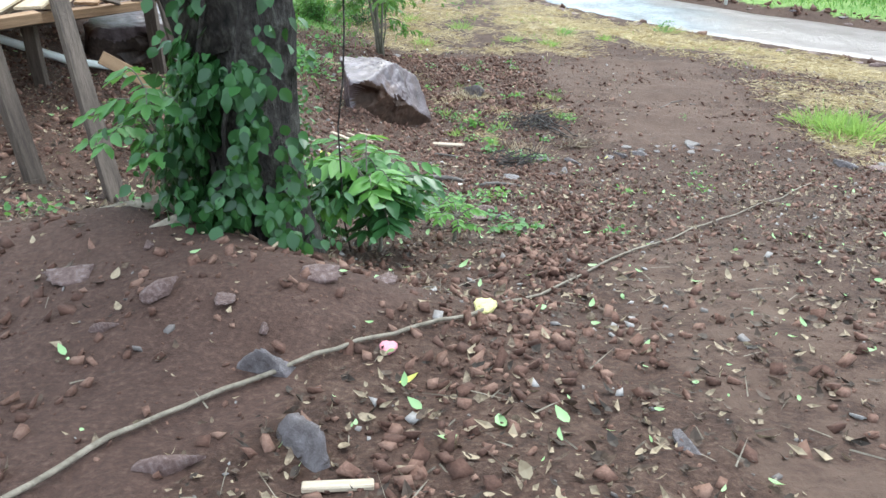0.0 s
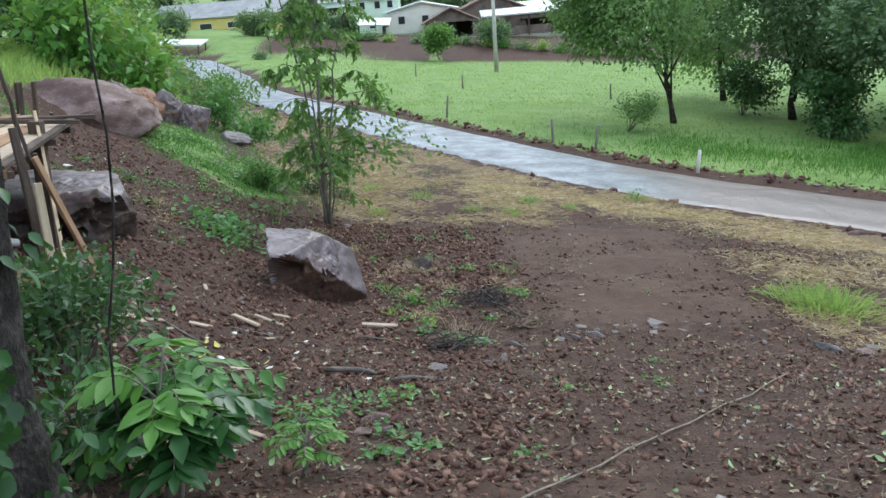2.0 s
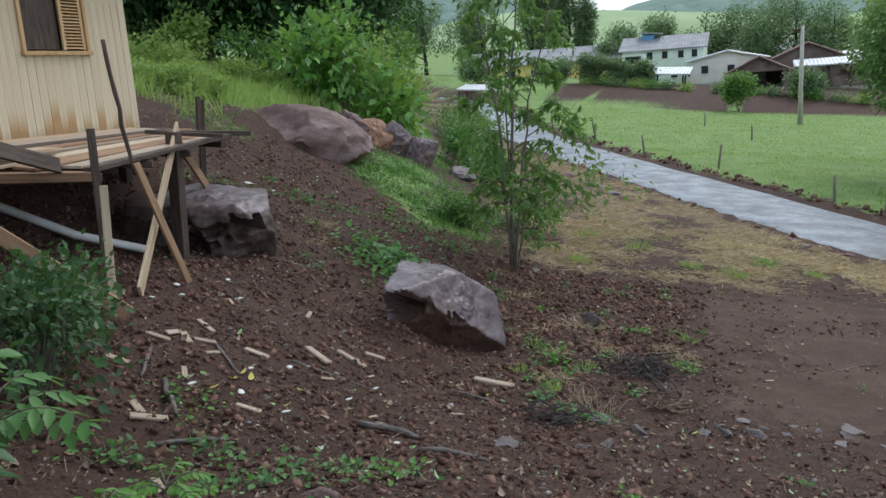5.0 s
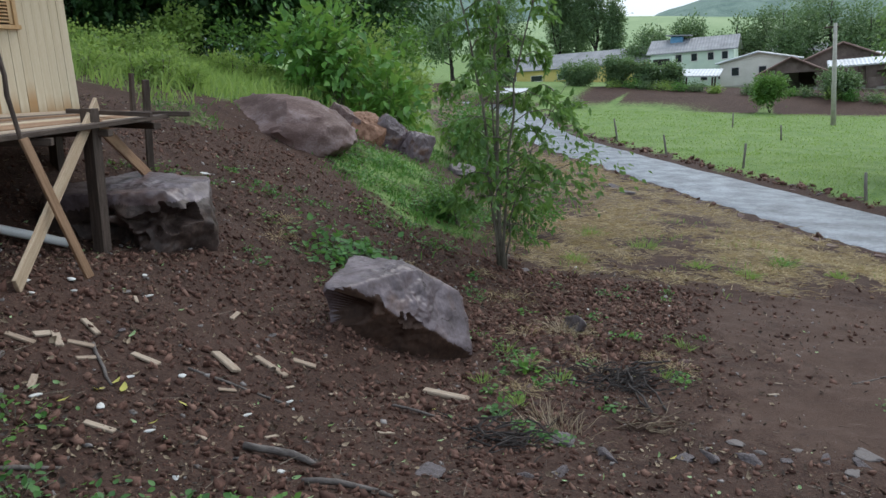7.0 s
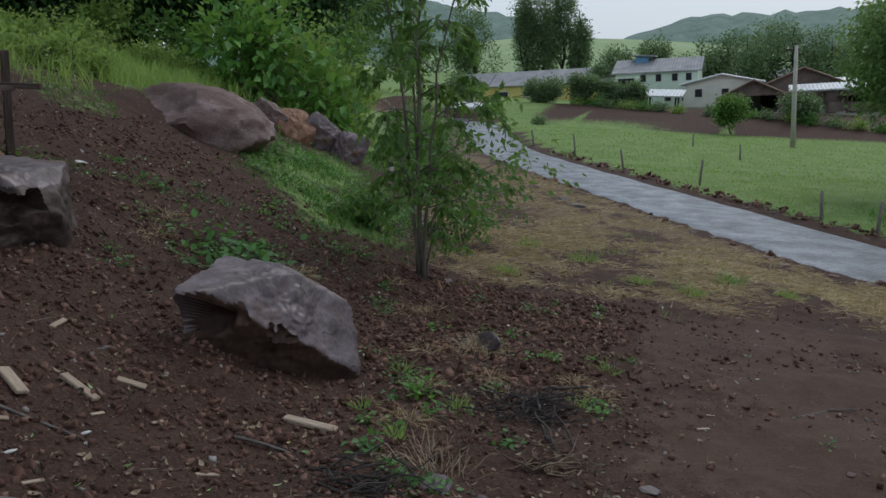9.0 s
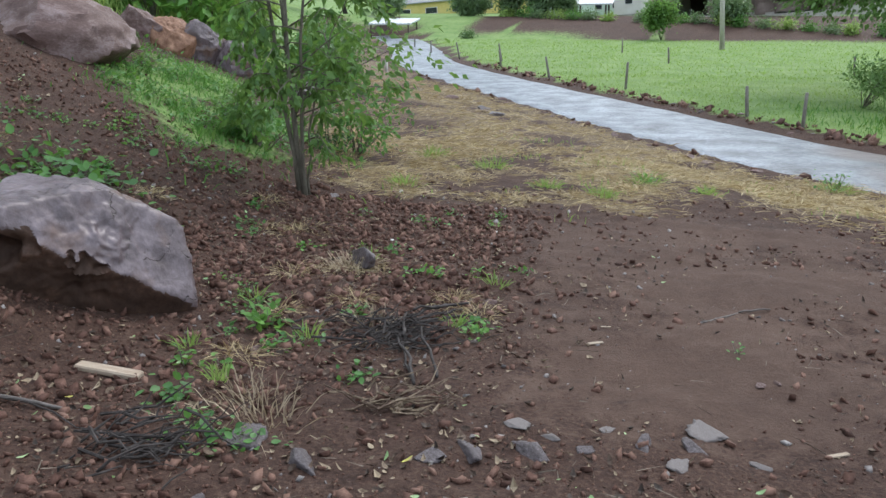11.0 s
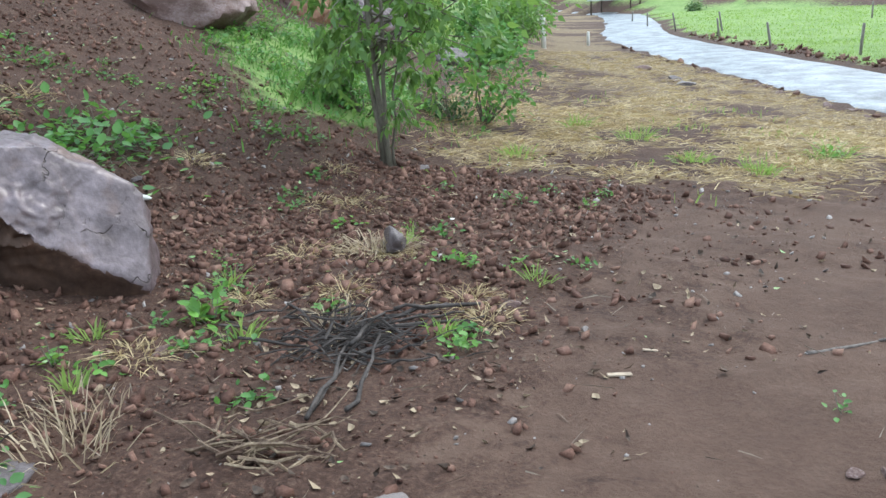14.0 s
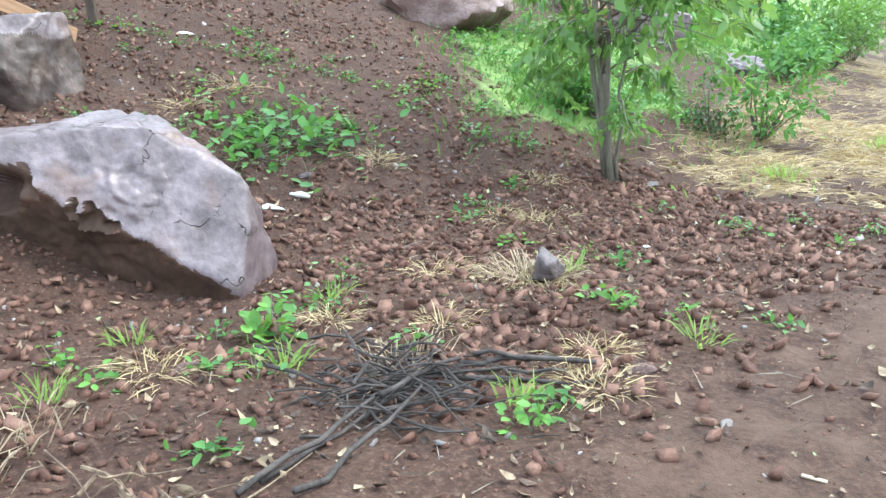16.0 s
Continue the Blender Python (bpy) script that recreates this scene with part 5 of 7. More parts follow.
    v, f = leaf_arrays(c, unit(n, 1.0, r) + np.array([0, -0.3, -0.8]), unit(n, 1.0, r) + np.array([0, -0.6, 0.6]), L, L * 0.42, 0.1, True)
    part("ivy", mesh_data("ivy", v, f, M_ivy), root, "ivy leaves hanging from the limb")
    (v, f), cc = crown_arrays((0.2, 0.7, 5.6), (3.4, 3.0, 1.7), 620, 12, 0.15, 77, 0.2)
    part("crown", mesh_data("crown", v, f, M_forest), root, "dark crown above")
    return root


big_tree()


def compound_leaf_sapling(label, x, y, h, n_fronds, seed, material, leaf=0.085, spread_r=0.42, group="", name="sapling"):
    """A sapling whose fronds carry paired oval leaflets."""
    r = np.random.default_rng(seed)
    root = thing(name, label, "plant", pose(x, y, gz(x, y)), group)
    leaflet_me = [mesh_data("leaflet", *leaf_arrays([(0, 0, 0)], [(0, 1, 0.05)], [(0.1 * (k - 1), 0, 1)], [1.0], [0.20 + 0.03 * k], 0.1 + 0.06 * k, True), material) for k in range(3)]
    part("stem", mesh_data("stem", *tube_arrays(wavy((0, 0, -0.05), (0.03, 0.02, h * 0.8), 6, 0.012, seed), [0.018, 0.016, 0.014, 0.012, 0.010, 0.006], 7), M_stem, True), root)
    for k in range(n_fronds):
        a = k * 2.4 + r.uniform(-0.3, 0.3)
        st = np.array([0.02, 0.01, h * r.uniform(0.35, 0.8)])
        R = spread_r * r.uniform(0.65, 1.1)
        m = 7
        rach = [st + np.array([math.cos(a), math.sin(a), 0]) * R * (i / m) + np.array([0, 0, h * 0.28 * math.sin(i / m * 2.2) - h * 0.06 * (i / m)]) for i in range(m + 1)]
        P, D, N = [], [], []
        side = np.array([-math.sin(a), math.cos(a), 0])
        fw = np.array([math.cos(a), math.sin(a), 0])
        for i in range(2, m + 1):
            for s in (-1, 1):
                P.append(rach[i])
                D.append(side * s + fw * 0.55 + np.array([0, 0, -0.35]) + r.normal(0, 0.12, 3))
                N.append(np.array([0, 0, 1.0]) + r.normal(0, 0.25, 3))
        P.append(rach[m])
        D.append(fw + np.array([0, 0, -0.4]))
        N.append(np.array([0, 0, 1.0]))
        fr = part("frond", mesh_data("frond", *tube_arrays(rach, [0.006 - 0.0005 * i for i in range(m + 1)], 5), M_stem), root)
        for p, d, q in zip(P, D, N):
            d = Vector(d).normalized()
            s_ = d.cross(Vector(q)).normalized()
            mm = Matrix((s_, d, s_.cross(d))).transposed().to_4x4()
            mm.translation = Vector(p)
            part("leaflet", leaflet_me[int(r.integers(0, 3))], fr, at=mm @ Matrix.Diagonal([leaf * r.uniform(0.8, 1.25)] * 3 + [1]))
    return root


compound_leaf_sapling("bright green sapling with drooping paired leaflets", -0.52, 5.0, 0.74, 15, 3, M_young, 0.15, 0.30)
# Second set of fronds, coloured dark for the shade inside the same sapling.
compound_leaf_sapling("dark inner fronds added as the bright sapling's shaded core", -0.45, 4.98, 0.55, 20, 13, M_ivy, 0.16, 0.34)
compound_leaf_sapling("darker sapling with feathery leaves beside the ivy tree", -0.62, 5.5, 0.75, 13, 9, M_herb, 0.11, 0.5)
compound_leaf_sapling("leafy sapling growing under the old tree's limb", -1.62, 4.4, 0.85, 18, 4, M_herb, 0.11, 0.38)
compound_leaf_sapling("small yellow-green fern in leaf litter", 0.08, 5.5, 0.28, 9, 5, M_young, 0.06, 0.2, name="fern")
compound_leaf_sapling("small yellow-green fern in leaf litter", -0.05, 6.05, 0.25, 9, 6, M_young, 0.06, 0.2, name="fern")
bush("dense dark green undergrowth beside the cabin", -1.75, 6.9, 0.95, 1.4, M_forest, 201, 110, 12, 0.08)
bush("dense dark green undergrowth beside the cabin", -2.3, 7.6, 0.75, 1.1, M_forest, 202, 80, 12, 0.08)
bush("low undergrowth at the old tree's foot", -1.0, 5.4, 0.6, 0.8, M_ivy, 203, 60, 12, 0.075)
hang = thing("hanging_vine", "thin bare vine hanging beside the old tree", "vine", pose(0, 0, 0))
part("stem", mesh_data("stem", *tube_arrays(wavy((-0.62, 4.9, gz(-0.62, 4.9)), (-0.58, 4.95, 2.6), 14, 0.02, 8), [0.006] * 14, 6), M_bark, True), hang)


# ---- wooden cabin on stilts ----
def siding_material():
    m = surface("cream_boards", (0.48, 0.37, 0.24), (0.68, 0.58, 0.42), 2.2, 0.6, 0.25, 50, stretch=(5, 5, 0.35), per_object=0.10)
    n, l = m.node_tree.nodes, m.node_tree.links
    b = n["Principled BSDF"]
    col = b.inputs["Base Color"].links[0].from_socket
    co = n.new("ShaderNodeTexCoord")
    sp = n.new("ShaderNodeSeparateXYZ")
    l.new(co.outputs["Object"], sp.inputs[0])
    info = n.new("ShaderNodeObjectInfo")
    a = n.new("ShaderNodeMath")
    a.operation = "MULTIPLY_ADD"
    a.inputs[1].default_value = 0.45
    l.new(info.outputs["Random"], a.inputs[0])
    l.new(sp.outputs["Z"], a.inputs[2])
    r = n.new("ShaderNodeMapRange")
    r.inputs["From Min"].default_value, r.inputs["From Max"].default_value = 0.42, 0.68
    l.new(a.outputs[0], r.inputs["Value"])
    mx = n.new("ShaderNodeMix")
    mx.data_type = "RGBA"
    mx.inputs["A"].default_value = (0.42, 0.25, 0.115, 1)
    l.new(r.outputs[0], mx.inputs["Factor"])
    l.new(col, mx.inputs["B"])
    l.new(mx.outputs["Result"], b.inputs["Base Color"])
    return m


def build_cabin():
    X, Y0, Y1, ZB, ZT = -5.98, 6.2, 13.02, -0.56, 2.05
    cab = thing("cabin", "cream-painted wooden cabin with vertical boards on stilts", "cabin", pose(X, 0, ZB) @ PLUMB)
    mt = siding_material()
    w = 0.135
    win = (11.12, 12.2, 1.24, 2.3)
    lo, up, full = ZT - ZB, ZT - ZB - win[3], None
    full_me = box("board", 0.026, w - 0.003, lo, mt, 0.004)
    for me in (full_me,):
        me.transform(Matrix.Translation((0, 0, lo / 2)))
    low_me = box("board", 0.026, w - 0.003, win[2], mt, 0.004)
    low_me.transform(Matrix.Translation((0, 0, win[2] / 2)))
    top_me = box("board", 0.026, w - 0.003, up, mt, 0.004)
    top_me.transform(Matrix.Translation((0, 0, win[3] + up / 2)))
    y = Y1 - w / 2
    i = 0
    while y > Y0:
        dx = 0.004 * math.sin(i * 5.3)
        if win[0] < y < win[1]:
            part("board", low_me, cab, at=pose(dx, y, 0))
            if up > 0.05:
                part("board", top_me, cab, at=pose(dx, y, 0))
        else:
            part("board", full_me, cab, at=pose(dx, y, -0.02 * (i % 3)))
        y -= w
        i += 1
    part("side_wall", box("side_wall", 4.0, 0.04, lo, M_siding, 0), cab, "far board wall", pose(-2.03, Y1 - 0.02, lo / 2))
    part("side_wall", box("side_wall", 4.0, 0.04, lo, M_siding, 0), cab, at=pose(-2.03, Y0, lo / 2))
    part("back_wall", box("back_wall", 0.04, Y1 - Y0, lo, M_siding, 0), cab, at=pose(-4.03, (Y0 + Y1) / 2, lo / 2))
    part("floor", box("floor", 4.0, Y1 - Y0 - 0.1, 0.08, M_oldwood, 0), cab, at=pose(-2.04, (Y0 + Y1) / 2, 0.0))
    roof_sheet("roof", (0.35, Y0 - 0.4, lo - 0.05), (0.35, Y1 + 0.4, lo - 0.05), (-2.0, Y1 + 0.4, lo + 0.75), (-2.0, Y0 - 0.4, lo + 0.75), M_fibre, cab, "grey roof", 0.05)
    roof_sheet("roof", (-4.4, Y1 + 0.4, lo - 0.05), (-4.4, Y0 - 0.4, lo - 0.05), (-2.0, Y0 - 0.4, lo + 0.75), (-2.0, Y1 + 0.4, lo + 0.75), M_fibre, cab, "grey roof", 0.05)
    for k in range(2):
        yg = (Y0, Y1)[k]
        part("gable", mesh_data("gable", [(0, yg - 0.02, lo), (-4.0, yg - 0.02, lo), (-2, yg - 0.02, lo + 0.7), (0, yg + 0.02, lo), (-4.0, yg + 0.02, lo), (-2, yg + 0.02, lo + 0.7)], [[0, 1, 2], [3, 5, 4], [0, 2, 5, 3], [1, 4, 5, 2]], M_siding), cab)
    wn_ = part("window_frame", mesh_data("window_frame", *joined([box_arrays(0.07, 0.05, 1.1, 0.01, win[0], 1.77), box_arrays(0.07, 0.05, 1.1, 0.01, win[1], 1.77), box_arrays(0.1, 1.16, 0.05, 0.02, (win[0] + win[1]) / 2, win[2] - 0.02), box_arrays(0.07, 1.16, 0.05, 0.01, (win[0] + win[1]) / 2, win[3])]), M_siding_low), cab, "bare orange-brown window frame")
    # Added dark sheet: gives the open half of the window its inside darkness.
    part("window_shade_panel", box("window_shade_panel", 0.02, 0.62, 1.0, M_oldwood, 0.0), wn_, "dark panel standing for the unlit window opening", pose(-0.05, win[0] + 0.34, 1.77))
    sh = part("shutter", mesh_data("shutter", *joined([box_arrays(0.03, 0.05, 1.02, 0.01, win[1] - 0.40, 1.77), box_arrays(0.03, 0.05, 1.02, 0.01, win[1] - 0.06, 1.77)]), M_siding_low), cab, "orange-brown louvred shutter")
    slat = box("slat", 0.05, 0.30, 0.008, M_siding_low, 0)
    for k in range(24):
        part("slat", slat, sh, at=pose(0.01, win[1] - 0.23, 1.29 + 0.042 * k, 0, 35, 0))
    return cab


build_cabin()


def build_deck():
    dk = thing("deck", "ramshackle timber deck on stilts beside the cabin", "deck", pose(0, 0, 0))
    r = np.random.default_rng(12)
    K, N, S, W = Vector((-3.36, 9.15, -0.40)), Vector((-4.05, 12.3, -0.40)), Vector((-5.85, 6.4, -0.34)), Vector((-5.85, 12.75, -0.42))
    n = 11
    for i in range(n):
        u = (i + 0.5) / n
        a = K.lerp(S, u) + Vector((r.uniform(-0.03, 0.03), r.uniform(-0.22, 0.12), 0.012 * (i % 3)))
        b = N.lerp(W, u) + Vector((0, r.uniform(-0.1, 0.25), 0.012 * (i % 3)))
        beam("plank", a, b, 0.215 + r.uniform(-0.02, 0.03), 0.03, (M_chip, M_wood2, M_wood, M_oldwood)[i % 4], dk, spin=r.uniform(-4, 4))
    for u in (0.04, 0.35, 0.65, 0.95):
        a, b = K.lerp(N, u) + Vector((0.12, 0, -0.10)), S.lerp(W, u) + Vector((0, 0, -0.10))
        beam("joist", a, b, 0.11, 0.07, M_oldwood, dk)
    beam("edge_beam", K + Vector((0.05, 0.05, -0.08)), Vector((-4.75, 7.35, -0.36)), 0.13, 0.09, M_wood2, dk, "brown edge beam")
    beam("edge_beam", Vector((-4.75, 7.35, -0.36)), Vector((-5.8, 6.1, -0.33)), 0.13, 0.09, M_wood2, dk, "brown edge beam")
    beam("edge_board", K + Vector((0.04, 0, -0.02)), N + Vector((0.05, 0.1, 0.0)), 0.10, 0.05, M_oldwood, dk, "rough dark edge board")
    beam("joist", (-4.75, 12.0, -0.36), (-3.75, 12.55, -0.38), 0.07, 0.06, M_oldwood, dk)
    beam("joist", (-4.6, 11.5, -0.30), (-3.62, 11.75, -0.34), 0.06, 0.05, M_oldwood, dk)
    for x, y, w, top in ((-3.86, 11.1, 0.15, -0.24), (-4.25, 8.55, 0.13, -0.45), (-5.6, 9.4, 0.14, -0.48), (-5.6, 12.2, 0.14, -0.48), (-5.7, 7.0, 0.14, -0.42)):
        beam("stilt", (x, y, gz(x, y) - 0.15), (x, y, top), w, w * 0.8, M_oldwood, dk, "dark timber stilt")
    # the pair of stilts under the near end
    beam("stilt", (-3.12, 5.85, gz(-3.12, 5.85) - 0.12), (-3.5, 6.35, -0.12), 0.13, 0.10, M_oldwood, dk, "dark leaning stilt with a pale edge", 20)
    beam("stilt", (-3.25, 5.25, gz(-3.25, 5.25) - 0.12), (-3.95, 6.0, -0.14), 0.13, 0.10, M_oldwood, dk, "dark leaning stilt", 20)
    beam("edge_beam", (-3.55, 7.35, -0.20), (-4.9, 5.7, -0.17), 0.14, 0.09, M_wood2, dk, "brown edge beam")
    beam("leaning_post", (-2.42, 5.6, gz(-2.42, 5.6) - 0.1), (-3.14, 6.9, 0.16), 0.13, 0.09, M_oldwood, dk, "dark leaning post", 15)
    for i in range(4):
        beam("plank", (-3.7 - 0.26 * i, 7.5 - 0.3 * i, -0.16 + 0.01 * (i % 2)), (-4.2 - 0.26 * i, 9.6 - 0.3 * i, -0.30 + 0.01 * (i % 2)), 0.23, 0.03, (M_wood, M_siding)[i % 2], dk)
    # braces and props
    beam("brace", (-3.95, 11.3, -0.20), (-2.79, 9.11, -1.56), 0.15, 0.035, M_wood, dk, "pale crossed brace board", 90)
    beam("brace", (-3.27, 9.75, -0.42), (-2.90, 9.98, -1.70), 0.08, 0.04, M_wood2, dk, "brown crossed brace board", 40)
    beam("brace", (-3.80, 11.15, -0.42), (-4.87, 13.12, -1.34), 0.15, 0.035, M_wood2, dk, "brown diagonal brace", 90)
    beam("upright", (-5.2, 13.4, gz(-5.2, 13.4) - 0.1), (-5.12, 13.35, 0.0), 0.09, 0.06, M_oldwood, dk)
    beam("upright", (-4.45, 12.35, -0.5), (-4.42, 12.35, 0.1), 0.05, 0.05, M_oldwood, dk)
    beam("prop", (-2.76, 8.7, -1.55), (-3.02, 8.92, 0.0), 0.07, 0.05, M_oldwood, dk)
    beam("prop", (-2.66, 8.62, -1.72), (-2.80, 8.78, -0.48), 0.07, 0.05, M_wood, dk, "pale prop board")
    part("pole", mesh_data("pole", *tube_arrays(wavy((-3.32, 9.79, -0.55), (-3.56, 9.75, 0.80), 9, 0.006, 3), [0.022] * 9, 7, 0.2, 2), M_oldwood, True), dk, "thin knotted pole")
    beam("brace", (-3.32, 7.95, -0.72), (-2.40, 8.52, -1.55), 0.13, 0.035, M_wood2, dk, "brown diagonal board", 80)
    beam("board", (-3.6, 7.9, 0.02), (-3.45, 8.95, -0.36), 0.16, 0.035, M_oldwood, dk, "dark board leaning on the deck", 60)
    return dk


build_deck()
pipe = thing("drain_pipe", "white plastic drain pipe lying under the deck", "pipe", pose(0, 0, 0))
part("pipe", mesh_data("pipe", *tube_arrays([(-5.4, 9.3, gz(-5.4, 9.3) + 0.16), (-4.7, 10.3, gz(-4.7, 10.3) + 0.12), (-4.22, 10.98, gz(-4.22, 10.98) + 0.07)], [0.05] * 3, 12), M_pvc, True), pipe)


# ---- vine lying across the path ----
VINE = [(-1.30, 1.66), (-1.1, 2.13), (-0.81, 2.47), (-0.59, 2.68), (-0.2, 2.96), (0.04, 3.17), (0.42, 3.85), (1.12, 4.84), (2.26, 6.35), (3.4, 7.8), (4.6, 9.3)]
vp = []
for (ax_, ay_), (bx_, by_) in zip(VINE, VINE[1:]):
    for k in range(5):
        x_, y_ = ax_ + (bx_ - ax_) * k / 5, ay_ + (by_ - ay_) * k / 5
        vp.append((x_ + 0.012 * noise.noise((x_ * 4, y_ * 4, 0)), y_ + 0.012 * noise.noise((x_ * 4, y_ * 4, 5)), gz(x_, y_) + 0.022))
fallen = thing("fallen_vine", "long thin dry vine lying across the earth", "vine", pose(0, 0, 0))
part("stem", mesh_data("stem", *tube_arrays(vp, [0.011 - 0.00008 * i for i in range(len(vp))], 7, 0.1), M_vine, True), fallen)

# ---- stones ----
STONES = [[rock_data("stone", random_planes(300 + k, 9, 0.42, 0.85), 1.15, m_, 300 + k, 4, 0.07, (1.25, 0.85, 0.30), 0.015) for k in range(4)] for m_ in (M_stone, M_pebble, M_stone_red)]


def stone(x, y, s, kind=0, label="grey stone lying on the earth", sink=0.25, turn=None, tall=1.0):
    k = int(abs(x * 37 + y * 91)) % 4
    s *= 0.52
    m = pose(x, y, gz(x, y) + s * (0.30 * tall - sink * 0.6), 0, 0, (x * 133 + y * 77) % 360 if turn is None else turn) @ Matrix.Diagonal((s, s, s * tall, 1))
    ob = thing("stone", label, "stone", m, "loose stones", data=STONES[kind][k])
    return ob


for x_, y_, s_ in ((-1.73, 3.37, 0.14), (-1.22, 3.14, 0.125), (-0.58, 3.35, 0.13), (-0.96, 3.06, 0.075), (-0.85, 1.98, 0.12), (-1.4, 2.9, 0.07), (-0.3, 3.5, 0.085), (-1.45, 3.6, 0.07), (-0.75, 2.9, 0.05)):
    stone(x_, y_, s_, 2, "rounded brown stone set in dug earth", 0.55, tall=1.5)
SHARD = [((0.1, -0.95, 0.3), 0.22), ((-0.1, 0.95, 0.3), 0.24), ((-0.8, 0, 0.55), 0.55), ((0.55, 0, 0.83), 0.62), ((0.95, 0.1, -0.1), 0.9), ((-0.9, 0.1, -0.3), 0.8), ((0, 0, -1), 0.7), ((0.1, 0.3, 0.9), 0.8)]
thing("stone", "pointed grey stone shard jutting from the earth", "stone", pose(-0.70, 2.66, gz(-0.70, 2.66) + 0.0, -12, 8, 165) @ Matrix.Diagonal((0.14, 0.14, 0.17, 1)), "loose stones", data=rock_data("stone", SHARD, 1.0, M_stone, 21, 4, 0.04, sharp=0.015))
thing("stone", "long grey stone slab jutting from the earth", "stone", pose(-0.44, 2.10, gz(-0.44, 2.10) + 0.02, 18, -10, 118) @ Matrix.Diagonal((0.17, 0.15, 0.15, 1)), "loose stones", data=rock_data("stone", SHARD, 1.0, M_stone, 22, 4, 0.04, sharp=0.015))
for x_, y_, s_, k_ in ((0.81, 2.15, 0.10, 0), (0.34, 6.9, 0.13, 2), (0.45, 6.6, 0.12, 0), (0.65, 6.85, 0.10, 0), (0.3, 6.5, 0.09, 2), (1.57, 9.93, 0.13, 0), (1.35, 9.7, 0.08, 0), (5.5, 10.4, 0.24, 0), (5.85, 10.35, 0.16, 2), (6.1, 10.6, 0.14, 0),
                       (0.8, 9.24, 0.16, 0), (0.62, 7.6, 0.10, 2), (2.69, 11.46, 0.10, 1), (3.77, 11.73, 0.15, 1), (3.66, 11.5, 0.12, 0), (2.82, 11.21, 0.15, 0), (2.56, 11.02, 0.15, 0), (2.34, 10.94, 0.11, 0), (3.41, 11.46, 0.12, 0), (1.79, 10.57, 0.14, 0),
                       (3.61, 11.22, 0.09, 1), (1.32, 10.75, 0.19, 0), (2.9, 11.4, 0.06, 1), (3.1, 11.3, 0.07, 0), (3.2, 11.6, 0.06, 1), (4.0, 11.4, 0.07, 1), (4.12, 12.6, 0.055, 2), (4.22, 12.63, 0.05, 2), (0.67, 12.09, 0.09, 2), (1.7, 12.81, 0.08, 0), (2.0, 13.7, 0.08, 2),
                       (-0.95, 17.3, 0.14, 0), (-1.9, 14.1, 0.10, 0), (-1.7, 30.0, 0.4, 0), (-2.2, 30.6, 0.25, 2), (-2.4, 31.5, 0.3, 0), (-4.0, 33.5, 0.35, 2), (2.6, 13.5, 0.05, 1), (-2.6, 10.1, 0.07, 1), (-2.3, 10.4, 0.06, 1), (-2.0, 9.4, 0.07, 0), (-1.6, 10.9, 0.06, 1), (4.9, 10.9, 0.1, 0), (5.1, 11.4, 0.07, 1)):
    stone(x_, y_, s_, k_)
stone(0.62, 14.45, 0.27, 0, "dark rounded rock draped with dry straw", 0.1, tall=2.2)
M_greystick = surface("weathered_grey_stick", (0.06, 0.05, 0.045), (0.20, 0.17, 0.155), 6, 0.8, 0.4, 60, stretch=(0.4, 5, 5))
for k_, (ax_, ay_, bx_, by_, r_) in enumerate(((-0.25, 8.62, 0.27, 8.75, 0.028), (-1.9, 9.0, -1.35, 8.6, 0.014), (-1.3, 9.35, -0.55, 9.6, 0.012), (-1.55, 7.9, -1.1, 7.45, 0.022), (-0.9, 7.0, -0.62, 7.5, 0.016), (-2.0, 8.3, -1.7, 7.8, 0.018), (0.4, 8.3, 0.9, 8.5, 0.02), (-0.2, 10.6, 0.25, 10.75, 0.014), (3.75, 13.75, 4.05, 14.2, 0.012), (4.05, 14.2, 4.3, 14.3, 0.009))):
    thing("stick", "weathered grey stick lying on the earth", "stick", group="loose sticks",
          data=mesh_data("stick", *tube_arrays(wavy((ax_, ay_, gz(ax_, ay_) + r_ * 0.7), (bx_, by_, gz(bx_, by_) + r_ * 0.7), 6, r_ * 0.5, 50 + k_), [r_, r_, r_ * 0.95, r_ * 0.9, r_ * 0.85, r_ * 0.6], 8, 0.12, k_), M_greystick, True))
for i_ in range(30):
    x_, y_ = road_side(1.9 + i_ * 0.15 + 0.09 * math.sin(i_ * 5.1), ROAD_W + 0.4 + 0.38 * math.sin(i_ * 4.7))
    stone(x_, y_, 0.05 + 0.12 * abs(math.sin(i_ * 2.9)) ** 3, 2 if i_ % 2 else 0, "dark stone on the lane's muddy verge")

for i_ in range(34):
    x_, y_ = road_side(2.05 + i_ * 0.12 + 0.03 * math.sin(i_ * 3.3), -0.12 - 0.22 * abs(math.sin(i_ * 1.9)))
    stone(x_, y_, 0.10 + 0.16 * abs(math.sin(i_ * 2.3)) ** 2, 2, "dark muddy stone on the lane's near edge", 0.3)

# ---- boards, chips and bits ----
CHIP = [box("wood_chip", 1.0, 0.2 + 0.06 * k, 0.09, M_chip, 0.02) for k in range(3)]


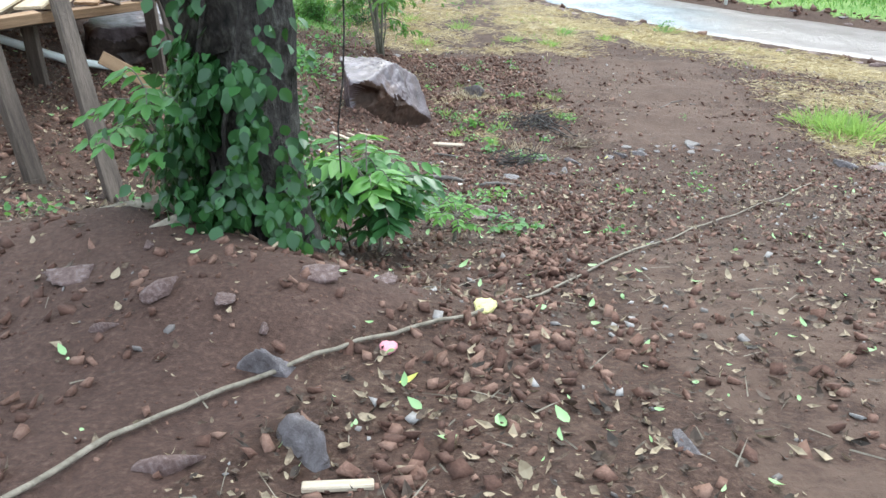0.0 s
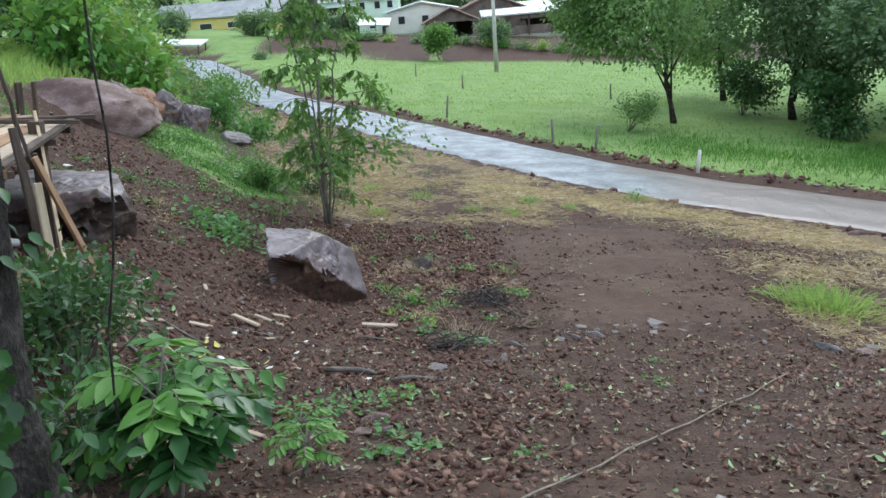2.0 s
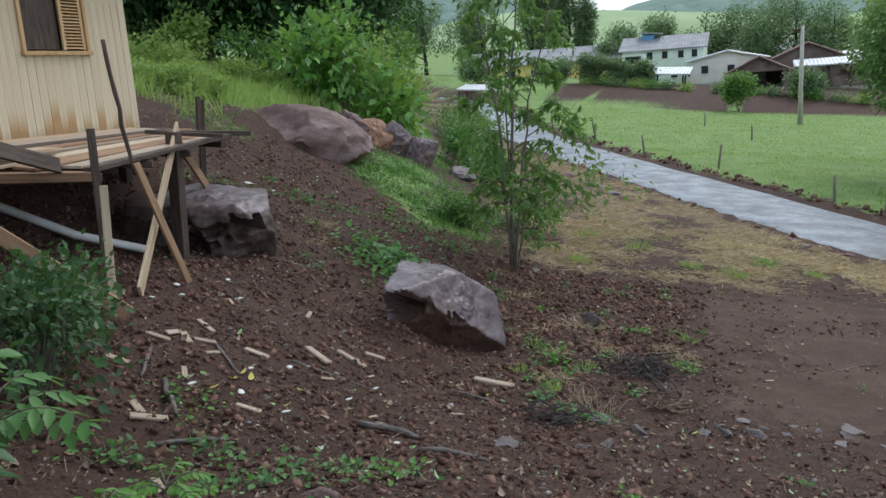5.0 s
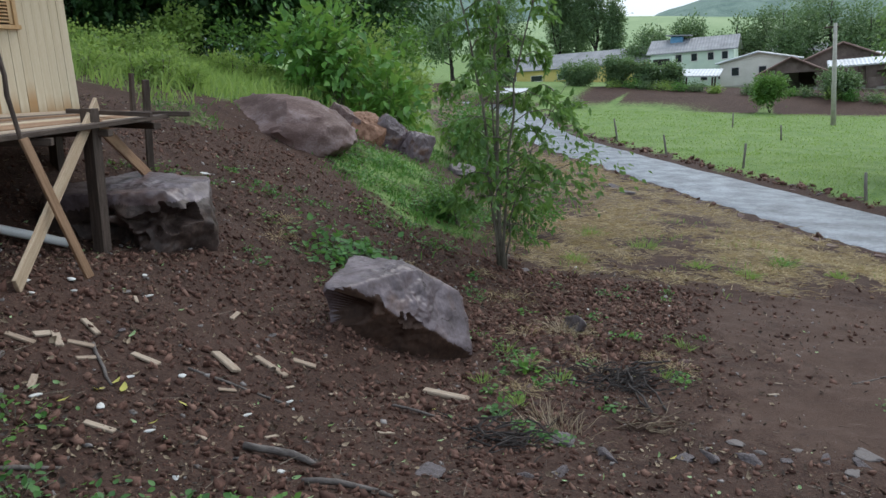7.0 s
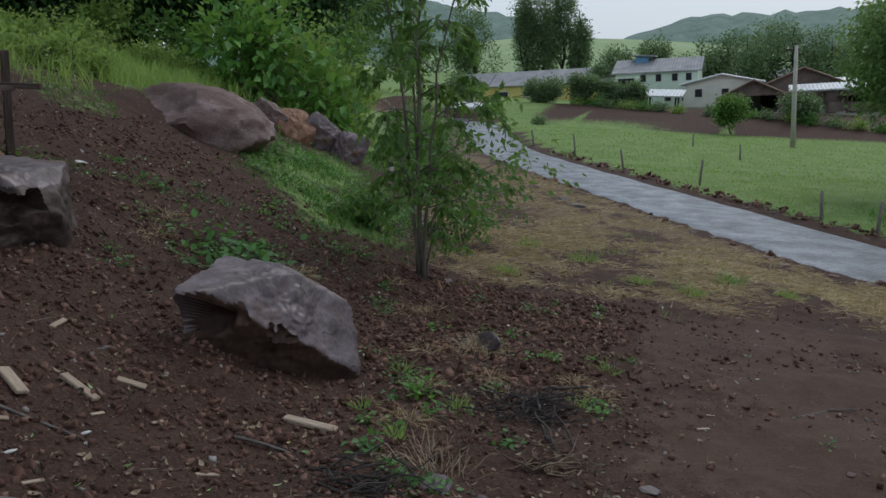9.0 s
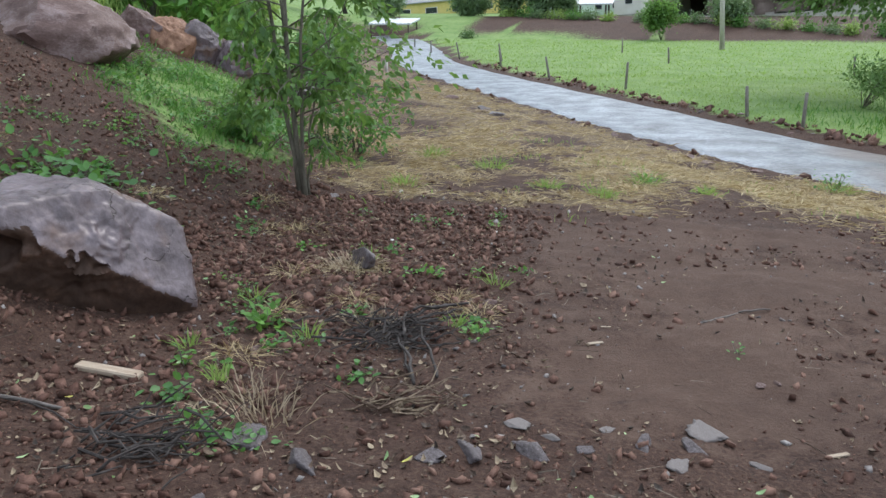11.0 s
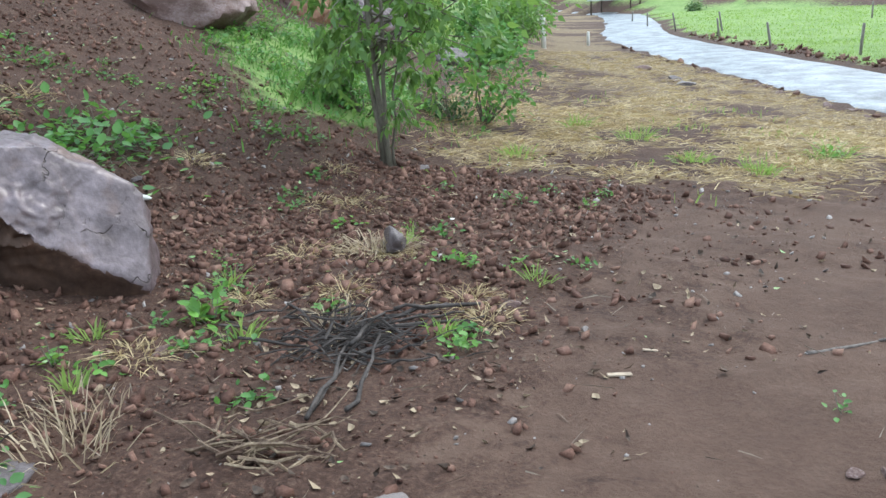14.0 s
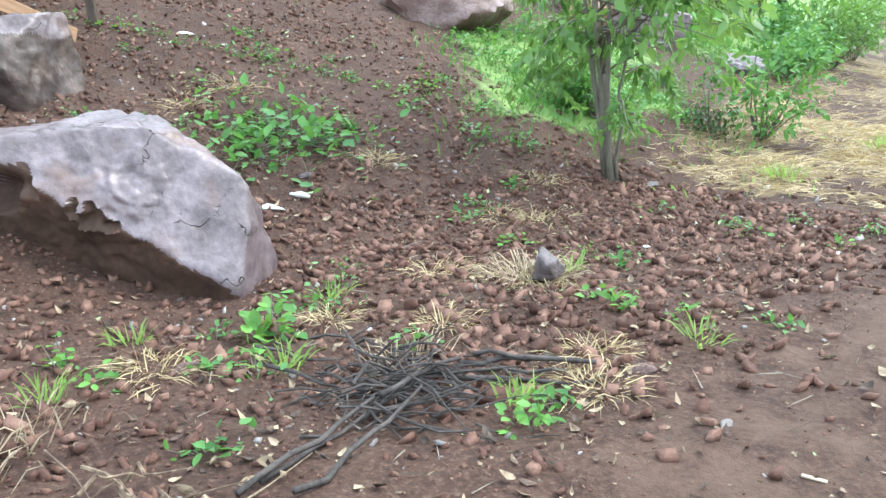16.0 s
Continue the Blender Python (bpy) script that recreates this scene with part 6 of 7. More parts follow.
def chip(x, y, L, turn, label="pale sawn wood offcut on the earth", me=0, w=1.0, tilt=4):
    e = 0.3
    gx, gy = (gz(x + e, y) - gz(x - e, y)) / (2 * e), (gz(x, y + e) - gz(x, y - e)) / (2 * e)
    up = Vector((-gx, -gy, 1)).normalized()
    ax = Vector((math.cos(radians(turn)), math.sin(radians(turn)), 0))
    ax.z = gx * ax.x + gy * ax.y
    ax.normalize()
    m = Matrix((ax, up.cross(ax), up)).transposed().to_4x4()
    m.translation = Vector((x, y, gz(x, y))) + up * (L * 0.045 + 0.004)
    m = m @ pose(0, 0, 0, tilt) @ Matrix.Diagonal((L, L * w, L, 1))
    thing("wood_offcut", label, "wood offcut", m, "wood offcuts", data=CHIP[me])


for x_, y_, L_, a_, k_ in ((-2.14, 9.21, 0.26, -20, 0), (-1.56, 9.17, 0.24, 10, 1), (-1.25, 9.74, 0.34, -22, 1), (-1.09, 10.14, 0.36, -8, 0), (-1.04, 10.6, 0.22, 30, 2), (-0.89, 8.03, 0.2, 20, 1), (-1.17, 7.26, 0.26, 45, 1), (-1.35, 7.35, 0.2, -30, 2), (-1.55, 8.13, 0.24, -50, 0), (0.08, 11.3, 0.46, 2, 0),
                           (-0.45, 6.48, 0.26, -40, 0), (-0.32, 1.88, 0.22, 5, 0), (2.98, 13.04, 0.13, 40, 0), (4.44, 11.71, 0.14, 35, 0), (3.02, 13.4, 0.08, 20, 0), (-1.98, 10.85, 0.24, -70, 0), (-0.9, 9.3, 0.15, 60, 1), (-2.16, 8.57, 0.22, 25, 1), (-2.16, 8.8, 0.2, 80, 2), (-2.05, 8.8, 0.24, -35, 1), (-1.92, 8.9, 0.2, 40, 1), (-0.58, 10.33, 0.12, 85, 0), (-2.41, 10.01, 0.15, -40, 0), (-1.75, 8.8, 0.2, 75, 0), (-2.0, 7.9, 0.2, 15, 2), (-0.3, 9.0, 0.13, 80, 0), (0.15, 9.9, 0.16, 60, 0), (-0.5, 8.5, 0.12, -10, 1), (-0.8, 10.0, 0.12, 90, 0)):
    chip(x_, y_, L_, a_, me=k_)
M_white = surface("white_plaster_bit", (0.48, 0.47, 0.45), (0.7, 0.69, 0.66), 9, 0.6, 0.1, 60)
white_me = [rock_data("rubble_bit", random_planes(400 + k, 8, 0.55, 0.95), 1.0, M_white, 400 + k, 2, 0.04, (1.3, 0.7, 0.4)) for k in range(2)]
for x_, y_, s_ in ((-1.48, 13.55, 0.10), (-1.65, 13.86, 0.11), (-1.14, 8.29, 0.075), (-1.42, 8.84, 0.05), (-0.69, 8.24, 0.05), (-0.6, 9.13, 0.05), (-0.61, 9.69, 0.045), (-1.23, 9.21, 0.06), (-1.4, 8.02, 0.05), (-2.92, 10.68, 0.07), (-2.89, 9.77, 0.08), (-2.75, 9.21, 0.06), (-5.0, 14.3, 0.10), (-4.75, 14.6, 0.07), (-2.45, 10.2, 0.07), (-2.7, 9.6, 0.06), (-3.0, 9.4, 0.06), (-0.5, 9.6, 0.04), (0.2, 8.4, 0.04), (-0.2, 7.9, 0.04), (-0.35, 18.2, 0.06), (0.5, 15.5, 0.04), (1.5, 16.2, 0.04)):
    thing("rubble_bit", "white plaster bit lying on the earth", "rubble", pose(x_, y_, gz(x_, y_) + s_ * 0.12, 8, 10, x_ * 200) @ Matrix.Diagonal((s_ * 0.62, s_ * 0.55, s_ * 0.45, 1)), "white bits", data=white_me[int(s_ * 100) % 2])


def fallen_leaf(x, y, L, colour, label, seed):
    r = np.random.default_rng(seed)
    v, f = leaf_arrays([(0, 0, 0.01)], [(1, 0, 0.15)], [(0, 0.1, 1)], [L * 0.75], [L * 0.17], -0.2, True)
    thing("fallen_leaf", label, "leaf", pose(x, y, gz(x, y) + 0.012, r.uniform(-15, 15), r.uniform(-10, 10), r.uniform(0, 360)), "single fallen leaves", data=mesh_data("fallen_leaf", v, f, colour))


M_yleaf = leafy("yellow_leaf", (0.5, 0.46, 0.08), (0.72, 0.68, 0.2), (0.6, 0.55, 0.1), 0.3)
M_gleaf = leafy("pale_green_leaf", (0.2, 0.36, 0.14), (0.4, 0.55, 0.28), (0.4, 0.55, 0.2), 0.3)
M_pink = surface("faded_pink_plastic", (0.5, 0.16, 0.2), (0.62, 0.26, 0.3), 8, 0.5, 0.2, 60)
M_pale_yellow = surface("crumpled_yellow_petal", (0.6, 0.5, 0.16), (0.78, 0.7, 0.36), 12, 0.6, 0.5, 60)
for i_, (x_, y_, L_, c_) in enumerate(((-0.17, 2.59, 0.11, M_yleaf), (0.91, 3.09, 0.07, M_gleaf), (1.61, 3.22, 0.08, M_gleaf), (1.02, 1.95, 0.1, M_gleaf), (-1.2, 3.45, 0.09, M_gleaf), (-0.45, 3.4, 0.08, M_gleaf), (-1.5, 2.7, 0.09, M_gleaf), (0.2, 2.35, 0.13, M_gleaf), (0.45, 2.3, 0.12, M_gleaf), (0.05, 2.2, 0.12, M_gleaf), (0.75, 3.5, 0.11, M_gleaf), (0.55, 3.75, 0.12, M_gleaf), (0.8, 3.8, 0.1, M_gleaf), (-0.35, 3.75, 0.1, M_gleaf),
                                       (-1.32, 8.52, 0.14, M_yleaf), (-1.22, 8.57, 0.16, M_yleaf), (-1.27, 8.07, 0.13, M_yleaf), (-0.84, 8.8, 0.11, M_yleaf), (-1.88, 9.35, 0.14, M_gleaf), (-1.35, 8.62, 0.12, M_yleaf), (-0.75, 8.3, 0.1, M_yleaf), (0.15, 10.9, 0.08, M_yleaf), (2.25, 10.75, 0.09, M_yleaf), (0.1, 4.6, 0.12, M_gleaf), (1.6, 13.0, 0.07, M_pale_yellow))):
    fallen_leaf(x_, y_, L_, c_, "single fresh fallen leaf on the earth", i_)
for x_, y_, s_, m_, n_, l_ in ((-0.24, 2.84, 0.036, M_pink, "plastic_scrap", "crumpled faded pink plastic scrap"), (0.19, 3.49, 0.055, M_pale_yellow, "blossom", "fallen pale yellow blossom on the litter")):
    thing(n_, l_, "scrap", pose(x_, y_, gz(x_, y_) + s_ * 0.4, 0, 0, 30) @ Matrix.Diagonal((s_ * 0.8, s_ * 0.8, s_ * 0.8, 1)), data=rock_data(n_, random_planes(77, 10, 0.6, 0.95), 1.0, m_, 77, 3, 0.25, (1.2, 0.9, 0.6)))


# ---- brush pile, dry tufts, weeds ----
def brush_pile(x, y, w, d, seed, n=60, bark=None, label="tangle of dark dead twigs on the earth"):
    r = np.random.default_rng(seed)
    root = thing("brush_pile", label, "brush pile", pose(x, y, gz(x, y)))
    for i in range(n):
        a = r.normal(0.55, 0.5)
        c = np.array([r.normal(0, w * 0.28), r.normal(0, d * 0.28), abs(r.normal(0, 0.05)) + 0.015])
        L = r.uniform(0.15, 0.5)
        u = np.array([math.cos(a), math.sin(a), r.normal(0.05, 0.22)])
        p0, p1 = c - u * L / 2, c + u * L / 2
        p0[2], p1[2] = max(0.0, p0[2]), max(0.0, p1[2])
        k = r.uniform(0.004, 0.010)
        part("twig", mesh_data("twig", *tube_arrays(wavy(p0, p1, 5, 0.025, seed * 100 + i), [k, k, k * 0.8, k * 0.6, k * 0.3], 5), bark or M_deadtwig), root)
    return root


M_deadtwig = surface("dead_twig_bark", (0.018, 0.015, 0.014), (0.085, 0.07, 0.064), 12, 0.85, 0.4, 60)
bp_ = brush_pile(1.45, 12.75, 0.85, 0.6, 3, 120)
for k_, (a_, b_, r_) in enumerate((((1.95, 11.85, 0.03), (1.62, 12.6, 0.10), 0.013), ((1.62, 12.6, 0.10), (1.48, 13.1, 0.08), 0.014), ((1.48, 13.1, 0.06), (1.9, 13.55, 0.05), 0.016), ((1.5, 13.0, 0.04), (1.95, 13.48, 0.03), 0.014), ((1.52, 13.15, 0.09), (1.8, 13.6, 0.04), 0.012), ((1.45, 13.05, 0.03), (1.88, 13.4, 0.07), 0.011), ((2.06, 12.0, 0.03), (1.7, 12.7, 0.10), 0.012), ((1.9, 11.95, 0.02), (1.55, 12.75, 0.06), 0.010))):
    za, zb = gz(a_[0], a_[1]) + a_[2], gz(b_[0], b_[1]) + b_[2]
    br = thing("dead_branch", "dark twisted dead branch beside the path", "branch", pose(0, 0, 0), "dead branches", data=mesh_data("dead_branch", *tube_arrays(wavy((a_[0], a_[1], za), (b_[0], b_[1], zb), 7, 0.014, k_), [r_ * (1 - 0.06 * i) for i in range(7)], 8, 0.2, k_), M_deadtwig, True))
brush_pile(1.95, 11.6, 0.55, 0.35, 5, 34, M_litter, "small heap of dry twigs and dead leaves")
brush_pile(1.0, 10.4, 0.6, 0.5, 6, 50, None, "dark tangle of rootlets on the earth")


def tuft(x, y, n, h, spread_r, material, seed, label, name="grass_tuft", flat=1.0, w=0.004, bend=0.5, group="grass tufts"):
    r = np.random.default_rng(seed)
    P = np.zeros((n, 3))
    P[:, :2] = r.normal(0, spread_r * 0.35, (n, 2))
    P[:, 2] = hz(P[:, 0] + x, P[:, 1] + y) - gz(x, y)
    D = np.stack([P[:, 0] / spread_r * 1.4 + r.normal(0, 0.35, n), P[:, 1] / spread_r * 1.4 + r.normal(0, 0.35, n), np.abs(r.normal(0.9, 0.2, n)) * flat], axis=1)
    L = h * r.uniform(0.5, 1.15, n)
    v, f = blade_arrays(P, D, L, np.full(n, w) * r.uniform(0.7, 1.4, n), bend)
    v[:, 2] = np.maximum(v[:, 2], hz(v[:, 0] + x, v[:, 1] + y) - gz(x, y) + 0.004)
    return thing(name, label, "grass", pose(x, y, gz(x, y)), group, data=mesh_data(name, v, f, material))


def weed(x, y, w, h, seed, n=40, leaf=0.05, material=None, label="small leafy green weed on bare earth"):
    r = np.random.default_rng(seed)
    P = np.stack([r.normal(0, w * 0.25, n), r.normal(0, w * 0.25, n), np.zeros(n)], axis=1)
    P[:, 2] = hz(P[:, 0] + x, P[:, 1] + y) - gz(x, y) + np.abs(r.normal(0.3, 0.35, n)) * h
    D = np.stack([P[:, 0] / w + r.normal(0, 0.5, n), P[:, 1] / w + r.normal(0, 0.5, n), r.normal(0.1, 0.3, n)], axis=1)
    N = np.array([0, 0, 1.0]) + r.normal(0, 0.3, (n, 3))
    L = leaf * r.uniform(0.6, 1.3, n)
    lv, lf = leaf_arrays(P, D, N, L, L * 0.36, 0.15, True)
    root = thing("weed", label, "weed", pose(x, y, gz(x, y)), "weeds")
    part("foliage", mesh_data("foliage", lv, lf, material or M_herb), root)
    st = joined([tube_arrays([(P[i, 0] * 0.3, P[i, 1] * 0.3, -0.02), tuple(P[i])], [0.004, 0.002], 4) for i in range(0, n, 4)])
    part("stalk", mesh_data("stalk", *st, M_stem), root)


BANK_WEEDS = [(-2.2 - 3.4 * ((k * 0.618) % 1), 12.9 + 5.2 * ((k * 0.381) % 1), 0.22 + 0.05 * (k % 4), 0.1, 18 + 6 * (k % 3), 0.045) for k in range(26)]
weed(-2.6, 14.3, 1.5, 0.28, 1, 330, 0.10, None, "broad patch of leafy green herbs on the bank")
for i_ in range(26):
    x_, y_ = -4.0 + 1.9 * math.sin(i_ * 2.39 + 0.4) * (0.4 + 0.02 * i_), 19.2 + 1.9 * math.cos(i_ * 2.39) * (0.4 + 0.02 * i_)
    weed(x_, y_ - 0.5 * (x_ + 4.0), 0.35 + 0.2 * (i_ % 3), 0.18 + 0.05 * (i_ % 4), 900 + i_, 46, 0.075, M_herb if i_ % 3 else M_young, "bright leafy weed in the bank's grass patch")
weed(-2.35, 13.75, 0.9, 0.2, 2, 120, 0.09, None, "broad patch of leafy green herbs on the bank")
for i_, (x_, y_, w_, h_, n_, l_) in enumerate(((0.7, 11.15, 0.28, 0.16, 40, 0.06), (0.52, 12.6, 0.34, 0.18, 42, 0.085), (1.16, 10.67, 0.45, 0.10, 60, 0.055), (0.95, 10.85, 0.3, 0.10, 36, 0.05), (1.39, 10.72, 0.3, 0.10, 36, 0.05), (0.62, 11.74, 0.25, 0.06, 24, 0.045), (0.3, 12.4, 0.25, 0.08, 26, 0.04), (0.15, 12.9, 0.25, 0.1, 30, 0.04), (0.75, 12.2, 0.2, 0.1, 30, 0.045), (2.1, 12.97, 0.25, 0.12, 36, 0.05), (2.0, 13.2, 0.2, 0.1, 30, 0.05),
                                                (2.1, 14.6, 0.18, 0.06, 18, 0.05), (-4.41, 14.94, 0.3, 0.15, 36, 0.06), (-3.58, 16.7, 0.35, 0.15, 40, 0.06), (-2.33, 16.28, 0.45, 0.2, 60, 0.06), (-5.03, 15.0, 0.35, 0.1, 36, 0.06), (-2.1, 16.6, 0.4, 0.2, 50, 0.06), (2.95, 20.27, 0.5, 0.2, 60, 0.06), (6.1, 23.0, 0.6, 0.35, 90, 0.07), (4.0, 13.1, 0.12, 0.08, 16, 0.03),
                                                (0.03, 7.14, 0.6, 0.1, 90, 0.045), (0.52, 7.62, 0.6, 0.1, 90, 0.045), (-0.5, 7.1, 0.5, 0.14, 70, 0.05), (0.51, 6.5, 0.4, 0.1, 60, 0.05), (0.2, 7.5, 0.4, 0.08, 50, 0.045), (-1.2, 7.7, 0.5, 0.12, 60, 0.05), (-0.1, 6.7, 0.5, 0.1, 60, 0.045), (-0.9, 6.6, 0.6, 0.15, 80, 0.05), (1.4, 6.0, 0.25, 0.08, 26, 0.04), (2.0, 8.2, 0.3, 0.08, 30, 0.04), (3.2, 9.6, 0.4, 0.08, 30, 0.04), (0.5, 5.9, 0.3, 0.08, 40, 0.05), (0.75, 6.3, 0.3, 0.08, 40, 0.05), (3.0, 8.7, 0.3, 0.1, 26, 0.04), (-2.2, 5.3, 0.5, 0.12, 50, 0.05), (-2.6, 4.9, 0.5, 0.12, 50, 0.05), (-3.0, 15.9, 0.4, 0.2, 40, 0.06), *BANK_WEEDS)):
    weed(x_, y_, w_, h_, 10 + i_, n_, l_, M_young if i_ % 4 == 1 else M_herb)
r_ = np.random.default_rng(133)
for i_ in range(44):
    x_, y_ = float(r_.uniform(-4.6, 1.9)), float(r_.uniform(11.6, 17.0))
    if on_path(x_, y_) > 0.2 or (-1.9 < x_ < 0.1 and 11.2 < y_ < 13.3):
        continue
    weed(x_, y_, float(r_.uniform(0.12, 0.34)), float(r_.uniform(0.05, 0.14)), 1200 + i_, int(r_.integers(14, 36)), float(r_.uniform(0.03, 0.055)), M_young if i_ % 3 == 0 else M_herb)
bush("small round dark green shrub on the bank", -2.75, 18.2, 0.95, 0.95, M_crown, 301, 60, 12, 0.07)
bush("small dark shrub at the bank's foot", -2.0, 19.6, 0.75, 0.6, M_ivy, 302, 36, 12, 0.06)
M_dry = leafy("bleached_dry_grass", (0.28, 0.21, 0.14), (0.50, 0.41, 0.29), (0.4, 0.32, 0.2), 0.25, rough=0.7)
tuft(1.27, 11.1, 80, 0.26, 0.45, M_dry, 1, "bleached dry grass tuft beside the path")
tuft(1.05, 11.35, 50, 0.2, 0.35, M_dry, 2, "bleached dry grass tuft beside the path")
tuft(1.25, 12.95, 60, 0.2, 0.3, M_dry, 9, "dry grass tuft among dead twigs")
for i_, (x_, y_, s_) in enumerate(((0.42, 14.3, 0.42), (0.05, 14.0, 0.4), (0.72, 14.35, 0.3), (1.7, 13.75, 0.3), (2.0, 13.45, 0.3), (-0.6, 15.5, 0.5), (-0.9, 15.3, 0.4), (0.9, 13.4, 0.3), (0.4, 13.0, 0.3), (-3.3, 13.6, 0.4), (-3.6, 14.2, 0.4), (-1.4, 16.2, 0.4), (-2.1, 14.9, 0.3), (0.6, 12.0, 0.35))):
    tuft(x_, y_, 110, 0.19, s_ * 0.75, M_straw, 20 + i_, "flattened dry straw clump on the earth", "straw_clump", 0.22, 0.003, 0.6, "straw clumps")
r_ = np.random.default_rng(88)
k_ = 0
while k_ < 46:
    x_, y_ = float(r_.uniform(-1.6, 8.5)), float(r_.uniform(12.0, 26.0))
    if straw_amount(x_, y_) < 0.55:
        continue
    tuft(x_, y_, 90, 0.24, 0.34 + 0.2 * float(r_.uniform()), M_straw, 400 + k_, "loose heap of golden cut straw", "straw_clump", 0.3, 0.005, 0.6, "straw heaps")
    k_ += 1
tuft(0.45, 14.42, 170, 0.34, 0.3, M_dry, 95, "dry straw drooping over the dark rock", "straw_clump", 0.5, 0.004, 0.9, "straw clumps")
for k_, (x_, y_, s_) in enumerate(((2.95, 20.3, 0.3), (2.45, 18.9, 0.25), (1.6, 19.2, 0.2), (-0.4, 18.6, 0.25), (0.4, 20.6, 0.3), (3.9, 19.8, 0.2), (-0.9, 21.5, 0.3), (6.15, 22.9, 0.35))):
    tuft(x_, y_, 70, s_, s_ * 1.2, M_grass, 450 + k_, "fresh green grass tuft among straw", w=0.007)
tuft(6.45, 12.4, 330, 0.5, 0.75, M_grass, 60, "fresh bright green grass clump in straw", w=0.009)
tuft(6.15, 12.9, 160, 0.4, 0.6, M_grass, 61, "fresh bright green grass clump in straw", w=0.008)
for i_, (x_, y_) in enumerate(((0.5, 14.75), (0.75, 11.5), (0.2, 12.0), (0.9, 12.5), (1.9, 13.1), (0.05, 13.2), (1.95, 14.2))):
    tuft(x_, y_, 26, 0.18, 0.14, M_grass, 70 + i_, "sparse green grass blades on bare earth", w=0.006)


# ---- scattered stuff: clods, litter, straw, grass ----
def scatter(n, x0, x1, y0, y1, density, seed):
    r = np.random.default_rng(seed)
    x, y = r.uniform(x0, x1, n), r.uniform(y0, y1, n)
    d = np.array([density(a, b) for a, b in zip(x, y)])
    k = r.uniform(0, 1, n) < d
    return x[k], y[k], r


CORNERS = np.array([(i, j, k) for i in (-0.7, 0.7) for j in (-0.7, 0.7) for k in (-0.8, 0.8)])
SIDES = [[0, 1, 3], [0, 3, 2], [4, 6, 7], [4, 7, 5], [0, 4, 5], [0, 5, 1], [2, 3, 7], [2, 7, 6], [0, 2, 6], [0, 6, 4], [1, 5, 7], [1, 7, 3]]


def lump_arrays(x, y, s, r, flat=0.45, sink=0.2):
    """Many small angular lumps at once, each a crooked many-cornered block."""
    n = len(x)
    base = CORNERS[None] * (1 + r.uniform(-0.55, 0.35, (n, 8, 3)))
    a = r.uniform(0, 6.28, n)
    ca, sa = np.cos(a)[:, None], np.sin(a)[:, None]
    sc = s[:, None]
    str_ = r.uniform(0.78, 1.3, (n, 1))
    bx, by, bz = base[..., 0] * sc * str_, base[..., 1] * sc / str_, base[..., 2] * sc * flat
    bz = bz + bx * r.normal(0, 0.45, (n, 1)) + by * r.normal(0, 0.45, (n, 1))
    v = np.stack([x[:, None] + bx * ca - by * sa, y[:, None] + bx * sa + by * ca, hz(x, y)[:, None] + bz + sc * (flat - sink) * 0.5], axis=-1).reshape(-1, 3)
    o = (np.arange(n) * 8)[:, None, None]
    f = (o + np.array(SIDES)[None]).reshape(-1, 3)
    return v, f


def stuff(name, label, v, f, material):
    return thing(name, label, name.replace("_", " "), kind="stuff", data=mesh_data(name, v, f, material))


def clod_density(x, y):
    d = road_dist(x, y)[0]
    k = 0.85 * max(0.0, 1 - 1.05 * on_path(x, y)) * (1 - 0.5 * mound(x, y))
    k *= 0.35 + 0.65 * sstep(-0.25, 0.25, noise.noise((x * 0.8, y * 0.8, 7)))
    if y > 17.2:
        k *= 0.4
    k *= sstep(-3, -0.5, y) * sstep(10, 7.5, x) * sstep(-8, -6, x)
    return k if d > 0.2 else 0.0


x_, y_, r_ = scatter(100000, -6.5, 8, -0.5, 19, clod_density, 1)
v_, f_ = lump_arrays(x_, y_, 0.006 + 0.034 * r_.uniform(0, 1, len(x_)) ** 5, r_, 0.6)
stuff("soil_clods", "small red-brown clods and stones strewn over the earth", v_, f_, M_soil_clod)
x_, y_, r_ = scatter(15000, -8, 10, -3, 18.5, lambda x, y: 0.45 * (1 - 0.7 * on_path(x, y)) * (1 - 0.8 * mound(x, y)), 2)
v_, f_ = lump_arrays(x_, y_, 0.006 + 0.026 * r_.uniform(0, 1, len(x_)) ** 4, r_, 0.45)
stuff("gravel", "scattered pale grey pebbles on the earth", v_, f_, M_pebble)
# coarse crumbled earth over the bank
x_, y_, r_ = scatter(30000, -6.5, 1.9, 6.5, 17.5, lambda x, y: (1 - on_path(x, y)) * sstep(2.0, 1.2, x) * (1 - 0.7 * sstep(-1.8, -3.0, x) * sstep(10.5, 12, y)) * (0.35 + 0.65 * sstep(-0.2, 0.25, noise.noise((x * 1.3, y * 1.3, 17)))), 15)
v_, f_ = lump_arrays(x_, y_, 0.007 + 0.038 * r_.uniform(0, 1, len(x_)) ** 6, r_, 0.65)
stuff("earth_crumbs", "coarse dark red earth crumbs over the bank", v_, f_, M_soil_clod)
# turned-up earth along the lane's far verge
x_, y_, r_ = scatter(26000, -12, 20, 18, 52, lambda x, y: (lambda q: sstep(0.0, 0.25, q) * sstep(1.1, 0.6, q) * (0.4 + 0.6 * sstep(-0.2, 0.2, noise.noise((x * 0.8, y * 0.8, 3)))))(-road_dist(x, y)[0] - ROAD_W), 16)
v_, f_ = lump_arrays(x_, y_, 0.03 + 0.11 * r_.uniform(0, 1, len(x_)) ** 3, r_, 0.6)
stuff("verge_clods", "dark turned-up earth clods along the lane's verge", v_, f_, M_soil_clod)
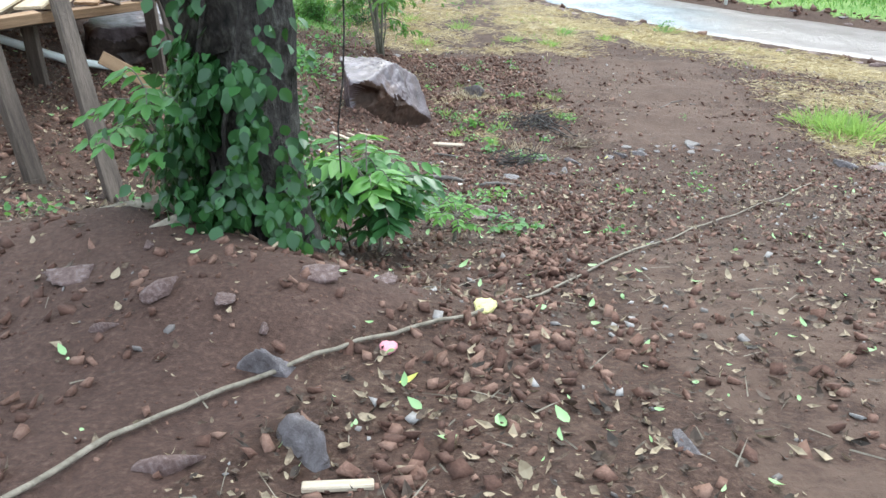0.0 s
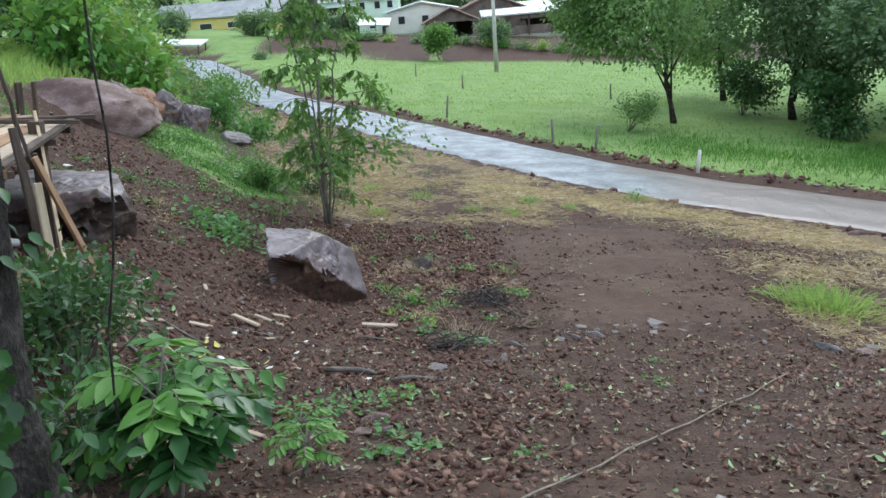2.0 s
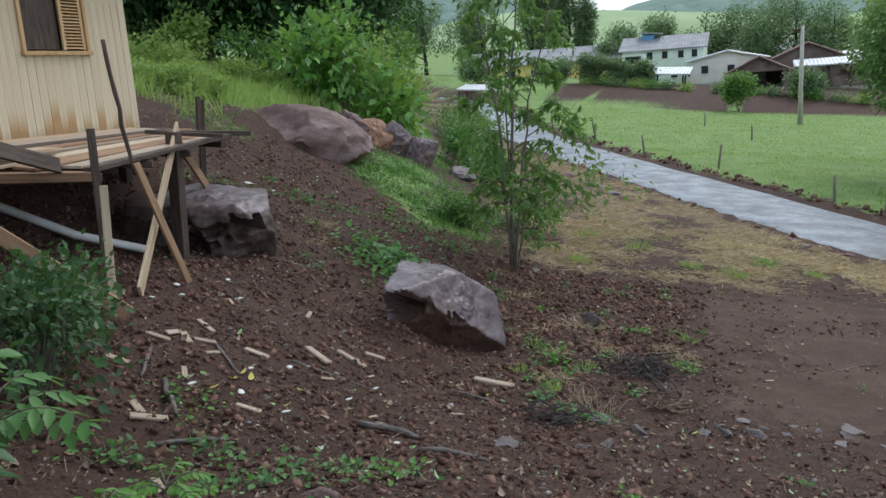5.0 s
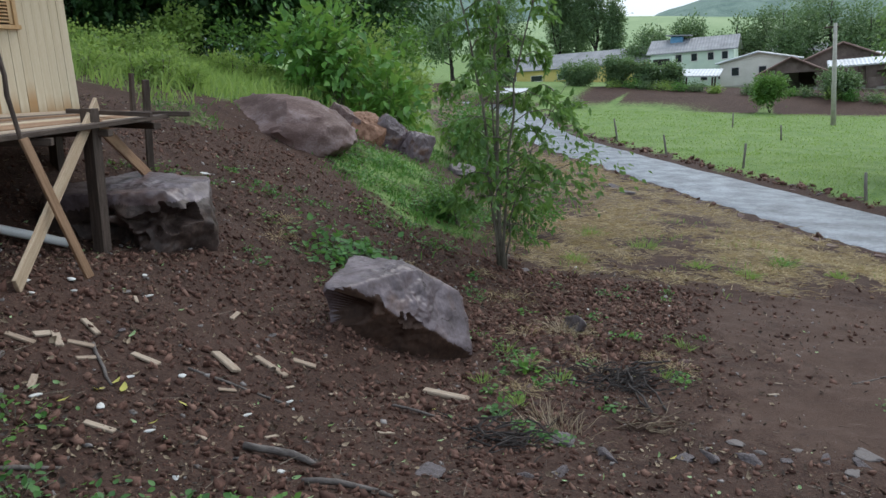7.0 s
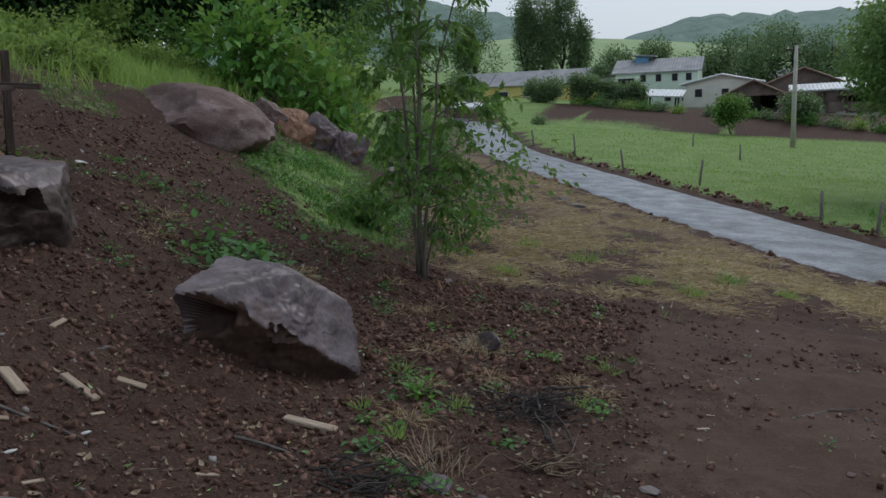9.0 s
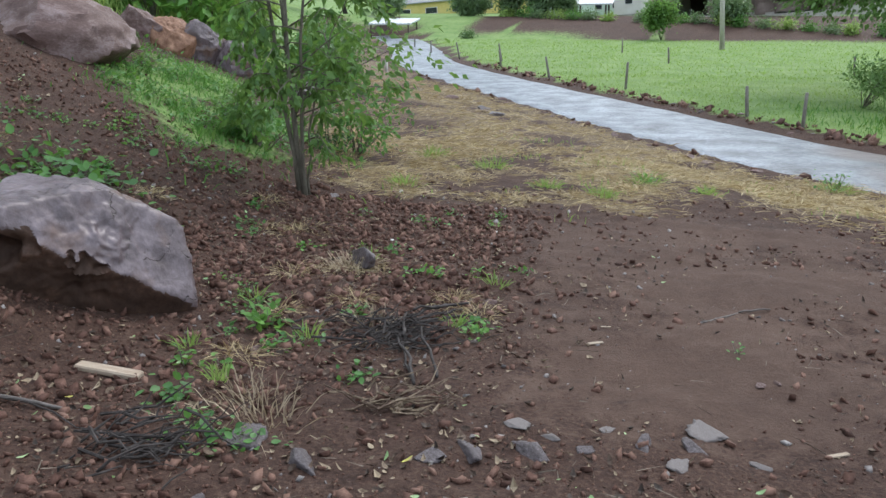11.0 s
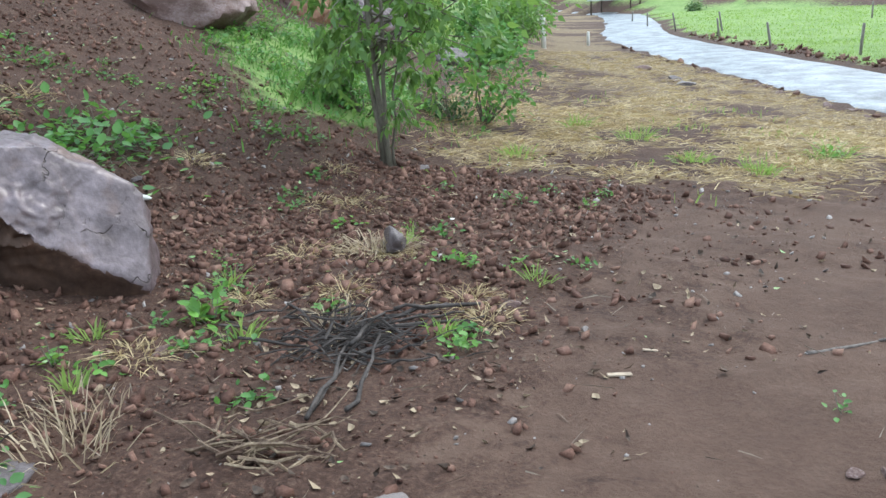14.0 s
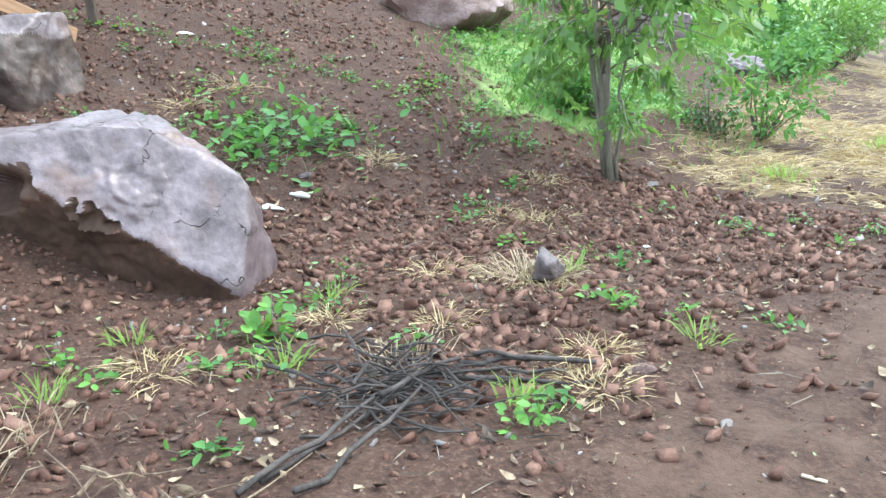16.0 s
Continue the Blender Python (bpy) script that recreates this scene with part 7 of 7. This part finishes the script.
x_, y_, r_ = scatter(12000, -10, 14, 16, 46, lambda x, y: (lambda d: sstep(-0.25, 0.0, d) * sstep(0.6, 0.2, d) * sstep(0.0, 0.3, noise.noise((x * 0.9, y * 0.9, 13))))(road_dist(x, y)[0]), 18)
v_, f_ = lump_arrays(x_, y_, 0.03 + 0.12 * r_.uniform(0, 1, len(x_)) ** 3, r_, 0.6)
stuff("verge_clods", "dark muddy clods along the lane's near edge", v_, f_, M_soil_clod)
# rubble band by the young tree and round the boulder
x_, y_, r_ = scatter(8000, -1.6, 2.6, 12.4, 17.6, lambda x, y: sstep(2.3, 1.6, x) * sstep(12.4, 13.4, y) * 0.8, 3)
v_, f_ = lump_arrays(x_, y_, 0.007 + 0.045 * r_.uniform(0, 1, len(x_)) ** 5, r_, 0.65)
stuff("broken_rock", "broken reddish rock pieces beside the track", v_, f_, M_soil_clod)

# loose stony band beside the old tree's mound
x_, y_, r_ = scatter(5200, -0.9, 1.6, 1.5, 7.0, lambda x, y: math.exp(-((x - 0.02 - 0.27 * (y - 2.3)) / 0.30) ** 2) * (0.5 + 0.5 * sstep(-0.3, 0.3, noise.noise((x * 2, y * 2, 1)))), 14)
v_, f_ = lump_arrays(x_, y_, 0.010 + 0.034 * r_.uniform(0, 1, len(x_)) ** 2.2, r_, 0.55)
stuff("broken_rock", "loose brown stones beside the dug earth", v_, f_, M_soil_clod)


def litter_density(x, y):
    near = sstep(11.5, 7.5, y) * max(0.0, 1 - (0.95 if y > 10 else 0.55) * on_path(x, y)) * (1 - 0.88 * mound(x, y))
    far = 0.42 * sstep(9, 11, y) * max(0.0, 1 - 1.0 * on_path(x, y))
    near *= sstep(-3, -0.5, y) * sstep(9, 6.5, x) * sstep(-8, -6, x)
    return (0.9 * near + far) * (0.35 + 0.65 * sstep(-0.3, 0.3, noise.noise((x * 1.1, y * 1.1, 3))))


x_, y_, r_ = scatter(125000, -8, 9, -3, 16.5, litter_density, 4)
n_ = len(x_)
P_ = np.stack([x_, y_, hz(x_, y_) + 0.006 + 0.014 * r_.uniform(0, 1, n_)], axis=1)
D_ = unit(n_, 0.25, r_)
N_ = np.array([0, 0, 1.0]) + r_.normal(0, 0.4, (n_, 3))
L_ = 0.018 + 0.06 * r_.uniform(0, 1, n_) ** 1.9
h_ = n_ // 3
N_ += r_.normal(0, 0.3, (n_, 3))
v_, f_ = joined([leaf_arrays(P_[:h_], D_[:h_], N_[:h_], L_[:h_], L_[:h_] * r_.uniform(0.18, 0.36, h_), -0.25, True), leaf_arrays(P_[h_:], D_[h_:], N_[h_:], L_[h_:], L_[h_:] * r_.uniform(0.10, 0.34, n_ - h_), -0.3)])
stuff("leaf_litter", "brown dead leaves littering the earth", v_, f_, M_litter)
k_ = r_.uniform(0, 1, n_) < 0.03
q_ = int(k_.sum())
v_, f_ = leaf_arrays(P_[k_] + np.array([0.03, 0.02, 0.01]), unit(q_, 0.25, r_), N_[k_], L_[k_], L_[k_] * 0.22, -0.2, True)
stuff("green_litter", "pale green fallen leaves among the litter", v_, f_, M_gleaf)
x_, y_, r_ = scatter(9000, -8, 9, -3, 15, lambda x, y: 0.55 * litter_density(x, y) + 0.06, 5)
n_ = len(x_)
v_, f_ = blade_arrays(np.stack([x_, y_, hz(x_, y_) + 0.012], axis=1), unit(n_, 0.08, r_), r_.uniform(0.06, 0.26, n_), np.full(n_, 0.0035), 0.05)
stuff("twig_litter", "thin dry twigs scattered on the earth", v_, f_, M_vine)


def straw_stuff(n, x0, x1, y0, y1, seed, L0, L1, w, name):
    x, y, r = scatter(n, x0, x1, y0, y1, straw_amount, seed)
    m = len(x)
    patch = np.array([noise.noise((a * 0.9, b * 0.9, 0)) * 4 for a, b in zip(x, y)])
    a = patch + r.normal(0, 1.5, m)
    D = np.stack([np.cos(a), np.sin(a), r.uniform(0.02, 0.30, m)], axis=1)
    heap = np.array([max(0.0, noise.noise((q * 1.7, w * 1.7, 2.0))) for q, w in zip(x, y)])
    P = np.stack([x, y, hz(x, y) + 0.012 + 0.16 * heap * r.uniform(0, 1, m)], axis=1)
    v, f = blade_arrays(P, D, r.uniform(L0, L1, m), np.full(m, w), 0.25)
    v[:, 2] = np.maximum(v[:, 2], hz(v[:, 0], v[:, 1]) + 0.006)
    stuff(name, "golden cut straw lying along the lane", v, f, M_straw)


straw_stuff(60000, -3, 10, 9.5, 24, 6, 0.07, 0.26, 0.005, "straw")
straw_stuff(34000, -8, 12, 20, 42, 7, 0.12, 0.32, 0.007, "straw")


def grass_stuff(n, x0, x1, y0, y1, density, seed, L0, L1, w, name, label, material, lean=0.35):
    x, y, r = scatter(n, x0, x1, y0, y1, density, seed)
    m = len(x)
    D = np.stack([r.normal(0, lean, m), r.normal(0, lean, m), np.ones(m)], axis=1)
    v, f = blade_arrays(np.stack([x, y, hz(x, y) - 0.02], axis=1), D, r.uniform(L0, L1, m), np.full(m, w) * r.uniform(0.7, 1.4, m), 0.6)
    stuff(name, label, v, f, material)


def meadow_density(x, y):
    d = road_dist(x, y)[0]
    return sstep(0.25, 0.9, -d - ROAD_W + 0.45 * noise.noise((x * 0.6, y * 0.6, 21))) * (0.4 + 0.6 * sstep(-0.3, 0.3, noise.noise((x * 0.35, y * 0.35, 4)))) if d < -ROAD_W else 0.0


grass_stuff(60000, -12, 26, 21, 46, meadow_density, 8, 0.06, 0.17, 0.010, "meadow_grass", "bright green meadow grass across the lane", M_grass)
grass_stuff(34000, -20, 28, 44, 80, meadow_density, 9, 0.07, 0.18, 0.022, "meadow_grass", "bright green meadow grass across the lane", M_grass)
M_tall = leafy("tall_dark_grass", (0.05, 0.14, 0.025), (0.10, 0.25, 0.04), GREEN_T, 0.3, rough=0.6)
grass_stuff(44000, 6.5, 24, 21, 37, lambda x, y: meadow_density(x, y) * math.exp(-(((x - 15) / 6.0) ** 2 + ((y - 29.5 + 0.35 * (x - 12)) / 3.4) ** 2)) * 1.3, 10, 0.14, 0.34, 0.012, "tall_grass", "taller darker grass below the meadow tree", M_tall)


def patch_density(x, y):
    k = turf_amount(x, y)
    return k * (0.5 + 0.5 * sstep(-0.3, 0.2, noise.noise((x, y, 6))))


grass_stuff(30000, -7.5, -0.8, 15.5, 27, patch_density, 11, 0.06, 0.26, 0.009, "bank_grass", "fresh green grass patch on the bank", M_bankgrass, 0.6)
grass_stuff(40000, -24, -7.5, 12, 30, lambda x, y: patch_density(x, y), 12, 0.25, 0.75, 0.014, "hill_grass", "tall light green grass on the hilltop", M_weed, 0.3)
grass_stuff(12000, -2.2, 9, 17, 26, lambda x, y: 0.25 * sstep(0.3, 1, road_dist(x, y)[0]) * sstep(0.05, 0.5, noise.noise((x * 0.7, y * 0.7, 8))), 13, 0.06, 0.2, 0.008, "sparse_grass", "thin green shoots among the straw", M_grass)
